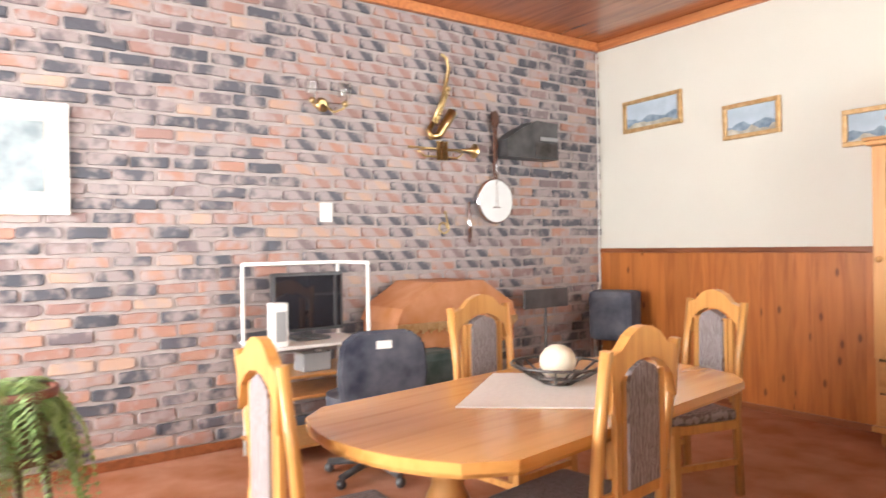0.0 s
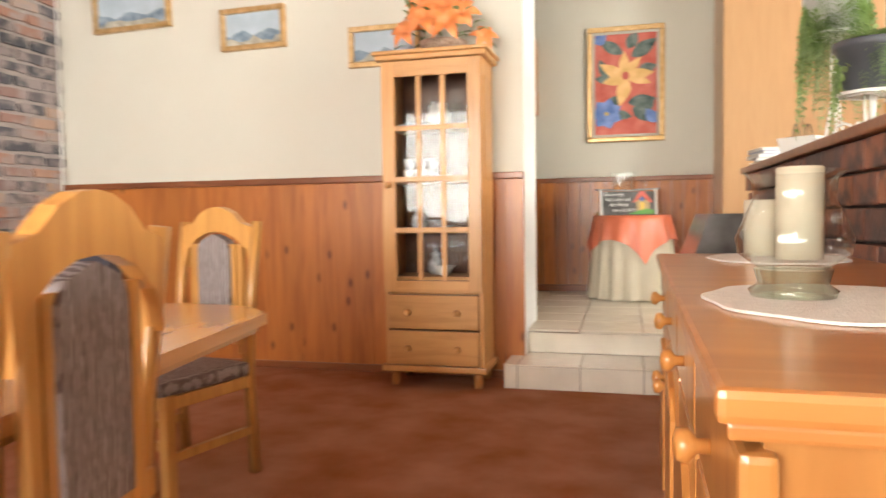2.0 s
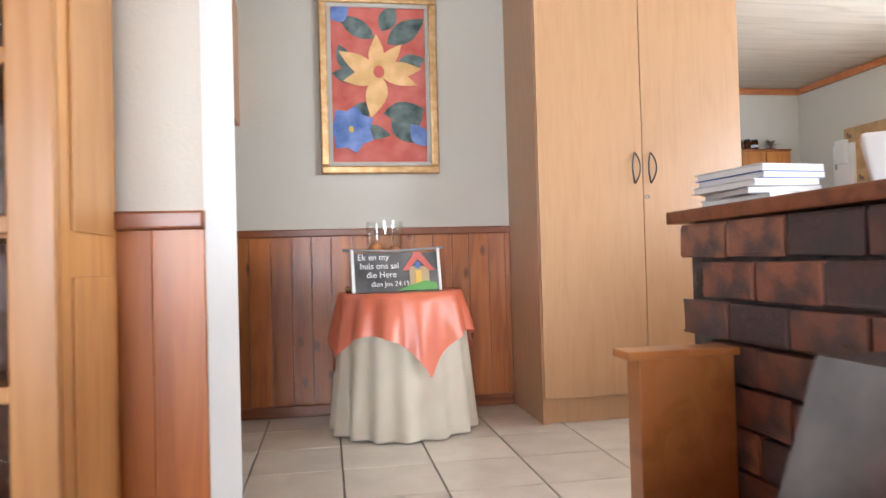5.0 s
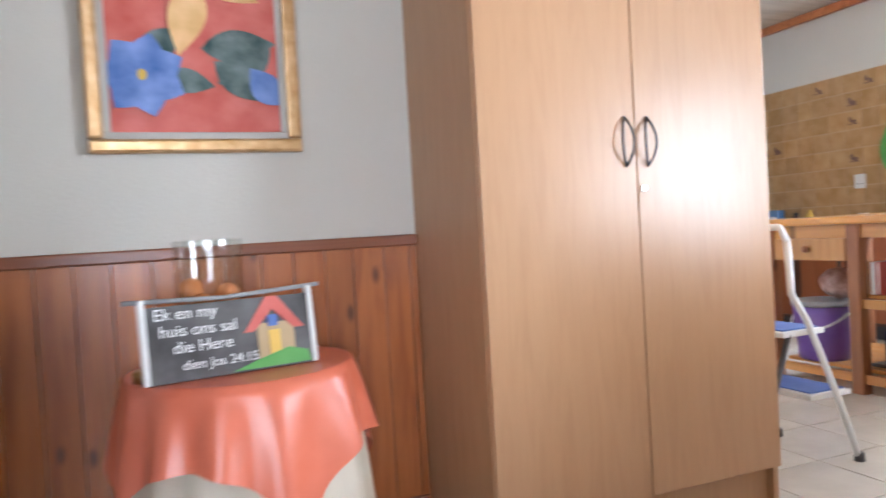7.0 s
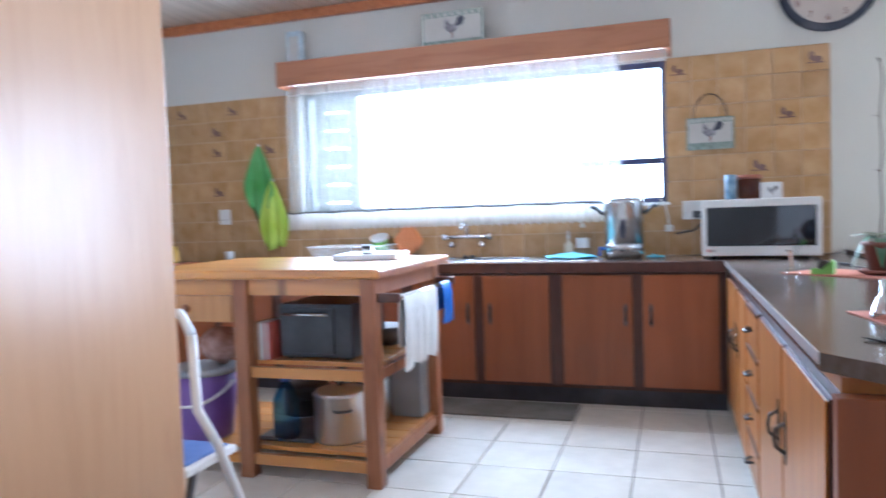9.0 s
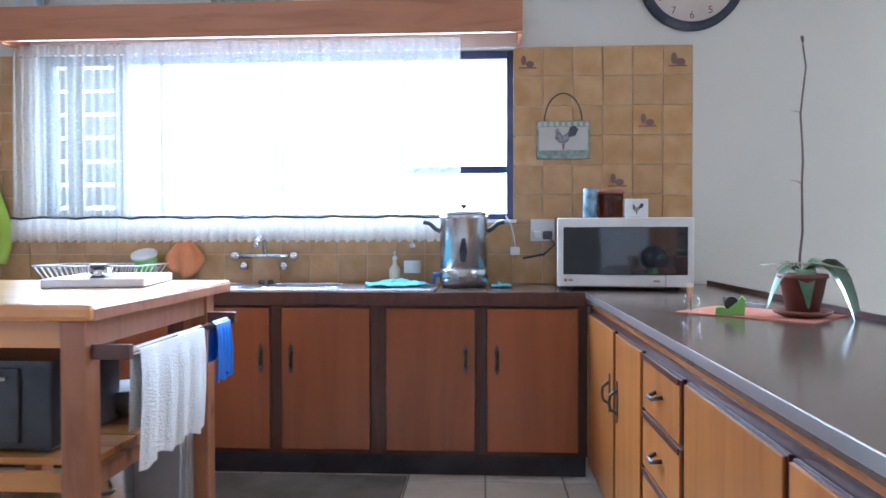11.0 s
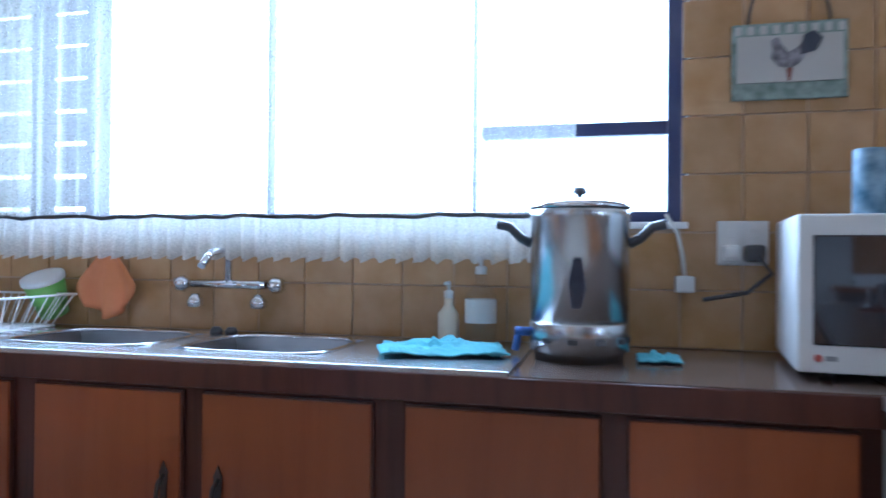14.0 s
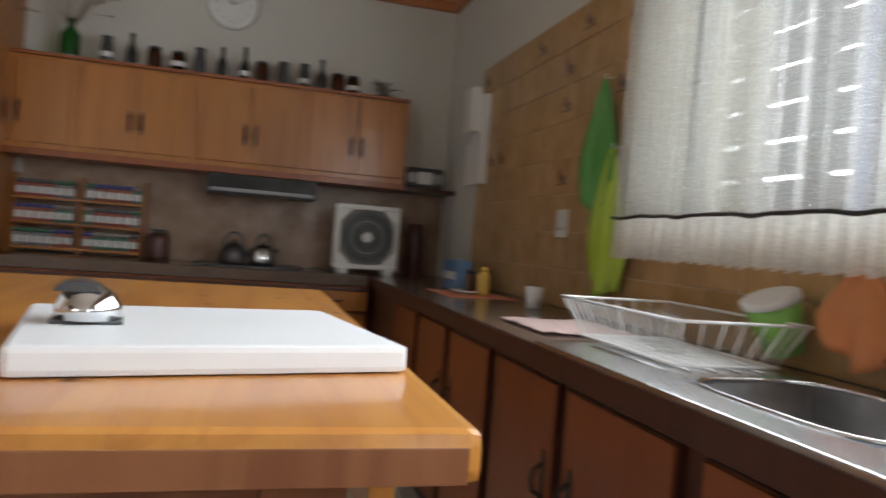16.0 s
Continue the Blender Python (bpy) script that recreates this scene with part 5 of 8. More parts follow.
for i, (nm, pts, m) in enumerate(hs):
    bm = slab(bmesh.new(), pts, -0.0125 - 0.001 * i, -0.0085, "y")
    bmesh.ops.transform(bm, matrix=pose(0, 0, 0, -8), verts=bm.verts)
    part(nm, bm, m, sg, "painted wooden cut-out")
jr = thing("glass_jar", "clear glass jar with orange heart decorations behind the sign", "jar", -0.525, 5.93, H + 0.676)
prof = [(0.08, 0.0), (0.092, 0.02), (0.092, 0.35)]
part("jar", lathe(bmesh.new(), prof, seg=28, cap=False), M_BLOWN, jr)
for i in range(10):
    a = i * 2.4
    part("ball", ball(bmesh.new(), 0.052 * math.cos(a), 0.052 * math.sin(a), 0.035 + 0.02 * i, 0.032), M_ORANGE, jr, "orange ornament")
tg = thing("candle_tin", "low round brass tin on the coral cloth", "tin", -0.69, 5.80, H + 0.676)
part("tin", lathe(bmesh.new(), [(0.04, 0), (0.042, 0.025), (0.038, 0.03)], seg=18), M_BRASS, tg)

# wall shelf box at the hall end
ws = thing("wall_shelf", "small wooden box shelf fixed to the hall wall", "shelf", -1.46, YH, 1.84)
for z0 in (0.0, 0.62):
    part("board", one(-0.20, 0.20, -0.26, 0.0, z0, z0 + 0.02), M_SIDE, ws)
for x in (-0.20, 0.18):
    part("side", one(x, x + 0.02, -0.26, 0.0, 0.02, 0.62), M_SIDE_Z, ws)
part("front_lip", one(-0.2, 0.2, -0.27, -0.255, 0.0, 0.07, 0.003), M_SIDE, ws)
gl = thing("drinking_glass", "clear glass standing on the wall shelf", "glass", -1.44, YH - 0.16, 1.861)
part("glass", lathe(bmesh.new(), [(0.03, 0), (0.036, 0.11), (0.033, 0.11), (0.028, 0.006)], seg=18), M_GLASS, gl)

# wardrobe
wd = thing("wardrobe", "tall two-door wardrobe in pale beech laminate", "wardrobe", 0.765, 5.73, H)
WW, WD, WHT = 0.55, 0.555, 2.78
part("side", one(-WW, -WW + 0.022, 0.0, WD, 0.0, WHT), M_WARD, wd)
part("side", one(WW - 0.022, WW, 0.0, WD, 0.0, WHT), M_WARD, wd)
part("plinth", one(-WW + 0.022, WW - 0.022, 0.03, 0.05, 0.0, 0.12), M_WARD, wd)
part("body", one(-WW + 0.022, WW - 0.022, 0.02, WD - 0.002, 0.12, WHT), M_WARD, wd)
for s in (-1, 1):
    x0, x1 = (-WW + 0.004, -0.002) if s < 0 else (0.002, WW - 0.004)
    dd = part("door", one(x0, x1, -0.02, -0.001, 0.13, WHT - 0.02, 0.002), M_WARD, wd)
    hx = s * 0.042
    pts = [(hx + s * 0.022 * (1 - ((q - 4) / 4) ** 2), -0.024 - 0.02 * (1 - ((q - 4) / 4) ** 2), 1.182 + 0.0195 * q) for q in range(9)]
    pts2 = [(hx - s * 0.02 * (1 - ((q - 4) / 4) ** 2), -0.024 - 0.020 * (1 - ((q - 4) / 4) ** 2), 1.182 + 0.0195 * q) for q in range(9)]
    part("handle", tube(tube(bmesh.new(), pts, 0.004, 8), pts2, 0.004, 8), M_IRON, dd, "bronze bow handle")
    if s > 0:
        bm = lathe(bmesh.new(), [(0.011, 0), (0.011, 0.006), (0.008, 0.008)], 0, 0, 14)
        bmesh.ops.transform(bm, matrix=pose(0.02, -0.02, 1.112, 90), verts=bm.verts)
        part("lock", bm, M_CHROME, dd, "chrome keyhole")

# ---- kitchen ----
def pull_handle(parent, x, y, z, mat=None, h=0.10):
    """Antique pull handle on a front that faces local -y."""
    bm = bmesh.new()
    slab(bm, [(x - 0.011, z + h * 0.5), (x, z + h * 0.75), (x + 0.011, z + h * 0.5), (x + 0.008, z), (x + 0.011, z - h * 0.5), (x, z - h * 0.75), (x - 0.011, z - h * 0.5), (x - 0.008, z)], y - 0.004, y, "y")
    tube(bm, [(x, y - 0.003, z + h * 0.42), (x, y - 0.026, z + h * 0.25), (x, y - 0.030, z), (x, y - 0.026, z - h * 0.25), (x, y - 0.003, z - h * 0.42)], 0.0055)
    return part("handle", bm, mat or M_IRON, parent, "dark antique metal handle")


def base_unit(label, x, y, rz, w, fronts, frame=None, front_mat=None, depth=0.56, z_top=0.815, group="base cabinets"):
    """Floor cabinet; local x runs along its front, which faces -y. fronts: (x0, x1, z0, z1, handle x) rows."""
    c = thing("base_cabinet", label, "cabinet", x, y, H, rz, group)
    part("body", one(0.0, w, 0.0, depth, 0.11, z_top), frame or M_FRAMEK, c)
    part("kickboard", one(0.0, w, 0.05, 0.07, 0.0, 0.11), plain("kick_black", (0.02, 0.02, 0.035), 0.5), c, "black kickboard")
    for x0, x1, z0, z1, hx in fronts:
        tall = z1 - z0 > 0.3
        d = part("door" if tall else "drawer", one(x0, x1, -0.02, -0.0125, z0, z1, 0.003), front_mat or M_DOORK, c)
        part("dark_edging", one(x0 - 0.004, x1 + 0.004, -0.0125, -0.001, z0 - 0.004, z1 + 0.004, 0.004), M_FRAMEK, d, "dark edge band")
        bm = bmesh.new()
        if not tall:
            box(bm, x0, x1, -0.024, -0.019, z1 - 0.014, z1 + 0.002, 0.002)
            part("finger_strip", bm, M_FRAMEK, d)
            xc, zc = (x0 + x1) / 2, (z0 + z1) / 2
            part("handle", tube(bmesh.new(), [(xc - 0.035, -0.022, zc), (xc - 0.02, -0.045, zc - 0.008), (xc + 0.02, -0.045, zc - 0.008), (xc + 0.035, -0.022, zc)], 0.006), M_IRON, d, "dark metal pull")
        else:
            bm.free()
            pull_handle(d, hx, -0.02, z1 - 0.24)
    return c


# run under the window, front towards -x
YF = 4.423
for i in range(5):
    y0 = YF - 0.035 + 0.975 * i
    w = 0.975 if i < 4 else YN - 0.02 - y0
    fr = [(w - 0.465, w - 0.045, 0.135, 0.805, w - 0.42 + 0.0), (w - 0.94, w - 0.525, 0.135, 0.805, w - 0.565)] if i < 4 else [(w - 0.465, w - 0.045, 0.135, 0.805, w - 0.42)]
    base_unit("reddish-brown two-door base cabinet in a dark frame under the window" if i < 4 else "reddish-brown base cabinet in the far corner", 4.345, y0 + w, -90, w, fr, depth=0.54)

wt_ = thing("worktop", "dark brown laminate worktop along the window wall", "worktop", 0, 0, 0)
bm = bmesh.new()
for y0, y1 in ((4.36, 5.575), (5.985, 6.08), (6.53, YN - 0.005)):
    box(bm, 4.315, XE - 0.008, y0, y1, 1.085, 1.15)
for y0, y1 in ((5.575, 5.985), (6.08, 6.53)):
    box(bm, 4.315, 4.42, y0, y1, 1.085, 1.15)
    box(bm, 4.74, XE - 0.008, y0, y1, 1.085, 1.15)
part("slab", bm, M_WORK, wt_)
part("front_edge", one(4.308, 4.316, 4.40, YN - 0.6, 1.087, 1.147, 0.003), M_FRAMEK, wt_, "dark timber edge")
wp = thing("worktop", "glossy brown laminate worktop of the peninsula", "worktop", 0, 0, 0)
part("slab", slab(bmesh.new(), [(1.62, 4.40), (1.46, 4.26), (1.46, 3.68), (4.88, 3.68), (4.88, 4.355), (4.30, 4.355), (4.30, 4.40)], 1.112, 1.1495), M_WORK, wp)
part("under_batten", one(1.57, 4.29, 3.70, 4.372, 1.081, 1.111), M_DOORP, wp, "honey timber batten")
part("edge_strip", one(1.62, 4.30, 4.400, 4.404, 1.125, 1.151, 0.001), M_ALU, wp, "thin metal edge strip")
part("back_strip", one(1.5, 4.87, 3.665, 3.68, 1.10, 1.17, 0.003), M_FRAMEK, wp)


def pen(label, x0, x1, fr, mat=None):
    """Peninsula unit; its front faces +y."""
    w = x1 - x0
    return base_unit(label, x1, 4.375, 180, w, fr, M_FRAMEK, mat or M_DOORP, 0.66, 0.815, "peninsula cabinets")


pen("honey-brown corner base cabinet of the peninsula", 3.64, 4.33, [(0.05, 0.66, 0.10, 0.79, 0.6)])
pen("honey-brown narrow base cabinet with iron handle", 3.205, 3.64, [(0.02, 0.415, 0.10, 0.79, 0.06)])
pen("honey-brown drawer unit with four drawers", 2.775, 3.205, [(0.02, 0.41, 0.115 + 0.172 * k, 0.275 + 0.172 * k, 0.2) for k in range(4)])
pen("wide honey-brown two-door base cabinet at the peninsula end", 1.56, 2.775, [(0.02, 0.57, 0.10, 0.79, 0.52), (0.595, 1.17, 0.10, 0.79, 0.65)])
ep = mesh_object("end_panel", one(1.515, 1.558, 3.69, 4.39, H, 1.083, 0.004), M_DOORK)
tagged(ep, "reddish-brown end panel of the kitchen peninsula", "panel")

# sink
sk = thing("kitchen_sink", "stainless steel double sink with drainer set in the worktop", "sink", 0, 0, 0)
bm = bmesh.new()
SX0, SX1, SY0, SY1 = 4.325, 4.82, 5.10, 6.98
bowls = ((5.575, 5.985), (6.08, 6.53))
zt = 1.158
for y0, y1 in ((SY0, bowls[0][0]), (bowls[0][1], bowls[1][0]), (bowls[1][1], SY1)):
    box(bm, SX0, SX1, y0, y1, 1.151, zt)
for y0, y1 in bowls:
    box(bm, SX0, 4.42, y0, y1, 1.151, zt)
    box(bm, 4.74, SX1, y0, y1, 1.151, zt)
part("deck", bm, M_STEEL, sk)
part("front_lip", one(SX0 - 0.012, SX0, SY0, SY1, 1.135, 1.159, 0.003), M_STEEL, sk)
for y0, y1 in bowls:
    bm = bmesh.new()
    top = [(4.42, y0), (4.74, y0), (4.74, y1), (4.42, y1)]
    rows3 = [[bm.verts.new((x + (4.58 - x) * k, y + ((y0 + y1) / 2 - y) * k, zz)) for x, y in top] for k, zz in ((0.0, 1.157), (0.06, 1.12), (0.14, 1.087))]
    for r0, r1 in zip(rows3, rows3[1:]):
        for q in range(4):
            bm.faces.new((r0[q], r1[q], r1[(q + 1) % 4], r0[(q + 1) % 4]))
    bm.faces.new(rows3[2])
    part("bowl", bm, plain("sink_bowl_steel", (0.30, 0.30, 0.31), 0.35, 1.0, vary=0.1, scale=12), sk, "steel sink bowl")
    bm = tube(bmesh.new(), [(4.58 + 0.165 * math.copysign(abs(math.cos(a)) ** 0.5, math.cos(a)), (y0 + y1) / 2 + (y1 - y0) / 2 * math.copysign(abs(math.sin(a)) ** 0.5, math.sin(a)), zt) for a in (2 * math.pi * i / 40 for i in range(41))], 0.005)
    part("bowl_rim", bm, M_CHROME, sk)
for k in range(5):
    part("drainer_rib", tube(bmesh.new(), [(4.44 + 0.06 * k, 6.60, zt), (4.44 + 0.06 * k, 6.92, zt)], 0.004), M_STEEL, sk)
bm = bmesh.new()
for y in (6.01, 6.06):
    lathe(bm, [(0.018, zt), (0.02, zt + 0.008), (0.012, zt + 0.02)], 4.76, y, 12)
part("plug", bm, M_BLACK, sk, "black rubber plugs")
tp = thing("wall_tap", "chrome wall-mounted mixer tap above the sink", "tap", XE - 0.012, 6.068, 1.303, -90)
part("bridge", tube(bmesh.new(), [(-0.13, -0.05, 0), (0.13, -0.05, 0)], 0.014), M_CHROME, tp)
for x in (-0.11, 0.11):
    part("stub", tube(bmesh.new(), [(x, 0, 0), (x, -0.05, 0)], 0.014), M_CHROME, tp)
    part("knob", lathe(bmesh.new(), [(0.012, -0.03), (0.026, -0.05), (0.026, -0.07), (0.01, -0.075)], x, -0.06, 12), M_CHROME, tp)
    bm = lathe(bmesh.new(), [(0.014, 0), (0.027, 0.02), (0.024, 0.045), (0.006, 0.05)], 0, 0, 8)
    bmesh.ops.transform(bm, matrix=pose(x * 1.25, -0.05, 0, 0, 90 if x > 0 else -90), verts=bm.verts)
    part("cross_knob", bm, M_CHROME, tp)
part("spout", tube(bmesh.new(), [(0, -0.05, 0.0), (0, -0.05, 0.08), (0, -0.07, 0.11), (0, -0.15, 0.10), (0, -0.20, 0.06)], 0.012), M_CHROME, tp)

# window, pelmet and curtains
wf = setting("window_1", bmesh.new(), M_NAVY, "wide steel window in a dark blue frame", "window")
bars = [(W0, W0 + 0.05, WZ0, WZ1), (W1 - 0.05, W1, WZ0, WZ1), (W0 + 0.05, W1 - 0.05, WZ0, WZ0 + 0.035), (W0 + 0.05, W1 - 0.05, WZ1 - 0.045, WZ1),
        (5.306, 5.318, WZ0 + 0.036, WZ1 - 0.046), (6.006, 6.018, WZ0 + 0.036, WZ1 - 0.046), (6.706, 6.718, WZ0 + 0.036, WZ1 - 0.046), (W0 + 0.051, 5.29, 1.76, 1.80)]
M_WFRAME = plain("window_frame_blue", (0.035, 0.045, 0.13), 0.4)
for y0, y1, z0, z1 in bars:
    part("window_frame", one(4.985, 5.03, y0, y1, z0, z1, 0.004), M_WFRAME, wf)
for y0, y1 in ((W0 + 0.05, 5.306), (5.318, 6.006), (6.018, 6.706), (6.718, W1 - 0.05)):
    g = part("pane", one(5.005, 5.009, y0 + 0.001, y1 - 0.001, WZ0 + 0.036, WZ1 - 0.046), M_PANE, wf, "clear window glass")
    g.visible_shadow = False
part("window_sill", one(XE - 0.02, XE + 0.08, W0, W1, WZ0 - 0.02, WZ0 - 0.001, 0.004), M_WHITE, wf)
pel = thing("curtain_pelmet", "plain wooden pelmet box over the kitchen window", "pelmet", 0, 0, 0)
part("front_board", one(4.645, 4.667, 4.67, 7.44, 2.445, 2.625, 0.004), wood("pelmet_wood", (0.40, 0.175, 0.085), (0.30, 0.12, 0.055), 0.35, "y", 14), pel)
for y in (4.67, 7.42):
    part("side_board", one(4.668, XE - 0.001, y, y + 0.02, 2.44, 2.62), MATS["pelmet_wood"], pel)
part("top_board", one(4.668, XE - 0.001, 4.691, 7.419, 2.60, 2.62), MATS["pelmet_wood"], pel)


def net(y0, y1, z0, z1, x, folds, amp, seed, hem=0.0):
    """A hanging net with folds that follow its gathering."""
    r = random.Random(seed)
    n = int((y1 - y0) / 0.012)
    ph = [r.uniform(0, 6.28) for _ in range(4)]
    bm = bmesh.new()
    prev = None
    for i in range(n + 1):
        q = i / n
        y = y0 + (y1 - y0) * q
        f = math.sin(folds * q * 6.28 + 1.5 * math.sin(q * 9 + ph[0])) + 0.5 * math.sin(folds * 2.3 * q * 6.28 + ph[1])
        col = []
        for k in range(7):
            s = k / 6
            col.append(bm.verts.new((x + amp * f * (0.5 + 0.5 * s), y, z1 + (z0 - z1) * s + hem * f * s)))
        if prev:
            for k in range(6):
                fc = bm.faces.new((prev[k], prev[k + 1], col[k + 1], col[k]))
                fc.smooth = True
        prev = col
    return bm


cu = thing("net_curtain", "sheer white net curtain with frilled hem over the window", "curtain", 0, 0, 0)
part("net", net(4.99, 6.80, 1.515, 2.46, 4.78, 26, 0.018, 1), M_NET, cu)
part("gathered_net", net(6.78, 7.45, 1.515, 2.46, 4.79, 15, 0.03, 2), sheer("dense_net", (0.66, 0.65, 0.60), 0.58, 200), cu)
part("frill", net(5.02, 7.46, 1.385, 1.512, 4.78, 46, 0.022, 3, 0.008), sheer("frill_net", (0.92, 0.90, 0.84), 0.24, 160), cu)
part("curtain_wire", tube(bmesh.new(), [(4.765, 5.0 + 0.0615 * k, 1.513 + 0.006 * math.sin(k * 1.9) * math.sin(k * 0.7)) for k in range(41)], 0.006), M_IRON, cu)
part("header_wire", tube(bmesh.new(), [(4.79, 4.70, 2.40), (4.79, 7.42, 2.40)], 0.004), M_WPLAST, cu)

# outside the window
lf = thing("louvre_fence", "dark timber louvre fence outside the kitchen window", "fence", 5.75, 8.10, -0.5)
for k in range(15):
    part("slat", one(-0.02, 0.02, -0.75, 0.9, 1.0 + 0.16 * k, 1.135 + 0.16 * k, 0.004), M_WALLDARK, lf)
for y in (-0.73, -0.4, 0.0, 0.4, 0.88):
    part("post", one(0.021, 0.10, y - 0.04, y + 0.04, 0.0, 3.4), M_WALLDARK, lf)


def glow(name, col, k):
    m, n, l, b = nodes_of(name)
    e = n.new("ShaderNodeEmission")
    e.inputs[0].default_value, e.inputs[1].default_value = (*col, 1), k
    l.new(e.outputs[0], n["Material Output"].inputs["Surface"])
    return m


M_SKYGLOW = glow("bright_haze", (0.90, 0.95, 1.0), 10.0)
tagged(mesh_object("backdrop", one(9.0, 9.1, -6, 16, -0.5, 7), M_SKYGLOW), "bright hazy daylight beyond the windows", "backdrop", kind="structure")
tagged(mesh_object("backdrop_south", one(-9, 6, -9.1, -9, -0.5, 7), M_SKYGLOW), "bright hazy daylight beyond the dining window", "backdrop", kind="structure")

# nook and dining windows, behind the camera
for nm, lab, fr in (("window_2", "nook window with white frame", [(5.0, 5.05, -0.25, -0.19, 0.9, 2.6), (5.0, 5.05, 1.99, 2.05, 0.9, 2.6), (5.0, 5.05, 0.87, 0.93, 0.9, 2.6), (5.0, 5.05, -0.19, 0.87, 0.9, 0.95), (5.0, 5.05, 0.93, 1.99, 0.9, 0.95)]),
                    ("window_3", "dining room window with white frame", [(-3.85, -3.79, -3.1, -3.05, 0.8, 2.55), (-0.61, -0.55, -3.1, -3.05, 0.8, 2.55), (-2.23, -2.17, -3.1, -3.05, 0.8, 2.55), (-3.79, -2.23, -3.1, -3.05, 0.8, 0.86), (-2.17, -0.61, -3.1, -3.05, 0.8, 0.86)])):
    w = setting(nm, bmesh.new(), M_WHITE, lab, "window")
    for a in fr:
        part("window_frame", one(*a, 0.004), M_WHITE, w)

# hot water urn
ur = thing("water_urn", "stainless steel hot water urn on the worktop by the window", "urn", 4.61, 4.97, 1.1505, -90)
ur.scale = (0.93, 0.93, 0.94)
part("body", lathe(bmesh.new(), [(0.128, 0.025), (0.128, 0.36), (0.131, 0.365), (0.131, 0.385), (0.128, 0.39)], seg=40), M_STEEL, ur)
part("base", lathe(bmesh.new(), [(0.115, 0.0), (0.118, 0.022), (0.13, 0.026), (0.131, 0.095), (0.129, 0.1)], seg=40), M_STEEL, ur)
part("lid", lathe(bmesh.new(), [(0.132, 0.391), (0.132, 0.40), (0.11, 0.412), (0.03, 0.42)], seg=40), M_CHROME, ur)
part("lid_knob", lathe(bmesh.new(), [(0.008, 0.42), (0.008, 0.428), (0.02, 0.433), (0.016, 0.447)], seg=16), M_BLACK, ur)
for s in (-1, 1):
    part("side_handle", tube(bmesh.new(), [(s * 0.127, 0.0, 0.30), (s * 0.155, 0.0, 0.315), (s * 0.185, 0.0, 0.345), (s * 0.22, 0.0, 0.352)], 0.013), M_BLACK, ur)
for k in range(5):
    a = 2.0 + k * 0.55
    part("vent_slot", one(-0.012, 0.012, -0.1325, -0.128, 0.05, 0.062, 0, pose(0, 0, 0, 0, 0, math.degrees(a) - 150)), M_BLACK, ur)
part("maker_mark", slab(bmesh.new(), [(-0.012, 0.14), (0.012, 0.14), (0.022, 0.19), (0.012, 0.26), (-0.008, 0.26), (-0.02, 0.2)], -0.133, -0.1285, "y"), M_NAVY, ur, "dark blue maker's mark")
bm = tube(bmesh.new(), [(-0.125, -0.03, 0.07), (-0.165, -0.03, 0.07)], 0.012)
tube(bm, [(-0.155, -0.03, 0.07), (-0.165, -0.03, 0.02)], 0.010)
part("spigot", bm, M_BLUE, ur, "blue tap")
cordu = thing("plug_cord", "white cord with plug hanging by the urn", "cord", XE - 0.022, 4.72, 1.25)
part("cord", tube(bmesh.new(), [(0, 0.03, 0.27), (-0.01, 0.0, 0.22), (-0.01, -0.015, 0.15), (-0.01, -0.02, 0.1)], 0.005), M_WPLAST, cordu)
part("plug", one(-0.03, 0.01, -0.045, 0.005, 0.055, 0.10, 0.006), M_WPLAST, cordu)


def bottle(name, label, x, y, z, prof, mat, cap=None, cat="bottle", group=""):
    t = thing(name, label, cat, x, y, z, group=group)
    part("body", lathe(bmesh.new(), prof, seg=18), mat, t)
    if cap:
        r, h, m = cap
        part("cap", lathe(bmesh.new(), [(r, prof[-1][1]), (r, prof[-1][1] + h), (r * 0.6, prof[-1][1] + h + 0.003)], seg=14), m, t)
    return t


b1 = bottle("soap_dispenser", "cream hand soap dispenser on the sink edge", 4.80, 5.345, 1.159, [(0.027, 0), (0.03, 0.01), (0.03, 0.075), (0.012, 0.10), (0.012, 0.12)], M_WAX, (0.013, 0.02, M_WPLAST), "dispenser")
part("nozzle", tube(bmesh.new(), [(0, 0, 0.14), (0, 0, 0.165), (-0.04, 0, 0.163)], 0.005), M_WPLAST, b1)
b2 = bottle("sanitiser_bottle", "clear bottle with white label beside the urn", 4.79, 5.25, 1.159, [(0.04, 0), (0.043, 0.01), (0.043, 0.13), (0.015, 0.17), (0.015, 0.19)], M_GLASS, (0.016, 0.02, M_WPLAST))
part("label", lathe(bmesh.new(), [(0.0445, 0.055), (0.0445, 0.12)], seg=18, cap=False), M_PAPER, b2, "white printed label")
part("nozzle", tube(bmesh.new(), [(0, 0, 0.21), (0, 0, 0.235), (-0.04, 0, 0.235)], 0.006), M_WPLAST, b2)


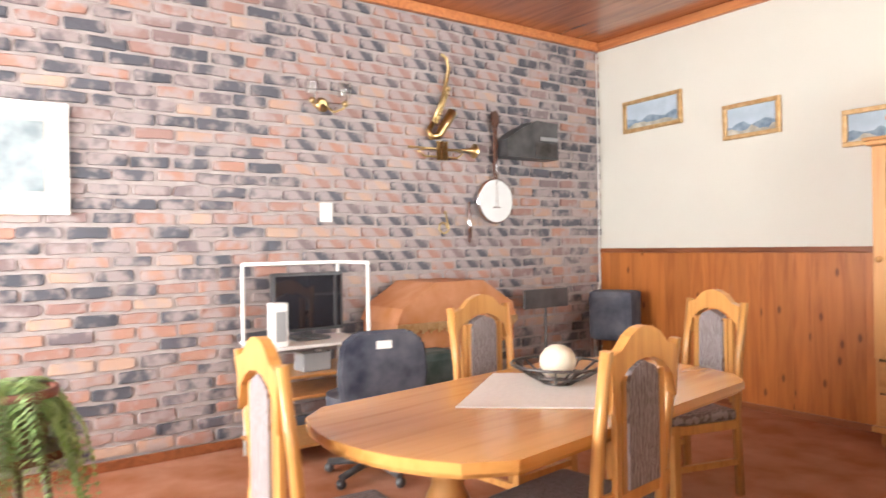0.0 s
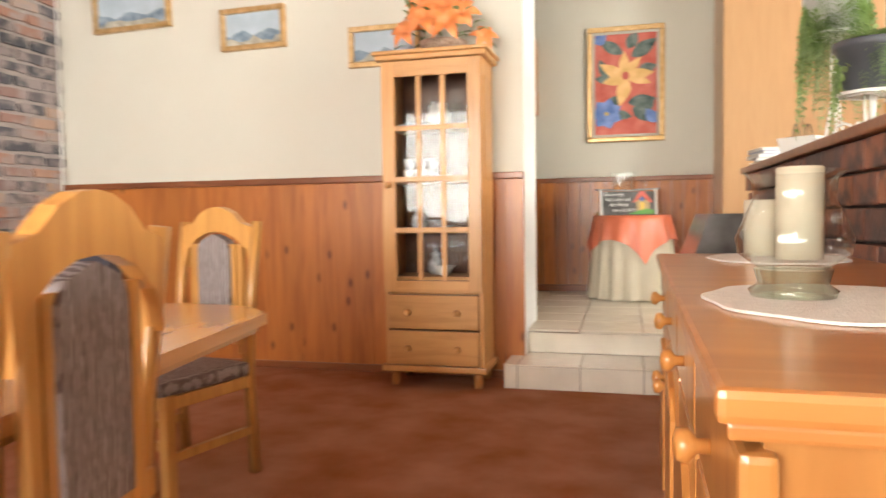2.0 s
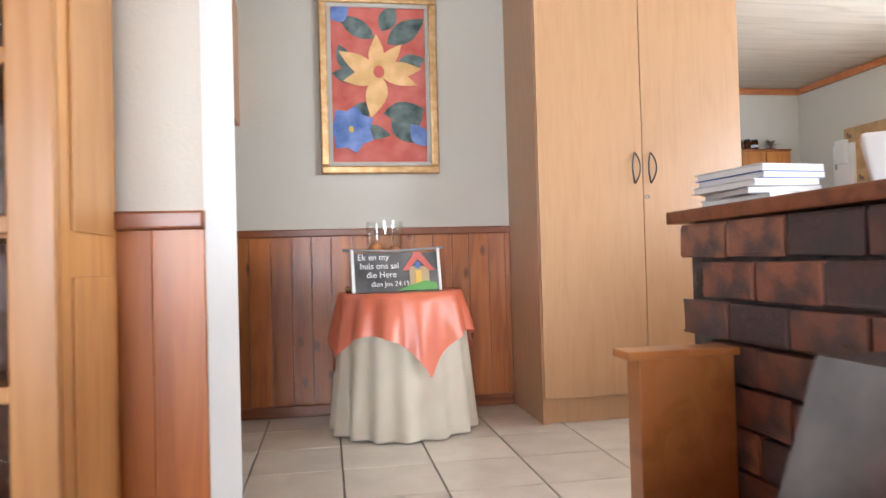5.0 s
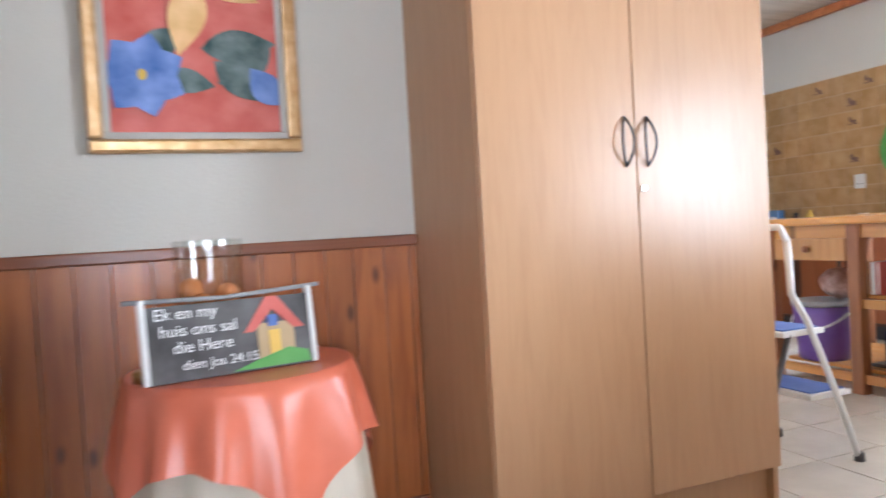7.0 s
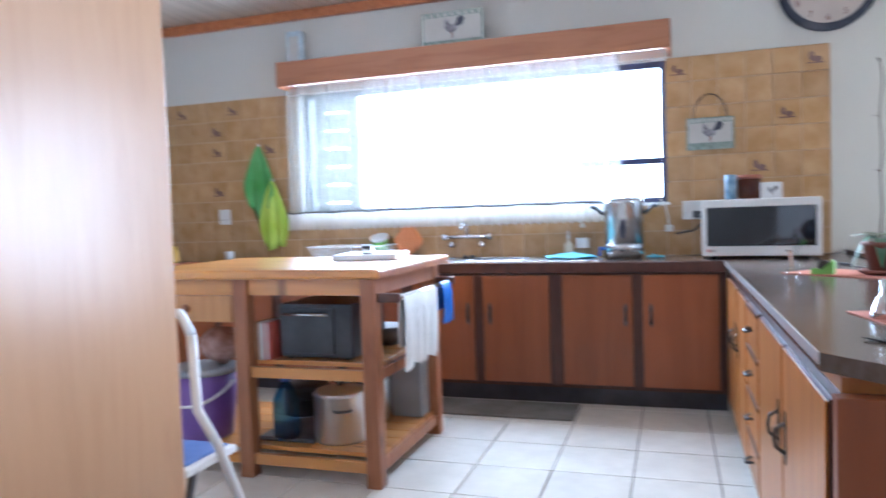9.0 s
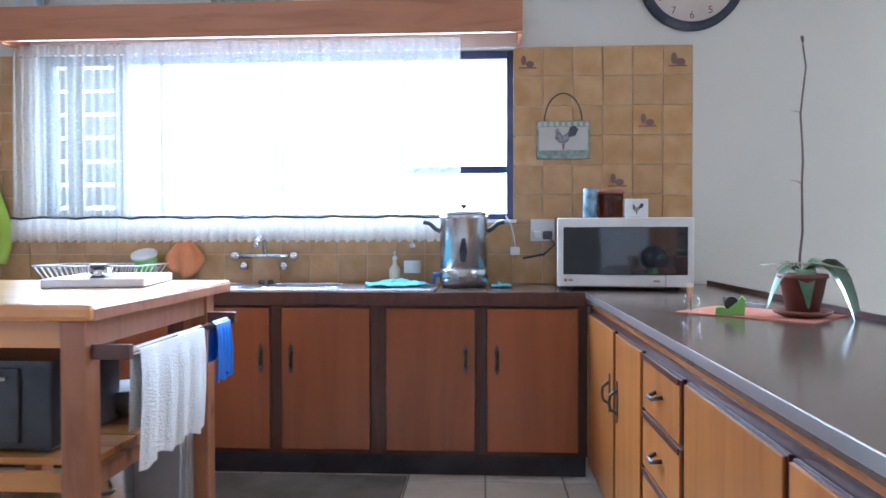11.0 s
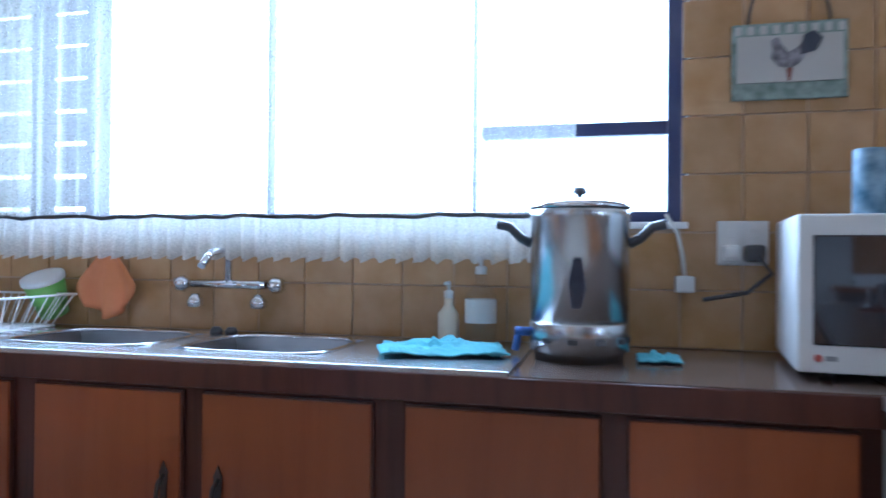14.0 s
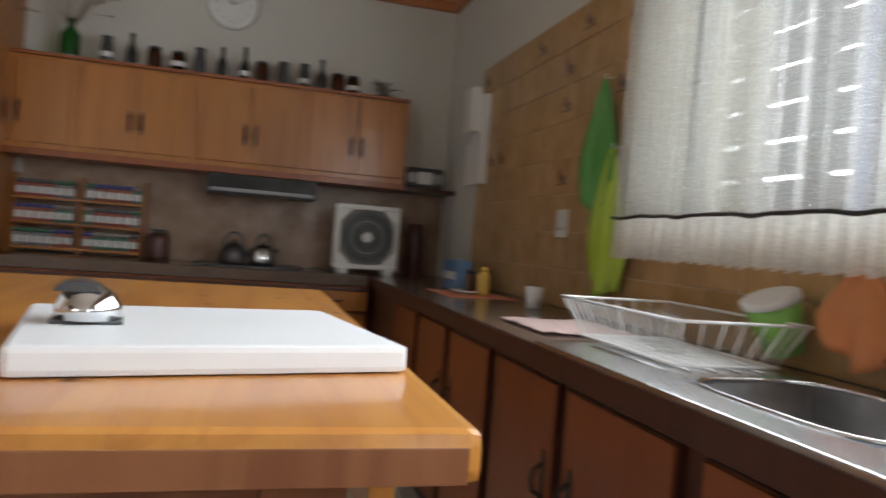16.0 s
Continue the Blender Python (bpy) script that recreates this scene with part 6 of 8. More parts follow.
def crumpled(name, label, cat, x, y, z, w, d, h, mat, seed, rz=0.0):
    bm = bmesh.new()
    bmesh.ops.create_grid(bm, x_segments=26, y_segments=18, size=0.5)
    for v in bm.verts:
        p = Vector((v.co.x * 4.5 + seed, v.co.y * 4.5, 0))
        n1, n2 = noise.noise(p), noise.noise(p * 3.1)
        e = max(abs(v.co.x), abs(v.co.y)) * 2
        v.co = Vector(((v.co.x + 0.05 * n2) * w, (v.co.y + 0.08 * n1) * d, max(0.003, h * (0.45 + 0.8 * n1 + 0.6 * n2) * (1.15 - e * 0.75))))
    r = bmesh.ops.extrude_face_region(bm, geom=bm.faces[:])
    for g in r["geom"]:
        if isinstance(g, bmesh.types.BMVert):
            g.co.z += 0.004
    bmesh.ops.recalc_face_normals(bm, faces=bm.faces)
    ob = mesh_object(name, bm, mat, True)
    ob.matrix_basis = pose(x, y, z, 0, 0, rz)
    return tagged(ob, label, cat)


crumpled("dishcloth", "crumpled turquoise dishcloth on the draining board", "cloth", 4.55, 5.30, 1.160, 0.20, 0.30, 0.038, M_TURQ, 2, 14)
crumpled("dishcloth", "folded pale blue cloth under the urn", "cloth", 4.62, 4.78, 1.152, 0.12, 0.10, 0.02, M_TURQ, 6)


def hung_cloth(name, label, y, x, ztop, zbot, w, mat, seed, axis="y", hook=True):
    """A cloth hung from a point, narrow at the hook and wide below, with folds."""
    t = thing(name, label, "cloth", 0, 0, 0)
    bm = bmesh.new()
    prev = None
    r = random.Random(seed)
    ph = r.uniform(0, 6)
    for i in range(11):
        q = i / 10
        row = []
        for j in range(13):
            s = (j / 12 - 0.5) * 2
            ww = w * (0.08 + 0.92 * min(1, q * 1.7) ** 0.8) * (1 - 0.35 * max(0, q - 0.75) * 4 * abs(s))
            row.append(bm.verts.new((x - 0.02 - 0.022 * math.sin(7 * s + ph) * q - 0.01 * abs(s), y + s * ww / 2, ztop + (zbot - ztop) * (q - 0.10 * abs(s) * q + 0.05 * math.sin(4 * s + ph) * q))))
        if prev:
            for j in range(12):
                f = bm.faces.new((prev[j], prev[j + 1], row[j + 1], row[j]))
                f.smooth = True
        prev = row
    g = bmesh.ops.extrude_face_region(bm, geom=bm.faces[:])
    for v in g["geom"]:
        if isinstance(v, bmesh.types.BMVert):
            v.co.x -= 0.006
    bmesh.ops.recalc_face_normals(bm, faces=bm.faces)
    part("cloth", bm, mat, t, smooth=True)
    if hook:
        part("hook", tube(bmesh.new(), [(x, y, ztop + 0.01), (x - 0.03, y, ztop), (x - 0.03, y, ztop + 0.02)], 0.004), M_WPLAST, t)
    return t


hung_cloth("tea_towel", "green tea towel hung from a hook on the tiles", 7.75, XE - 0.015, 2.05, 1.50, 0.26, M_GREEN, 1)
hung_cloth("oven_glove", "lime green oven glove hung beside the curtain", 7.63, XE - 0.03, 1.77, 1.23, 0.25, M_LIME, 2)
hung_cloth("dishcloth", "orange cloth hung from the tap pipe", 6.51, XE - 0.03, 1.41, 1.19, 0.22, M_ORANGE, 3, hook=False)

# dish rack
dk = thing("dish_rack", "white wire dish rack on the draining board", "dish rack", 4.62, 6.86, 1.160)
for z, a, b in ((0.0, 0.13, 0.22), (0.10, 0.17, 0.27)):
    part("rim", tube(bmesh.new(), [(-a, -b, z + 0.004), (a, -b, z + 0.004), (a, b, z + 0.004), (-a, b, z + 0.004), (-a, -b, z + 0.004)], 0.004, 6), M_WPLAST, dk)
bm = bmesh.new()
for k in range(18):
    y = -0.21 + 0.42 * k / 17
    tube(bm, [(-0.17, y * 1.25, 0.104), (-0.13, y, 0.004), (0.13, y, 0.004), (0.17, y * 1.25, 0.104)], 0.0022, 5)
for k in range(7):
    x = -0.12 + 0.04 * k
    tube(bm, [(x * 1.3, -0.27, 0.104), (x, -0.22, 0.004), (x, 0.22, 0.004), (x * 1.3, 0.27, 0.104)], 0.0022, 5)
tagged(part("wire_basket", bm, M_WPLAST, dk), kind="stuff")
gb = thing("green_beaker", "lime green plastic beaker tilted in the dish rack", "beaker", 4.84, 6.72, 1.172)
gb.matrix_basis = pose(4.84, 6.72, 1.192, 0, -24, 0)
part("cup", lathe(bmesh.new(), [(0.045, 0), (0.065, 0.13), (0.062, 0.13), (0.042, 0.004)], seg=22), M_LIMEP, gb)
part("lid", lathe(bmesh.new(), [(0.068, 0.125), (0.068, 0.14), (0.05, 0.142)], seg=22), M_WPLAST, gb, "white rim")
for k in range(3):
    g = thing("drinking_glass", "clear glass drying upside down in the rack", "glass", 4.58 + 0.03 * k, 6.80 + 0.085 * k, 1.168, group="glasses in the rack")
    part("glass", lathe(bmesh.new(), [(0.034, 0), (0.03, 0.09), (0.026, 0.09)], seg=16), M_GLASS, g)
crumpled("dishcloth", "pink and white dishcloth on the worktop", "cloth", 4.56, 7.32, 1.152, 0.30, 0.34, 0.018, plain("pink_cloth", (0.62, 0.45, 0.42), 0.9), 9)


def socket(y, z, w, h, label):
    s = thing("wall_socket", label, "socket", XE - 0.0125, y, z, -90)
    part("plate", one(-w / 2, w / 2, -0.012, 0, -h / 2, h / 2, 0.004), M_WPLAST, s)
    for k in (-1, 1):
        part("rocker", one(k * w * 0.22 - 0.008, k * w * 0.22 + 0.008, -0.017, -0.011, h * 0.12, h * 0.32, 0.002), M_WPLAST, s)
        part("pin_hole", slab(bmesh.new(), oval(0.006, 0.006, 10, k * w * 0.2, -h * 0.18), -0.0135, -0.0115, "y"), M_BLACK, s)
    return s


socket(8.10, 1.505, 0.10, 0.12, "white plastic wall socket on the tiles")
s2 = socket(4.551, 1.441, 0.13, 0.12, "white double socket with plugs above the worktop")
part("black_plug", one(0.0, 0.05, -0.06, -0.013, -0.05, -0.005, 0.01), M_BLACK, s2, "black plug")
part("white_plug", one(-0.055, -0.01, -0.055, -0.013, -0.05, -0.005, 0.012), M_WPLAST, s2, "white plug")
part("cord", tube(bmesh.new(), [(0.03, -0.055, -0.03), (0.06, -0.07, -0.08), (0.0, -0.08, -0.13), (-0.11, -0.09, -0.15)], 0.006), M_BLACK, s2, "black mains cord")

# microwave and tins
mw = thing("microwave", "white microwave oven with dark mirrored door", "microwave", 4.60, 4.185, 1.1505, -96)
for x in (-0.25, 0.25):
    for y in (-0.14, 0.14):
        part("foot", lathe(bmesh.new(), [(0.015, 0), (0.012, 0.016)], x, y, 10), M_BLACK, mw)
part("case", one(-0.315, 0.315, -0.18, 0.20, 0.016, 0.345, 0.008), M_WPLAST, mw)
dm = part("door", one(-0.313, 0.313, -0.20, -0.181, 0.018, 0.343, 0.005), M_WPLAST, mw)
part("door_window", one(-0.285, 0.285, -0.204, -0.1995, 0.075, 0.300, 0.003), M_DARKGLASS, dm, "dark reflective glass")
part("panel_line", one(0.185, 0.188, -0.2035, -0.2, 0.02, 0.075), M_GREY, dm)
part("maker_mark", slab(bmesh.new(), oval(0.008, 0.008, 14, -0.275, 0.048), -0.202, -0.2, "y"), M_RED, dm)
part("maker_mark", one(-0.262, -0.24, -0.202, -0.2, 0.043, 0.053), M_GREY, dm)
part("button", one(0.13, 0.16, -0.202, -0.2, 0.04, 0.05), M_GREY, dm)
MT = 1.1505 + 0.345
t1 = bottle("tall_tin", "tall blue patterned tin on the microwave", 4.56, 4.345, MT, [(0.034, 0), (0.034, 0.142), (0.032, 0.147)], plain("blue_tin", (0.10, 0.24, 0.36), 0.4, vary=0.5, scale=25), None, "tin")
t2 = bottle("storage_jar", "glass storage jar with copper lid on the microwave", 4.60, 4.24, MT, [(0.062, 0), (0.066, 0.02), (0.066, 0.11), (0.06, 0.12)], M_AMBER, (0.07, 0.022, plain("copper", (0.35, 0.13, 0.08), 0.35, 0.8)), "jar")
t3 = thing("recipe_box", "small white box with a painted cockerel on the microwave", "box", 4.53, 4.13, MT, -93)
part("box", one(-0.055, 0.055, -0.04, 0.04, 0, 0.092, 0.004), M_WPLAST, t3)


def cockerel(parent, cx, cz, s, y):
    """A plain painted bird shape."""
    pts = [(-0.55, -0.05), (-0.3, -0.35), (0.05, -0.4), (0.3, -0.25), (0.5, 0.05), (0.7, 0.5), (0.45, 0.55), (0.25, 0.25), (-0.05, 0.1), (-0.25, 0.4), (-0.35, 0.6), (-0.55, 0.5), (-0.5, 0.2)]
    part("painted_bird", slab(bmesh.new(), [(cx + a * s, cz + b * s) for a, b in pts], y - 0.001, y, "y"), plain("bird_grey", (0.16, 0.14, 0.16), 0.7, vary=0.5, scale=40), parent, "painted grey cockerel")
    part("bird_tail", slab(bmesh.new(), [(cx + a * s, cz + b * s) for a, b in ((0.3, 0.0), (0.75, 0.1), (0.95, 0.5), (0.7, 0.75), (0.4, 0.6))], y - 0.0022, y - 0.0012, "y"), M_NAVY, parent, "dark blue painted tail")
    part("bird_legs", slab(bmesh.new(), [(cx + a * s, cz + b * s) for a, b in ((-0.1, -0.4), (0.1, -0.4), (0.03, -0.8), (-0.05, -0.8))], y - 0.001, y, "y"), M_TERRA, parent)


cockerel(t3, 0.0, 0.045, 0.035, -0.041)


def plaque(label, y, z, w, h, group, x=XE - 0.013):
    p = thing("cockerel_plaque", label, "plaque", x, y, z, -90, group)
    part("board", one(-w / 2, w / 2, -0.014, 0, -h / 2, h / 2, 0.004), plain("plaque_green", (0.22, 0.29, 0.24), 0.7, vary=0.3, scale=30), p, "green chequered border")
    part("panel", one(-w / 2 + 0.012, w / 2 - 0.012, -0.017, -0.0135, -h / 2 + 0.045, h / 2 - 0.035, 0.001), M_MOUNT, p, "cream painted panel")
    bm = bmesh.new()
    for k in range(9):
        x0 = -w / 2 + w * (k + 0.25) / 9
        box(bm, x0, x0 + w / 18, -0.0155, -0.0135, h / 2 - 0.03, h / 2 - 0.008)
    part("check_row", bm, M_MOUNT, p)
    cockerel(p, 0.0, 0.012, 0.082 * h / 0.2, -0.0185)
    return p


p1 = plaque("square wooden plaque with a painted cockerel on the tiles", 4.44, 1.927, 0.285, 0.205, "cockerel plaques")
part("wire_loop", tube(bmesh.new(), [(0.1 * math.cos(a), -0.007, 0.1 + 0.15 * math.sin(a)) for a in (math.pi * i / 16 for i in range(17))], 0.0035), M_IRON, p1)
p2 = plaque("wooden plaque with painted cockerel standing on the pelmet", 6.10, 2.745, 0.44, 0.24, "cockerel plaques", 4.76)
p3 = thing("candle_box", "small tall pale blue box standing on the pelmet", "box", 4.76, 7.33, 2.621, -90)
part("box", one(-0.06, 0.06, -0.03, 0.03, 0, 0.24, 0.004), plain("pale_blue_card", (0.5, 0.6, 0.66), 0.6, vary=0.3, scale=20), p3)
part("window", one(-0.04, 0.04, -0.032, -0.03, 0.03, 0.2), M_MOUNT, p3)


def wall_clock(label, x, y, z, rz, r, rim, face, ink):
    c = thing("wall_clock", label, "clock", x, y, z, rz)
    bm = lathe(bmesh.new(), [(r, 0), (r, 0.03), (r - 0.02, 0.045), (r - 0.045, 0.03)], seg=48, cap=False)
    bmesh.ops.transform(bm, matrix=pose(0, 0, 0, 90), verts=bm.verts)
    part("rim", bm, rim, c)
    part("face", slab(bmesh.new(), oval(r - 0.04, r - 0.04, 48), -0.025, -0.015, "y"), face, c)
    for k in range(1, 13):
        a = math.pi / 2 - k * math.pi / 6
        s = r * 0.2
        lettering(str(k), s, ink, c, pose((r * 0.70) * math.cos(a) - s * (0.27 if k < 10 else 0.5), -0.026, (r * 0.70) * math.sin(a) - s * 0.34, 90), "numeral")
    for a, L, w in ((2.3, 0.45, 0.012), (0.5, 0.62, 0.008)):
        part("clock_hand", slab(bmesh.new(), [(0, -w), (r * L * math.cos(a), r * L * math.sin(a)), (w, w)], -0.029, -0.027, "y"), ink, c)
    return c


wall_clock("large round clock with dark blue rim and brown numerals", XE - 0.002, 3.761, 2.775, -90, 0.275, M_NAVY, plain("clock_face", (0.58, 0.50, 0.44), 0.6), M_TERRA)
wall_clock("round pale clock on the far kitchen wall", 3.40, YN - 0.002, 2.80, 0, 0.16, M_WPLAST, M_PAPER, M_GREY)

# peninsula top
for x, y, rz in ((3.42, 3.96, 46), (2.03, 4.04, 10)):
    ob = mesh_object("place_mat", one(-0.22, 0.22, -0.15, 0.15, 0, 0.003), M_TANGERINE)
    ob.matrix_basis = pose(x, y, 1.1503, 0, 0, rz)
    tagged(ob, "peach cloth place mat on the peninsula", "place mat", "place mats")
td = thing("tape_dispenser", "lime green tape dispenser with black roll", "dispenser", 3.37, 4.07, 1.154, -110)
td.scale = (0.55, 0.6, 0.62)
part("body", slab(bmesh.new(), [(-0.09, 0), (0.07, 0), (0.075, 0.08), (0.055, 0.1), (0.03, 0.07), (-0.02, 0.03), (-0.05, 0.04), (-0.085, 0.035)], -0.03, 0.03, "y"), M_LIMEP, td)
bm = lathe(bmesh.new(), [(0.04, -0.02), (0.04, 0.02)], seg=20)
bmesh.ops.transform(bm, matrix=pose(0.0, 0, 0.055, 90), verts=bm.verts)
part("tape_roll", bm, M_BLACK, td)
jt = bottle("toothpick_jar", "small glass jar with toothpicks", 3.40, 4.19, 1.154, [(0.026, 0), (0.028, 0.01), (0.028, 0.045), (0.02, 0.055), (0.022, 0.06)], M_GLASS, None, "jar")
for k in range(4):
    part("toothpick", tube(bmesh.new(), [(0, 0, 0.006), (0.006 * k - 0.01, 0.004 * k, 0.10)], 0.0016, 5), M_CAB, jt)
kn = thing("knife", "table knife lying on the peninsula", "knife", 3.85, 3.86, 1.1505, 15)
part("blade", slab(bmesh.new(), [(-0.14, -0.008), (0.02, -0.01), (0.02, 0.01), (-0.12, 0.01)], 0, 0.003), M_STEEL, kn)
part("handle", one(0.02, 0.12, -0.009, 0.009, 0, 0.01, 0.003), M_BLACK, kn)
oz = thing("potted_orchid", "orchid with one bare stem in a brown plastic pot", "plant", 3.33, 3.865, 1.154)
part("saucer", lathe(bmesh.new(), [(0.06, 0), (0.085, 0.012), (0.088, 0.022), (0.07, 0.012)], seg=24), M_TERRA, oz)
part("pot", lathe(bmesh.new(), [(0.048, 0.014), (0.068, 0.12), (0.074, 0.122), (0.074, 0.135), (0.064, 0.135), (0.06, 0.12)], seg=24), M_TERRA, oz)
ro = random.Random(2)
part("stem", tube(bmesh.new(), [(0.01 + 0.012 * math.sin(k * 1.3), 0.006 * math.cos(k * 1.7), 0.12 + 0.074 * k) for k in range(11)], 0.0045, 6, 0.6), plain("dry_stem", (0.12, 0.08, 0.06), 0.7), oz)
bm = bmesh.new()
for k in (4, 7, 10):
    petal(bm, (0.01, 0, 0.12 + 0.074 * k), (ro.uniform(-1, 1), 0.5, 0.6), (0, 0, 1), 0.05, 0.005, 0.2)
part("bracts", bm, MATS["dry_stem"], oz)
bm = bmesh.new()
for a, L, w in ((-1.35, 0.24, 0.042), (-2.2, 0.16, 0.036), (2.9, 0.10, 0.03), (1.6, 0.12, 0.03)):
    petal(bm, (0, 0, 0.13), (math.cos(a), math.sin(a), 0.1), (0, 0, 1), L * 0.95, w, 1.25, 8)
part("leaf", bm, plain("orchid_leaf", (0.05, 0.16, 0.06), 0.3, vary=0.3), oz, "glossy dark green leaves")
bm = bmesh.new()
for k in range(9):
    tube(bm, [(0, 0, 0.13), (ro.uniform(-.05, .05), ro.uniform(-.05, .05), 0.17), (ro.uniform(-.1, .1), ro.uniform(-.1, .1), ro.uniform(0.12, 0.19))], 0.003, 5)
part("air_root", bm, plain("air_root_green", (0.35, 0.36, 0.24), 0.7), oz)
kt = bottle("ceramic_jar", "round glossy black jar on the peninsula", 2.19, 4.02, 1.154, [(0.05, 0), (0.09, 0.04), (0.10, 0.09), (0.085, 0.14), (0.05, 0.165), (0.055, 0.175)], plain("black_glaze", (0.012, 0.014, 0.02), 0.08), None, "jar")
part("white_mark", slab(bmesh.new(), oval(0.02, 0.03, 16, -0.0, 0.09), -0.004, 0.004, "x"), M_WPLAST, kt)
kt.children[-1].location.x = -0.101
mg = bottle("enamel_tin", "white speckled enamel tin with rim", 2.0, 4.07, 1.154, [(0.05, 0), (0.055, 0.004), (0.055, 0.12), (0.058, 0.125), (0.052, 0.12)], plain("speckled_enamel", (0.6, 0.56, 0.5), 0.4, vary=0.4, scale=70), None, "tin")
bl = bottle("hand_bell", "small silver hand bell", 2.09, 4.17, 1.154, [(0.032, 0), (0.026, 0.02), (0.016, 0.05), (0.006, 0.06), (0.008, 0.09), (0.004, 0.1)], M_CHROME, None, "bell")
bs = bottle("spray_bottle", "small clear plastic pump bottle", 2.55, 3.86, 1.1505, [(0.025, 0), (0.026, 0.06), (0.012, 0.09), (0.012, 0.1)], M_GLASS, (0.012, 0.02, M_WPLAST))

tv_ = thing("trivet", "flat black trivet lying on the peninsula end", "trivet", 1.76, 4.22, 1.1505, 35)
part("plate", one(-0.055, 0.055, -0.045, 0.045, 0.003, 0.006, 0.001), plain("black_glass", (0.02, 0.02, 0.022), 0.08), tv_)
for x in (-0.04, 0.04):
    for y in (-0.033, 0.033):
        part("foot", lathe(bmesh.new(), [(0.008, 0), (0.006, 0.003)], x, y, 8), M_IRON, tv_)

# kitchen island
IX0, IX1, IY0, IY1, IZ = 2.79, 3.795, 5.875, 7.22, 1.237
isl = thing("kitchen_island", "knotty pine kitchen island with shelves and drawers", "island", 0, 0, 0)
part("top_board", one(IX0, IX1, IY0, IY1, IZ - 0.045, IZ, 0.013), M_ISL_T, isl)
# Stained end grain; its dark colour also holds the shade of this end.
part("end_grain", one(IX0 + 0.014, IX1 - 0.014, IY0 - 0.002, IY0 + 0.002, IZ - 0.043, IZ - 0.013, 0.001), M_ISL_Z, isl, "dark stained end grain, its shade painted in")
part("apron", one(IX0 + 0.05, IX0 + 0.075, IY0 + 0.1, IY1 - 0.1, IZ - 0.12, IZ - 0.046), M_ISL, isl)
part("apron", one(IX1 - 0.075, IX1 - 0.05, IY0 + 0.1, IY1 - 0.1, IZ - 0.12, IZ - 0.046), M_ISL, isl)
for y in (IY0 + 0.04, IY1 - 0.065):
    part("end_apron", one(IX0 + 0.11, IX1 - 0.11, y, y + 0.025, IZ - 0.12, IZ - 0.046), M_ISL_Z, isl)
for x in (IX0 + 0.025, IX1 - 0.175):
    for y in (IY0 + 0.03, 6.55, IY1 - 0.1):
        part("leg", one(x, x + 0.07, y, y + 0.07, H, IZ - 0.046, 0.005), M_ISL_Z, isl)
for z in (H + 0.11, H + 0.52):
    for k in range(6):
        a = IX0 + 0.11 + (IX1 - IX0 - 0.29) * k / 6
        y1 = IY1 - 0.11 if z < 0.6 else 6.6
        part("shelf_slat", one(a, a + (IX1 - IX0 - 0.29) / 6 - 0.004, IY0 + 0.06, y1, z, z + 0.02, 0.003), M_ISL, isl)
    part("shelf_rail", one(IX0 + 0.045, IX0 + 0.07, IY0 + 0.1, 6.55, z - 0.05, z - 0.001), M_ISL, isl)
    part("shelf_rail", one(IX1 - 0.165, IX1 - 0.14, IY0 + 0.1, 6.55, z - 0.05, z - 0.001), M_ISL, isl)
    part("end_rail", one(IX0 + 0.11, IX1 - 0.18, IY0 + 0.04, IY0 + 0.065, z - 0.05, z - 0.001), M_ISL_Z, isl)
part("low_rail", one(IX0 + 0.045, IX0 + 0.07, 6.62, IY1 - 0.1, H + 0.06, H + 0.11), M_ISL, isl)
dr = part("drawer", one(IX0 + 0.028, IX0 + 0.05, 6.63, IY1 - 0.11, IZ - 0.245, IZ - 0.12, 0.004), M_CAB, isl)
bm = lathe(bmesh.new(), [(0.01, 0), (0.022, 0.018), (0.018, 0.03), (0.004, 0.033)], 0, 0, 12)
bmesh.ops.transform(bm, matrix=pose(IX0 + 0.028, 6.87, IZ - 0.18, 0, -90), verts=bm.verts)
part("knob", bm, M_ISL_Z, dr)
rail = part("towel_rail", tube(bmesh.new(), [(IX0 + 0.05, IY0 - 0.06, IZ - 0.135), (IX1 - 0.15, IY0 - 0.06, IZ - 0.135)], 0.011), M_CHROME, isl, "chrome towel rail")
for x in (IX0 + 0.06, IX1 - 0.16):
    part("rail_bracket", one(x - 0.012, x + 0.012, IY0 - 0.075, IY0 + 0.03, IZ - 0.15, IZ - 0.11, 0.003), M_DARKWOOD, isl)


def over_rail(name, label, x0, x1, y, z, drop, mat, seed):
    t = thing(name, label, "towel", 0, 0, 0)
    bm = bmesh.new()
    prev = None
    n = 30
    for i in range(n + 1):
        x = x0 + (x1 - x0) * i / n
        w = 0.008 * math.sin(i * 0.9 + seed) + 0.005 * math.sin(i * 2.1)
        col = [bm.verts.new((x, y + 0.018 + w * 0.5, z - drop * 0.7)), bm.verts.new((x, y + 0.014, z)), bm.verts.new((x, y, z + 0.014)), bm.verts.new((x, y - 0.014, z))]
        col += [bm.verts.new((x + 0.01 * math.sin(k), y - 0.016 + w * k / 4, z - drop * k / 4 + 0.012 * math.sin(i * 0.5 + k))) for k in range(1, 5)]
        if prev:
            for a in range(len(col) - 1):
                f = bm.faces.new((prev[a], prev[a + 1], col[a + 1], col[a]))
                f.smooth = True
        prev = col
    part("towel", bm, mat, t)
    return t


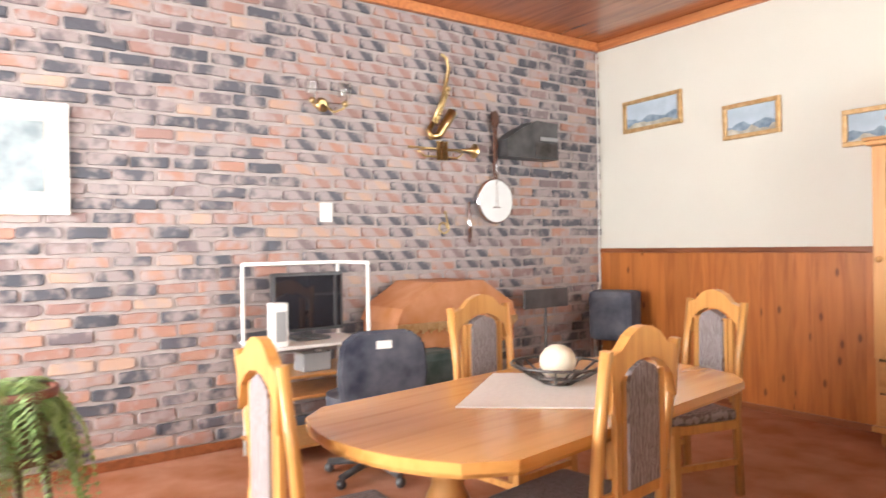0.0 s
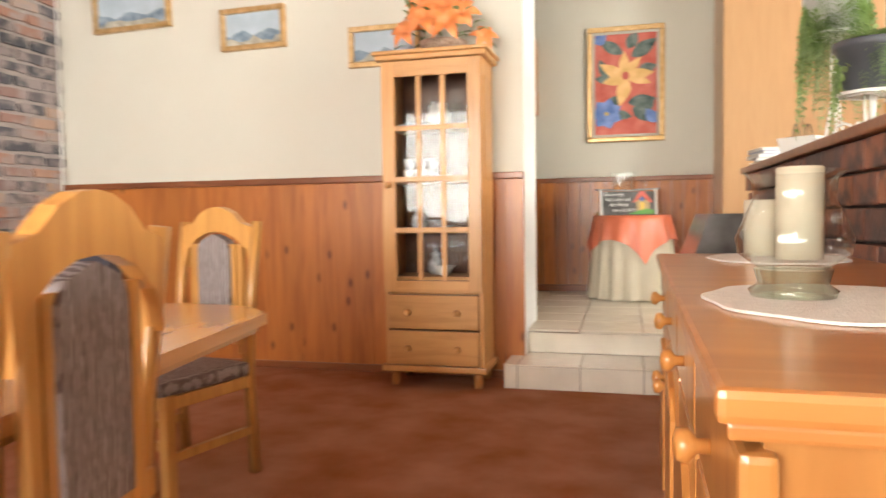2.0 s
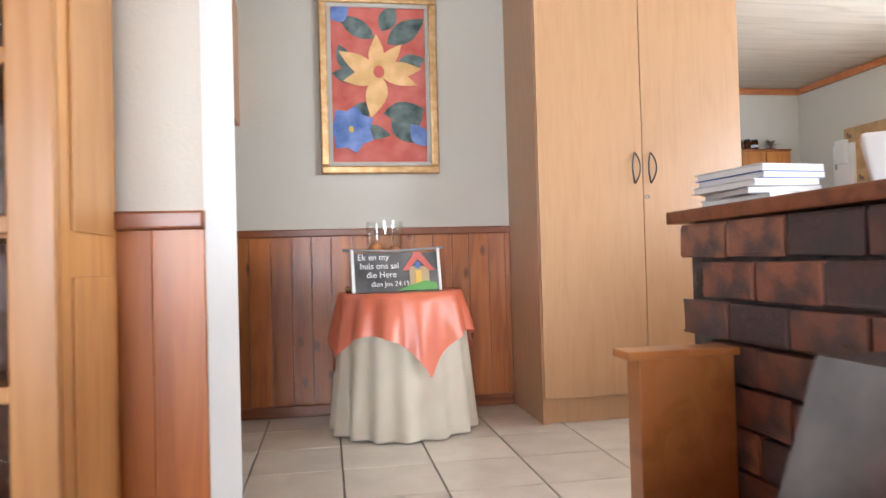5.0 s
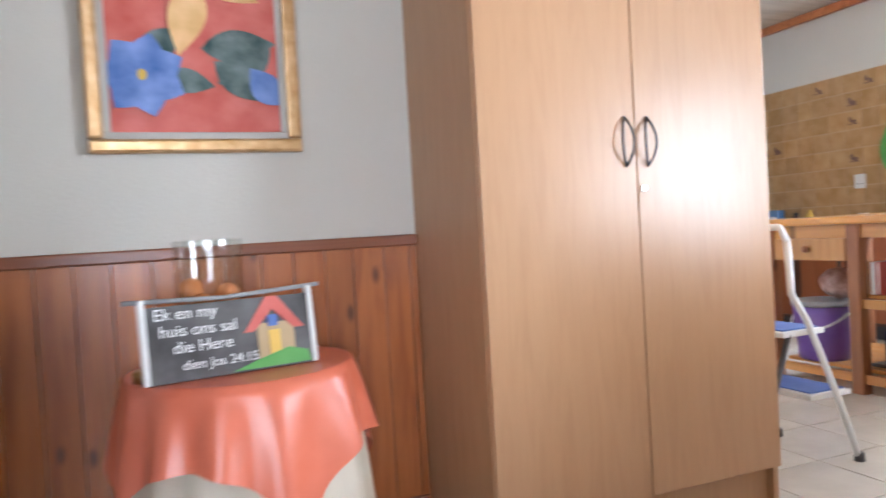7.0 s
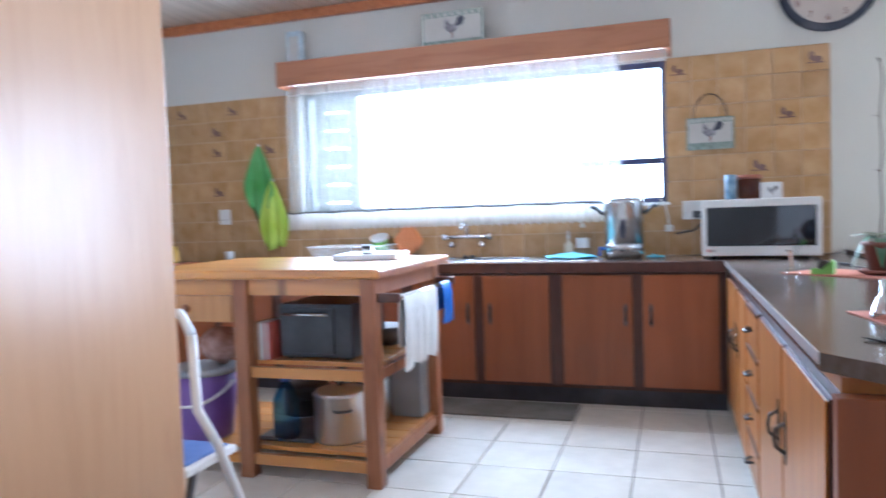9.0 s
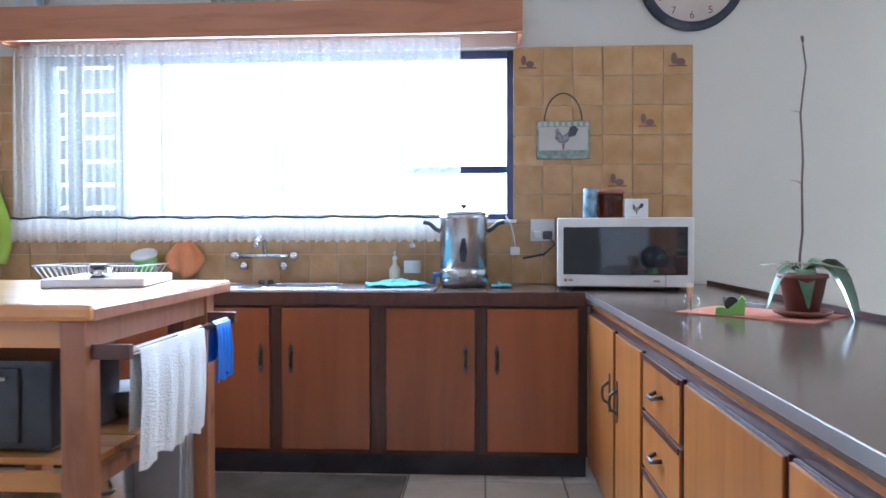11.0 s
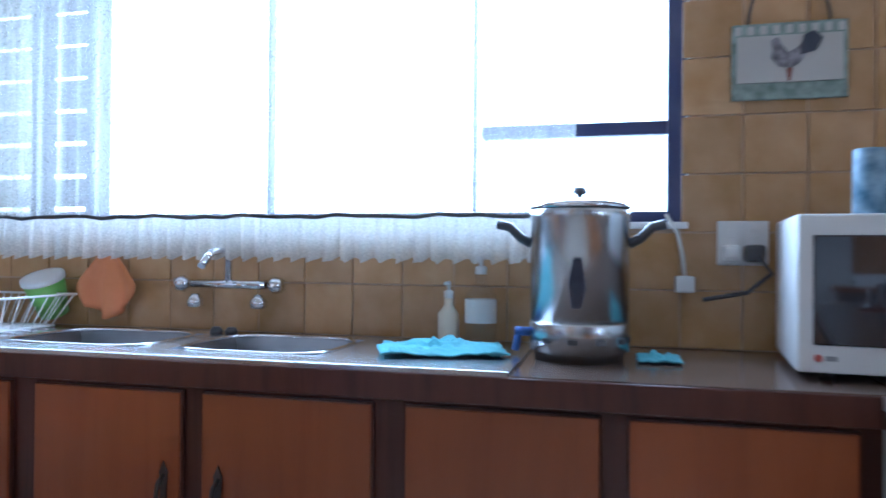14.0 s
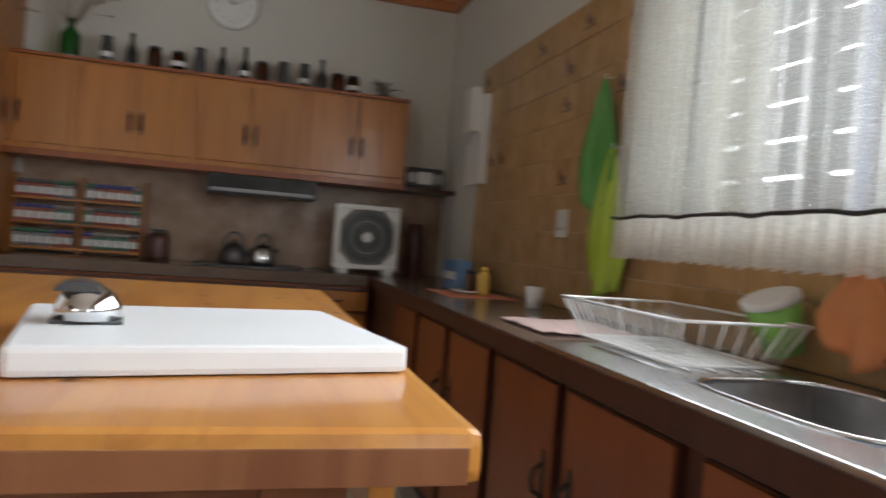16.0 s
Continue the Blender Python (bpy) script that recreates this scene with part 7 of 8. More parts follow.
tw = over_rail("hand_towel", "white towel with faint stripes over the island rail", 2.90, 3.34, IY0 - 0.06, IZ - 0.135, 0.32, plain("white_towel", (0.74, 0.73, 0.70), 0.95, vary=0.08, bump=0.6, bump_scale=160), 1)
over_rail("rubber_gloves", "bright blue rubber gloves over the rail end", 3.44, 3.58, IY0 - 0.06, IZ - 0.135, 0.19, plain("blue_rubber", (0.02, 0.16, 0.62), 0.35), 4)
cb = thing("chopping_board", "thick white plastic chopping board on the island", "board", 3.555, 6.235, IZ + 0.001, 11)
part("board", one(-0.196, 0.196, -0.168, 0.168, 0.0, 0.03, 0.007), plain("white_board", (0.78, 0.80, 0.82), 0.45, vary=0.04), cb)
ks = thing("knife_sharpener", "silver and black domed knife sharpener", "sharpener", 3.43, 6.205, IZ + 0.031, 8)
ks.scale = (0.8, 0.8, 0.85)
part("dome", lathe(bmesh.new(), [(0.044, 0.005), (0.043, 0.022), (0.036, 0.037), (0.022, 0.047), (0.004, 0.051)], seg=24), M_CHROME, ks)
part("base", one(-0.046, 0.046, -0.032, 0.032, 0.0, 0.005, 0.002), M_BLACK, ks)
part("top_grip", slab(bmesh.new(), [(0.03 * math.cos(a) - 0.012, 0.042 + 0.014 * math.sin(a)) for a in (math.pi * i / 10 for i in range(11))], -0.031, 0.031, "y"), M_BLACK, ks)
# things on the island shelves
# a black crate, built with an added oven-like door and handle
ov = thing("table_oven", "black crate on the island shelf with an added oven-like door", "oven", 3.10, 6.26, H + 0.541, -90)
M_CRATE = plain("crate_black", (0.012, 0.012, 0.016), 0.32)
part("case", one(-0.19, 0.19, -0.17, 0.2, 0.01, 0.26, 0.008), M_CRATE, ov)
part("door", one(-0.175, 0.10, -0.182, -0.171, 0.03, 0.24, 0.004), M_CRATE, ov)
part("handle", tube(bmesh.new(), [(-0.15, -0.2, 0.215), (0.08, -0.2, 0.215)], 0.007), M_STEEL, ov)
for x in (-0.15, 0.15):
    part("foot", one(x - 0.015, x + 0.015, -0.15, 0.18, 0.0, 0.012), M_BLACK, ov)


def pot(label, x, y, z, r, h, mat, lid=True):
    t = thing("cooking_pot", label, "pot", x, y, z, 30, "cooking pots")
    part("body", lathe(bmesh.new(), [(r * 0.96, 0), (r, 0.012), (r, h), (r * 1.03, h + 0.004), (r * 0.97, h), (r * 0.95, 0.01)], seg=36), mat, t)
    if lid:
        part("lid", lathe(bmesh.new(), [(r * 1.02, h + 0.004), (r * 0.9, h + 0.02), (r * 0.3, h + 0.035), (0.02, h + 0.036)], seg=36), mat, t)
        part("lid_knob", lathe(bmesh.new(), [(0.01, h + 0.036), (0.024, h + 0.055), (0.018, h + 0.065)], seg=14), M_BLACK, t)
    for s in (-1, 1):
        part("handle", tube(bmesh.new(), [(s * r, -0.04, h * 0.75), (s * (r + 0.045), -0.03, h * 0.78), (s * (r + 0.045), 0.03, h * 0.78), (s * r, 0.04, h * 0.75)], 0.007), M_BLACK, t)
    return t


pot("large aluminium cooking pot on the lower island shelf", 3.08, 6.22, H + 0.131, 0.13, 0.22, M_ALU)
pot("tall steel stock pot behind the larger one", 3.40, 6.20, H + 0.131, 0.11, 0.22, M_STEEL)
pot("black cast-iron pot on the lower island shelf", 3.25, 6.50, H + 0.20, 0.12, 0.13, M_IRON)
tr2 = mesh_object("oven_tray", one(-0.2, 0.2, -0.15, 0.15, 0, 0.02, 0.006), M_BLACK)
tr2.location = (3.16, 6.46, H + 0.131)
tagged(tr2, "black baking tray under the cast-iron pot", "tray")
wb = bottle("water_bottle", "large blue-tinted plastic water bottle", 2.98, 6.46, H + 0.152, [(0.06, 0), (0.065, 0.02), (0.065, 0.18), (0.03, 0.25), (0.02, 0.27)], M_BGLASS, (0.022, 0.025, M_BLUE))
for i, (y, m) in enumerate(((6.52, M_PAPER), (6.49, M_RED), (6.555, M_CAB))):
    bk = thing("cook_book", "cook book standing on the island shelf", "book", 2.96, y, H + 0.541, 0, "cook books")
    part("pages", one(-0.07, 0.082, -0.009, 0.009, 0.004, 0.172), M_PAPER, bk)
    part("cover", one(-0.08, 0.08, -0.012, -0.0095, 0, 0.176), m, bk)
    part("back_cover", one(-0.08, 0.08, 0.0095, 0.012, 0, 0.176), m, bk)
pl = bottle("pan_stack", "stack of small frying pans on the island shelf", 3.38, 6.10, H + 0.541, [(0.07, 0), (0.12, 0.03), (0.122, 0.06), (0.118, 0.09), (0.11, 0.095)], M_IRON, None, "pans")
bu = thing("bucket", "purple plastic bucket with lid and white handle", "bucket", 2.99, 6.93, H + 0.131)
part("pail", lathe(bmesh.new(), [(0.13, 0), (0.135, 0.01), (0.165, 0.32)], seg=32), M_PURPLE, bu)
part("lid", lathe(bmesh.new(), [(0.172, 0.32), (0.174, 0.345), (0.15, 0.352)], seg=32), M_GREY, bu, "grey lid")
part("handle", tube(bmesh.new(), [(-0.17 * math.sin(a), -0.17 * math.cos(a), 0.28 - 0.10 * math.sin(a)) for a in (math.pi * i / 14 for i in range(15))], 0.007), M_WPLAST, bu, "white handle")
fb = thing("food_bags", "clear bag of orange snacks above the bucket", "bag", 3.05, 6.86, H + 0.485)
bm = ball(bmesh.new(), 0, 0, 0.09, 0.11, 0.8, 18)
for v in bm.verts:
    v.co += noise.noise_vector(v.co * 14) * 0.02
part("bag", bm, plain("snack_orange", (0.5, 0.22, 0.14), 0.35, vary=0.5, scale=18), fb)

gx = thing("storage_crate", "grey striped plastic crate at the island end", "crate", 3.54, 6.02, H + 0.131)
part("crate", one(-0.06, 0.06, -0.07, 0.25, 0.0, 0.36, 0.006), M_GREY, gx)
for k in range(3):
    part("pale_band", one(-0.045 + 0.035 * k, -0.025 + 0.035 * k, -0.0725, -0.0695, 0.01, 0.35, 0.001), M_ALU, gx, "paler grey band")

# step stool
ss = thing("step_stool", "white folding step stool with blue treads", "stool", 1.62, 6.07, H, 90)
for sx in (-0.2, 0.2):
    part("front_leg", tube(bmesh.new(), [(sx, -0.27, 0.02), (sx, -0.16, 0.30), (sx, -0.03, 0.58), (sx, 0.05, 0.70), (sx, 0.06, 0.90)], 0.013), M_WPLAST, ss)
    part("rear_leg", tube(bmesh.new(), [(sx * 0.9, 0.25, 0.02), (sx * 0.9, 0.05, 0.54)], 0.011), M_IRON, ss, "dark rear leg")
    part("rubber_foot", lathe(bmesh.new(), [(0.02, 0), (0.019, 0.035)], sx, -0.275, 10), M_BLACK, ss)
    part("rubber_foot", lathe(bmesh.new(), [(0.018, 0), (0.017, 0.035)], sx * 0.9, 0.255, 10), M_BLACK, ss)
part("hand_rail", tube(bmesh.new(), [(-0.2, 0.06, 0.90), (-0.17, 0.06, 0.955), (0.17, 0.06, 0.955), (0.2, 0.06, 0.90)], 0.013), M_WPLAST, ss)
for z, y in ((0.27, -0.16), (0.53, -0.03)):
    part("tread", one(-0.19, 0.19, y - 0.10, y + 0.12, z, z + 0.022, 0.006), M_WPLAST, ss)
    part("tread_mat", one(-0.17, 0.17, y - 0.085, y + 0.10, z + 0.022, z + 0.028, 0.002), M_BLUE, ss, "blue ribbed mat")

rug = mesh_object("kitchen_mat", one(4.0, 4.34, 5.235, 6.55, H + 0.0005, H + 0.012, 0.003), M_MATRUG)
tagged(rug, "grey-brown kitchen mat in front of the sink", "mat")

# far wall cabinets
nw = base_unit("honey-brown base cabinets along the far kitchen wall", 2.26, 9.52, 0, 2.05, [(0.03 + 0.41 * k, 0.41 + 0.41 * k, 0.135, 0.65, 0.37 + 0.41 * k) for k in range(5)] + [(0.03 + 0.41 * k, 0.41 + 0.41 * k, 0.67, 0.80, 0) for k in range(5)], M_DOORK, M_DOORP, 0.55)
wn_ = thing("worktop", "brown worktop along the far kitchen wall", "worktop", 0, 0, 0)
part("slab", one(2.26, 4.305, 9.49, YN - 0.008, 1.085, 1.149, 0.006), M_WORK, wn_)
sp = mesh_object("splashback", one(2.26, XE - 0.01, YN - 0.007, YN - 0.001, 1.152, 1.73), plain("splash_tile", (0.30, 0.165, 0.085), 0.35, vary=0.25, scale=7))
tagged(sp, "brown tiled splashback of the far wall", "trim", kind="structure")
for i in range(4):
    x0 = 1.96 + 0.645 * i
    u = thing("wall_cabinet", "honey pine wall cabinet with two doors", "cabinet", x0, 9.78, 1.74, 0, "wall cabinets")
    part("body", one(0.0, 0.643, 0.0, 0.31, 0.0, 0.52), M_DOORP, u)
    part("top_board", one(0.0, 0.643, -0.03, 0.31, 0.521, 0.54, 0.004), M_DOORK, u)
    part("light_rail", one(0.0, 0.643, -0.03, 0.30, -0.04, -0.001, 0.004), M_DOORK, u)
    for k in range(2):
        d = part("door", one(0.02 + 0.305 * k, 0.315 + 0.305 * k, -0.02, -0.001, 0.03, 0.50, 0.004), M_DOORP, u)
        pull_handle(d, 0.285 if k == 0 else 0.35, -0.02, 0.20, M_FRAMEK)
hd = thing("cooker_hood", "slim black cooker hood under the wall cabinets", "hood", 3.66, 9.72, 1.58)
part("body", slab(bmesh.new(), [(-0.06, 0.0), (0.33, 0.0), (0.33, 0.115), (0.0, 0.115)], -0.32, 0.32, "x"), M_BLACK, hd)
part("control_strip", one(-0.3, 0.3, -0.064, -0.055, 0.01, 0.03), M_GREY, hd)
bf = thing("box_fan", "white square box fan standing on the worktop", "fan", 4.31, 9.80, 1.1495, 0)
part("case", frame_bars(-0.2, 0.2, 0.03, 0.43, 0.03, 0.13, 0.008), M_WPLAST, bf)
part("front", slab(bmesh.new(), oval(0.175, 0.175, 40, 0, 0.23), -0.115, -0.10, "y"), plain("fan_shadow", (0.09, 0.095, 0.09), 0.6), bf, "dark grey fan grille")
for k in range(5):
    r = 0.035 + 0.033 * k
    part("grille_ring", tube(bmesh.new(), [(r * math.cos(2 * math.pi * i / 30), -0.12, 0.23 + r * math.sin(2 * math.pi * i / 30)) for i in range(31)], 0.003, 5), M_BLACK if k % 2 else M_GREY, bf)
part("hub", slab(bmesh.new(), oval(0.03, 0.03, 18, 0, 0.23), -0.128, -0.117, "y"), M_WPLAST, bf)
bm = bmesh.new()
corner = [(sx * 0.171, 0.23 + sz * 0.171) for sx in (-1, 1) for sz in (-1, 1)]
for x, z in corner:
    slab(bm, [(x, z), (x - math.copysign(0.08, x), z), (x, z - math.copysign(0.08, z - 0.23))], -0.112, -0.10, "y")
part("corner_plate", bm, M_WPLAST, bf)
for x in (-0.14, 0.14):
    part("foot", one(x - 0.03, x + 0.03, -0.15, 0.0, 0.0, 0.032, 0.006), M_WPLAST, bf)

sr = thing("spice_rack", "wooden spice rack with rows of small jars", "rack", 2.62, 9.98, 1.1495)
for z in (0.02, 0.165, 0.31):
    part("shelf", one(-0.35, 0.35, -0.06, 0.06, z, z + 0.012), M_DOORP, sr)
for x in (-0.36, 0.0, 0.35):
    part("side", one(x, x + 0.012, -0.06, 0.06, 0.0, 0.46), M_DOORP, sr)
spice = [((0.30, 0.3, 0.32), (0.05, 0.2, 0.12)), ((0.5, 0.12, 0.06), (0.06, 0.08, 0.3)), ((0.06, 0.25, 0.15), (0.35, 0.3, 0.28)), ((0.5, 0.08, 0.06), (0.1, 0.1, 0.12))]
rs = random.Random(4)
jars = []
for k, (body, cap) in enumerate(spice):
    j = thing("spice_jar", "small spice jar with coloured lid on the rack", "jar", 0, 0, 0, group="spice jars")
    part("glass", lathe(bmesh.new(), [(0.021, 0), (0.022, 0.07), (0.018, 0.08)], seg=12), plain("spice_%s" % "abcd"[k], body, 0.3, vary=0.3), j)
    part("lid", lathe(bmesh.new(), [(0.022, 0.08), (0.022, 0.102), (0.018, 0.104)], seg=12), plain("lid_%s" % "abcd"[k], cap, 0.4), j)
    part("label", lathe(bmesh.new(), [(0.0226, 0.02), (0.0226, 0.06)], seg=12, cap=False), M_PAPER, j)
    jars.append(j)
n = 0
for z in (0.032, 0.177, 0.322):
    for k in range(13):
        if k == 6:
            continue
        m = pose(2.62 - 0.325 + 0.053 * k, 9.97, 1.1495 + z)
        src = jars[(k // 4 + int(z * 10)) % 4]
        if n < 4 and src.location.length == 0:
            src.matrix_basis = m
            n += 1
        else:
            copy_thing(src, m)
for j in jars:
    if j.location.length == 0:
        j.matrix_basis = pose(2.96, 9.97, 1.1495 + 0.033)

# bottles along the cabinet tops
rb = random.Random(8)
TOPZ = 1.74 + 0.541
x = 2.72
bt = [([(0.034, 0), (0.036, 0.01), (0.036, 0.10), (0.03, 0.13), (0.03, 0.15)], M_BLACK), ([(0.04, 0), (0.042, 0.01), (0.042, 0.10), (0.036, 0.12)], M_AMBER), ([(0.03, 0), (0.033, 0.01), (0.033, 0.09), (0.014, 0.14), (0.014, 0.19)], plain("dark_bottle", (0.015, 0.015, 0.012), 0.12))]
for k in range(13):
    prof, m = bt[(k * 5 + k // 3) % 3]
    b = bottle("old_bottle", "old dark jar standing on the wall cabinets", x, 9.90 + rb.uniform(-0.03, 0.05), TOPZ, [(r, z * rb.uniform(0.95, 1.1)) for r, z in prof], m, (prof[-1][0] * 1.05, 0.015, M_BLACK), group="old bottles on the cabinets")
    if k % 3 == 0:
        part("label", lathe(bmesh.new(), [(prof[1][0] + 0.001, 0.04), (prof[1][0] + 0.001, 0.07)], seg=16, cap=False), M_PAPER, b)
    x += rb.uniform(0.10, 0.135)
orn = thing("dried_posy", "small dried flower ornament in a dark dish", "ornament", 4.38, 9.92, TOPZ)
part("dish", lathe(bmesh.new(), [(0.05, 0), (0.06, 0.03), (0.05, 0.03)], seg=16), M_IRON, orn)
bm = bmesh.new()
for k in range(30):
    petal(bm, (0, 0, 0.03), (rb.uniform(-1, 1), rb.uniform(-1, 1), rb.uniform(0.4, 2)), (0, 0, 1), rb.uniform(0.08, 0.17), 0.012, 0.3, 3)
part("posy", bm, plain("dried_flowers", (0.22, 0.16, 0.10), 0.9, vary=0.4), orn)
for gx, h in ((2.52, 0.24), (2.16, 0.20)):
    gbt = bottle("vase", "green glass bottle holding dry branches" if gx > 2.3 else "pale vase holding dry branches", gx, 9.90, TOPZ, [(0.05, 0), (0.055, 0.02), (0.055, h * 0.6), (0.02, h * 0.8), (0.02, h)], M_GGLASS if gx > 2.3 else M_POTW, None, "vase")
    bm = bmesh.new()
    for k in range(26):
        d = Vector((rb.uniform(-1, 1), rb.uniform(-0.35, 0.2), rb.uniform(0.15, 1.0))).normalized() * rb.uniform(0.15, 0.34)
        tube(bm, [(0, 0, h - 0.05), tuple(Vector((0, 0, h)) + d * 0.5 + Vector((0, 0, 0.02))), tuple(Vector((0, 0, h)) + d)], 0.0025, 4, 0.5)
        ball(bm, *(Vector((0, 0, h)) + d), 0.009, seg=6)
    part("branches", bm, plain("dry_twig", (0.20, 0.13, 0.08), 0.9), gbt, "dry seed branches")
tw_ = thing("oven_tower", "black built-in double oven in a tall honey pine cabinet", "oven", 1.68, 9.30, H)
part("cabinet", one(0.0, 0.56, 0.03, 0.75, 0.0, 2.36), M_DOORP, tw_)
for z0, z1 in ((0.5, 1.05), (1.08, 1.62)):
    o = part("oven_door", one(0.02, 0.54, 0.0, 0.03, z0, z1, 0.006), M_DARKGLASS, tw_, "black oven door")
    part("handle", tube(bmesh.new(), [(0.08, -0.03, z1 - 0.06), (0.48, -0.03, z1 - 0.06)], 0.01), M_BLACK, o)
part("upper_door", one(0.02, 0.54, 0.008, 0.03, 1.66, 2.33, 0.004), M_DOORP, tw_)
for k in range(2):
    ktl = thing("kettle", "dark metal kettle on the hob", "kettle", 3.52 + 0.17 * k, 9.72, 1.1495 + 0.012, 40 * k)
    part("body", lathe(bmesh.new(), [(0.07, 0), (0.08, 0.02), (0.075, 0.08), (0.04, 0.12), (0.012, 0.13), (0.015, 0.145)], seg=22), M_STEEL if k else M_IRON, ktl)
    part("spout", tube(bmesh.new(), [(0.07, 0, 0.05), (0.11, 0, 0.10)], 0.012), M_IRON, ktl)
    part("handle", tube(bmesh.new(), [(-0.06 * math.cos(a), 0, 0.10 + 0.09 * math.sin(a)) for a in (math.pi * i / 10 for i in range(11))], 0.007), M_BLACK, ktl)
hob = mesh_object("hob", one(3.30, 3.92, 9.56, 9.98, 1.1495, 1.161, 0.003), M_BLACK)
tagged(hob, "black hob set on the far worktop", "hob")
cn = bottle("canister", "dark brown canister by the spice rack", 3.08, 9.85, 1.1495, [(0.06, 0), (0.065, 0.02), (0.065, 0.13), (0.05, 0.16)], M_FRAMEK, (0.05, 0.02, M_BLACK), "canister")
hol = bottle("tall_canister", "tall dark utensil holder in the corner", 4.66, 9.85, 1.1505, [(0.055, 0), (0.06, 0.01), (0.055, 0.26), (0.05, 0.34)], M_FRAMEK, None, "holder")
cs = thing("corner_shelf", "dark corner shelf beside the wall cabinets", "shelf", 4.545, 9.80, 1.70)
part("board", one(0.0, 0.345, 0.0, 0.29, 0.0, 0.025), M_FRAMEK, cs)
rad = thing("radio", "small black and silver radio on the corner shelf", "radio", 4.69, 9.90, 1.7255)
part("case", one(-0.13, 0.13, -0.07, 0.07, 0, 0.14, 0.02), M_BLACK, rad)
part("panel", one(-0.05, 0.05, -0.073, -0.069, 0.03, 0.11, 0.004), M_ALU, rad, "silver front panel")
for x in (-0.09, 0.09):
    part("speaker", slab(bmesh.new(), oval(0.035, 0.035, 20, x, 0.07), -0.072, -0.068, "y"), M_GREY, rad)
eb = thing("meter_box", "white electrical box on the wall near the corner", "box", XE - 0.001, 9.33, 1.74, -90)
part("box", one(-0.15, 0.15, -0.05, 0, 0.0, 0.52, 0.006), M_WPLAST, eb)
part("door", one(-0.05, 0.10, -0.11, -0.051, 0.30, 0.56, 0.008), M_WPLAST, eb)
part("switch_slot", one(-0.12, -0.09, -0.053, -0.05, 0.25, 0.37), M_GREY, eb)
# worktop clutter in the corner
bxs = thing("cereal_box", "blue carton lying on the worktop", "carton", 4.66, 8.85, 1.1505, -90)
part("carton", one(-0.12, 0.12, -0.04, 0.04, 0, 0.15, 0.003), plain("blue_carton", (0.06, 0.22, 0.48), 0.5, vary=0.3), bxs)
part("label_band", one(-0.1, 0.1, -0.042, -0.04, 0.05, 0.09), M_PAPER, bxs)
mt = mesh_object("place_mat", one(-0.16, 0.16, -0.2, 0.2, 0, 0.003), M_TANGERINE)
mt.location = (4.62, 8.48, 1.1503)
tagged(mt, "peach cloth mat on the worktop", "place mat", "place mats")
bottle("honey_bottle", "yellow honey bottle with dark cap", 4.66, 8.42, 1.154, [(0.025, 0), (0.03, 0.02), (0.028, 0.09), (0.016, 0.11)], M_YELLOW, (0.015, 0.02, M_YELLOW))
bottle("sauce_bottle", "dark sauce bottle with white label", 4.64, 8.55, 1.154, [(0.026, 0), (0.028, 0.01), (0.028, 0.075), (0.018, 0.09)], M_FRAMEK, (0.02, 0.02, M_BLACK))
cu2 = bottle("mug", "white cup on the worktop below the socket", 4.72, 7.96, 1.1505, [(0.03, 0), (0.036, 0.085), (0.032, 0.085), (0.027, 0.006)], M_CERAM, None, "cup")
sv = mesh_object("saucer", lathe(bmesh.new(), [(0.04, 0), (0.085, 0.014), (0.085, 0.018), (0.04, 0.006)], seg=24), M_CERAM)
sv.location = (4.60, 8.50, 1.154)
tagged(sv, "white plate on the peach mat", "plate")
lc = thing("pull_switch", "ceiling pull switch with white cord and knob", "switch", 2.9, 8.3, 2.35)
part("cord", tube(bmesh.new(), [(0, 0, 0.02), (0, 0, CEIL - 2.35)], 0.003, 5), M_WPLAST, lc)
part("knob", ball(bmesh.new(), 0, 0, 0.0, 0.02), M_WPLAST, lc)

# ---- bricks, boards and tiles ----
def piece(me, name, parent, x, y, z):
    ob = new(name, me)
    ob.location, ob.parent = (x, y, z), parent
    return ob


def shared(name, bm, mat):
    me = bpy.data.meshes.new(name)
    bm.to_mesh(me)
    bm.free()
    me.materials.append(mat)
    return me


def worn_brick(bm, L, hgt, d, rnd, ox=0.0, oy=0.0, oz=0.0):
    """A hand-made brick face with worn corners and a wavering outline; depth along x."""
    L, hgt = L * rnd.uniform(0.92, 1.02), hgt * rnd.uniform(0.88, 1.04)
    oy, oz = oy + rnd.uniform(-0.006, 0.006), oz + rnd.uniform(-0.003, 0.003)
    shape = [(-1, -0.7), (-0.93, -1), (0.0, -1), (0.93, -1), (1, -0.7), (1, 0.7), (0.93, 1), (0.0, 1), (-0.93, 1), (-1, 0.7)]
    edge = [(sy * L / 2 + rnd.uniform(-0.006, 0.006), sz * hgt / 2 + rnd.uniform(-0.005, 0.005)) for sy, sz in shape]
    back = [bm.verts.new((ox - d, oy + a, oz + c)) for a, c in edge]
    mid = [bm.verts.new((ox - 0.004, oy + a, oz + c)) for a, c in edge]
    top = [bm.verts.new((ox + rnd.uniform(0.001, 0.006), oy + a * 0.96, oz + c * 0.90)) for a, c in edge]
    n = len(shape)
    for p, q in ((back, mid), (mid, top)):
        for i in range(n):
            bm.faces.new((p[i], p[(i + 1) % n], q[(i + 1) % n], q[i]))
    bm.faces.new(top)
    return bm


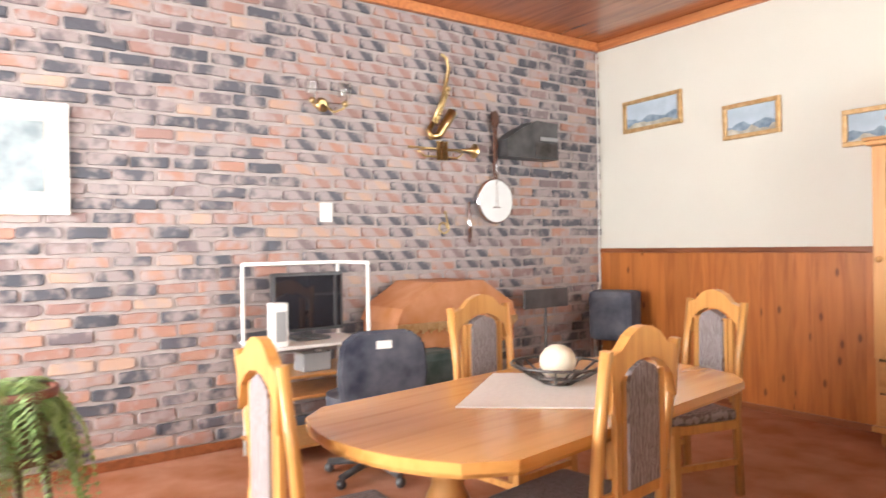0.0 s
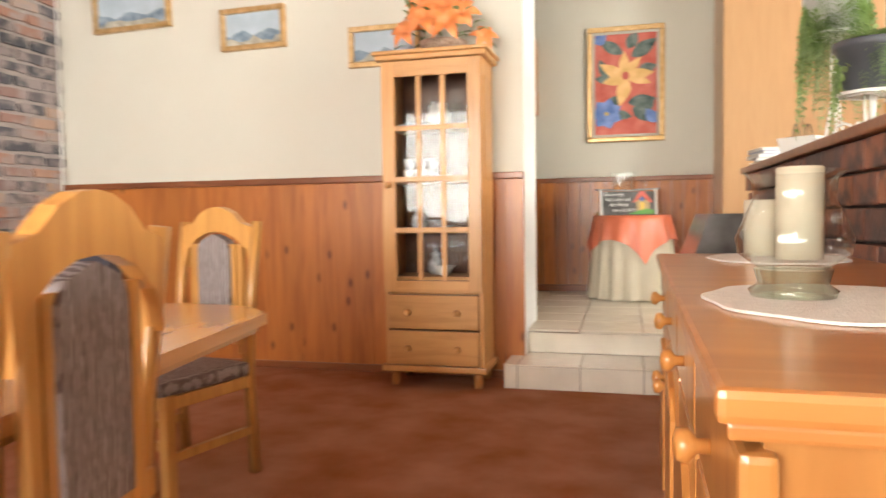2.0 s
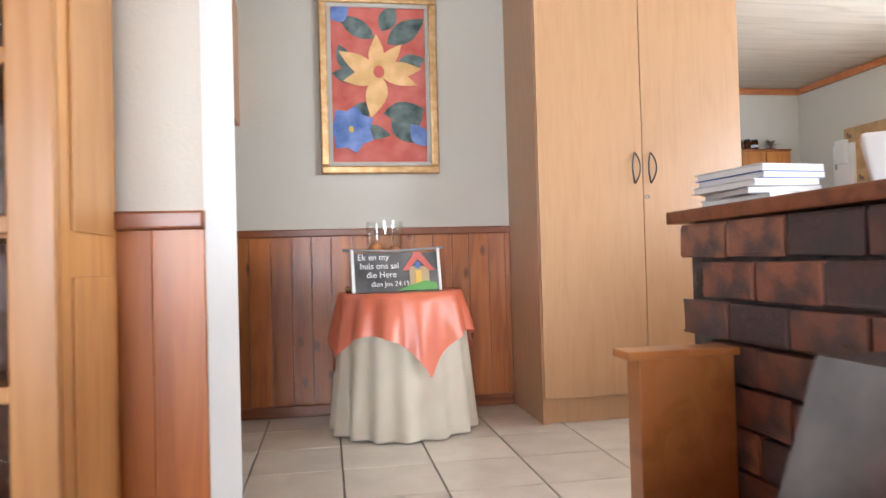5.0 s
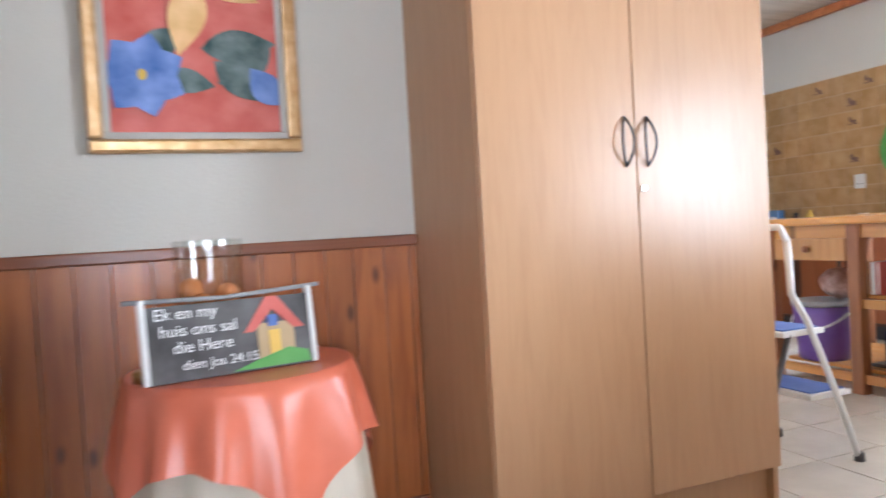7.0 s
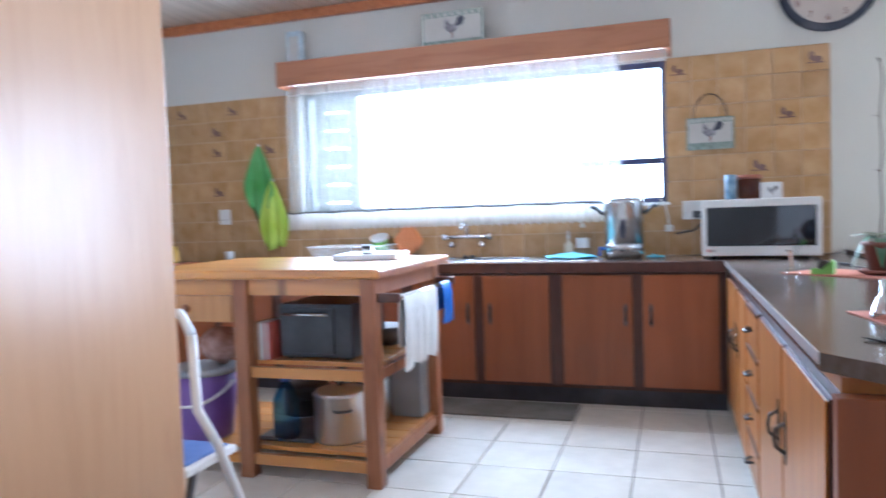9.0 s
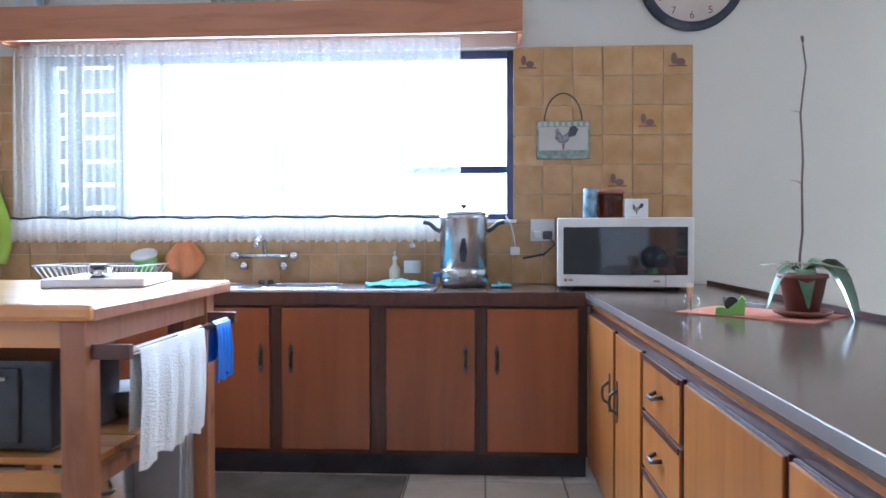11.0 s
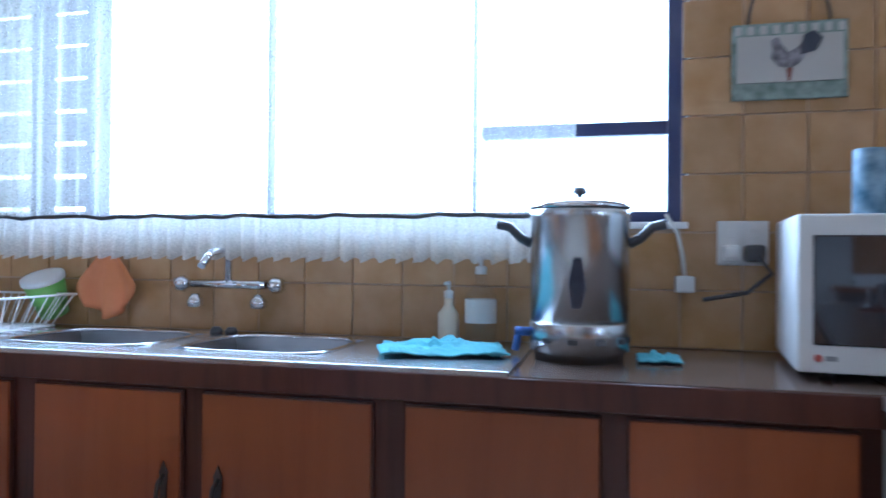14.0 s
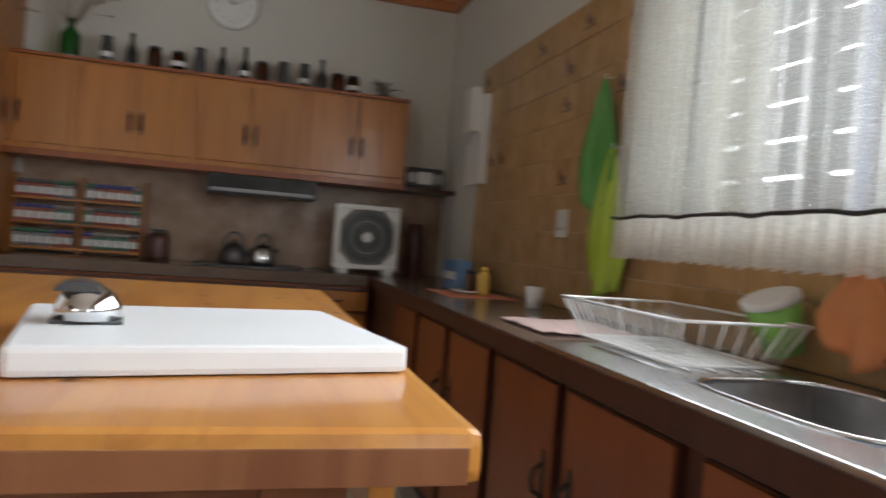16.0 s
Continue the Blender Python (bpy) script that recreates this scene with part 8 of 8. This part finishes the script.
rnd = random.Random(5)
C, BL = 0.0835, 0.232
variants = [shared("brick", worn_brick(bmesh.new(), BL - 0.016, C - 0.018, 0.012, rnd), M_BRICK) for _ in range(16)]
rest = bmesh.new()
rows = int((CEIL - 0.06) / C)
count = 0
for r in range(rows):
    z = 0.06 + C * (r + 0.5)
    y = YS + (0.5 if r % 2 else 0.0) * BL + rnd.uniform(-0.02, 0.02)
    while y < YP - BL / 2:
        if 0.9 < y < 2.9 and z > 0.75 and count < 300:
            piece(rnd.choice(variants), "brick", wall_brick, XB, y + BL / 2, z)
            count += 1
        else:
            worn_brick(rest, BL - 0.016, C - 0.018, 0.012, rnd, XB, y + BL / 2, z)
        y += BL
    left = YP - y
    if left > 0.04:
        worn_brick(rest, left - 0.014, C - 0.018, 0.012, rnd, XB, y + left / 2, z)
ob = part("brickwork", rest, M_BRICK_I, wall_brick, "clinker bricks of the wall")
tagged(ob, kind="stuff")

# pine boards of the panelling, each with a shallow groove between
def boards(wall, x0, x1, y, z0, z1, w, seed, mat, gap):
    rb = random.Random(seed)
    x = x0
    while x < x1 - 0.01:
        e = min(x1, x + w * rb.uniform(0.9, 1.12))
        b = one(x + gap, e - gap, y - 0.016 + rb.uniform(0, 0.001), y - 0.001, z0, z1, 0.0015)
        part("panel_board", b, mat, wall)
        x = e


boards(wall_panel, XB + 0.01, -1.076, YP, 0.045, 1.165, 0.115, 3, M_PINE, 0.0003)
boards(wall_hall, -2.5, 0.213, YH, H + 0.06, 1.235, 0.105, 4, M_PINE_H, 0.0015)

# floor tiles of hall and kitchen
P = 0.363
tile_mesh = shared("floor_tile", one(-P / 2 + 0.004, P / 2 - 0.004, -P / 2 + 0.004, P / 2 - 0.004, -0.012, 0.0, 0.002), M_TILE_F)
floor_k = bpy.data.objects["floor_kitchen"]
rest = bmesh.new()
count = 0
for i in range(-6, 19):
    for j in range(0, 19):
        x, y = -0.773 + P * (i + 0.5), 4.138 + P * (j + 0.5)
        if x > XE or y > YN or x < -2.5:
            continue
        if y > YH and x < 1.2:
            continue
        if count < 300 and y < 9.5:
            piece(tile_mesh, "floor_tile", floor_k, x, y, H)
            count += 1
        else:
            box(rest, x - P / 2 + 0.004, x + P / 2 - 0.004, y - P / 2 + 0.004, y + P / 2 - 0.004, H - 0.012, H)
for i in range(0, 15):
    box(rest, -0.773 + P * i + 0.004, -0.773 + P * (i + 1) - 0.004, 4.104, 4.134, H - 0.012, H)
tagged(part("tile_field", rest, M_TILE_F, floor_k, "pale floor tiles"), kind="stuff")
nook = bmesh.new()
for i in range(14):
    for j in range(20):
        x, y = 0.34 + P * (i + 0.5), 4.1 - P * (j + 0.5)
        if x < XE:
            box(nook, x - P / 2 + 0.004, x + P / 2 - 0.004, y - P / 2 + 0.004, y + P / 2 - 0.004, H - 0.012, H)
tagged(part("tile_field", nook, M_TILE_F, bpy.data.objects["floor_nook"], "pale floor tiles"), kind="stuff")

# wall tiles of the window wall
T = 0.16
wall_w = bpy.data.objects["wall_window"]
bed = bmesh.new()
box(bed, XE - 0.006, XE - 0.0005, 3.75, W0, 1.15, 2.43)
box(bed, XE - 0.006, XE - 0.0005, W1, 9.35, 1.15, 2.43)
box(bed, XE - 0.006, XE - 0.0005, W0, W1, 1.15, WZ0 - 0.001)
part("tile_bed", bed, M_GROUT_W, wall_w, "pale grout")
wt = shared("wall_tile", one(-0.006, 0.0, -T / 2 + 0.0025, T / 2 - 0.0025, -T / 2 + 0.0025, T / 2 - 0.0025, 0.0015), M_TILE_W)
rt = random.Random(9)
motifs = []
for j in range(35):
    for k in range(8):
        y, z = 3.75 + T * (j + 0.5), 1.15 + T * (k + 0.5)
        if W0 - 0.02 < y < W1 + 0.02 and z > WZ0 - 0.02:
            continue
        piece(wt, "wall_tile", wall_w, XE - 0.006, y, z)
        if z > 1.6 and rt.random() < 0.09:
            motifs.append((y, z))


def motif(y, z, r):
    """A small painted still life on a tile: a jug, a bowl and fruit."""
    b = bmesh.new()
    x = XE - 0.0125
    s = rt.uniform(0.8, 1.1)
    slab(b, oval(0.026 * s, 0.020 * s, 12, y - 0.012, z - 0.012), x, x + 0.0006, "x")
    slab(b, oval(0.016 * s, 0.030 * s, 12, y + 0.022, z + 0.008), x - 0.0006, x, "x")
    slab(b, [(y - 0.05, z - 0.036), (y + 0.05, z - 0.036), (y + 0.045, z - 0.028), (y - 0.045, z - 0.028)], x, x + 0.0006, "x")
    part("tile_motif", b, M_TILE_ART, wall_w, "small brown painted still life on a tile")


for y, z in motifs:
    motif(y, z, 0)
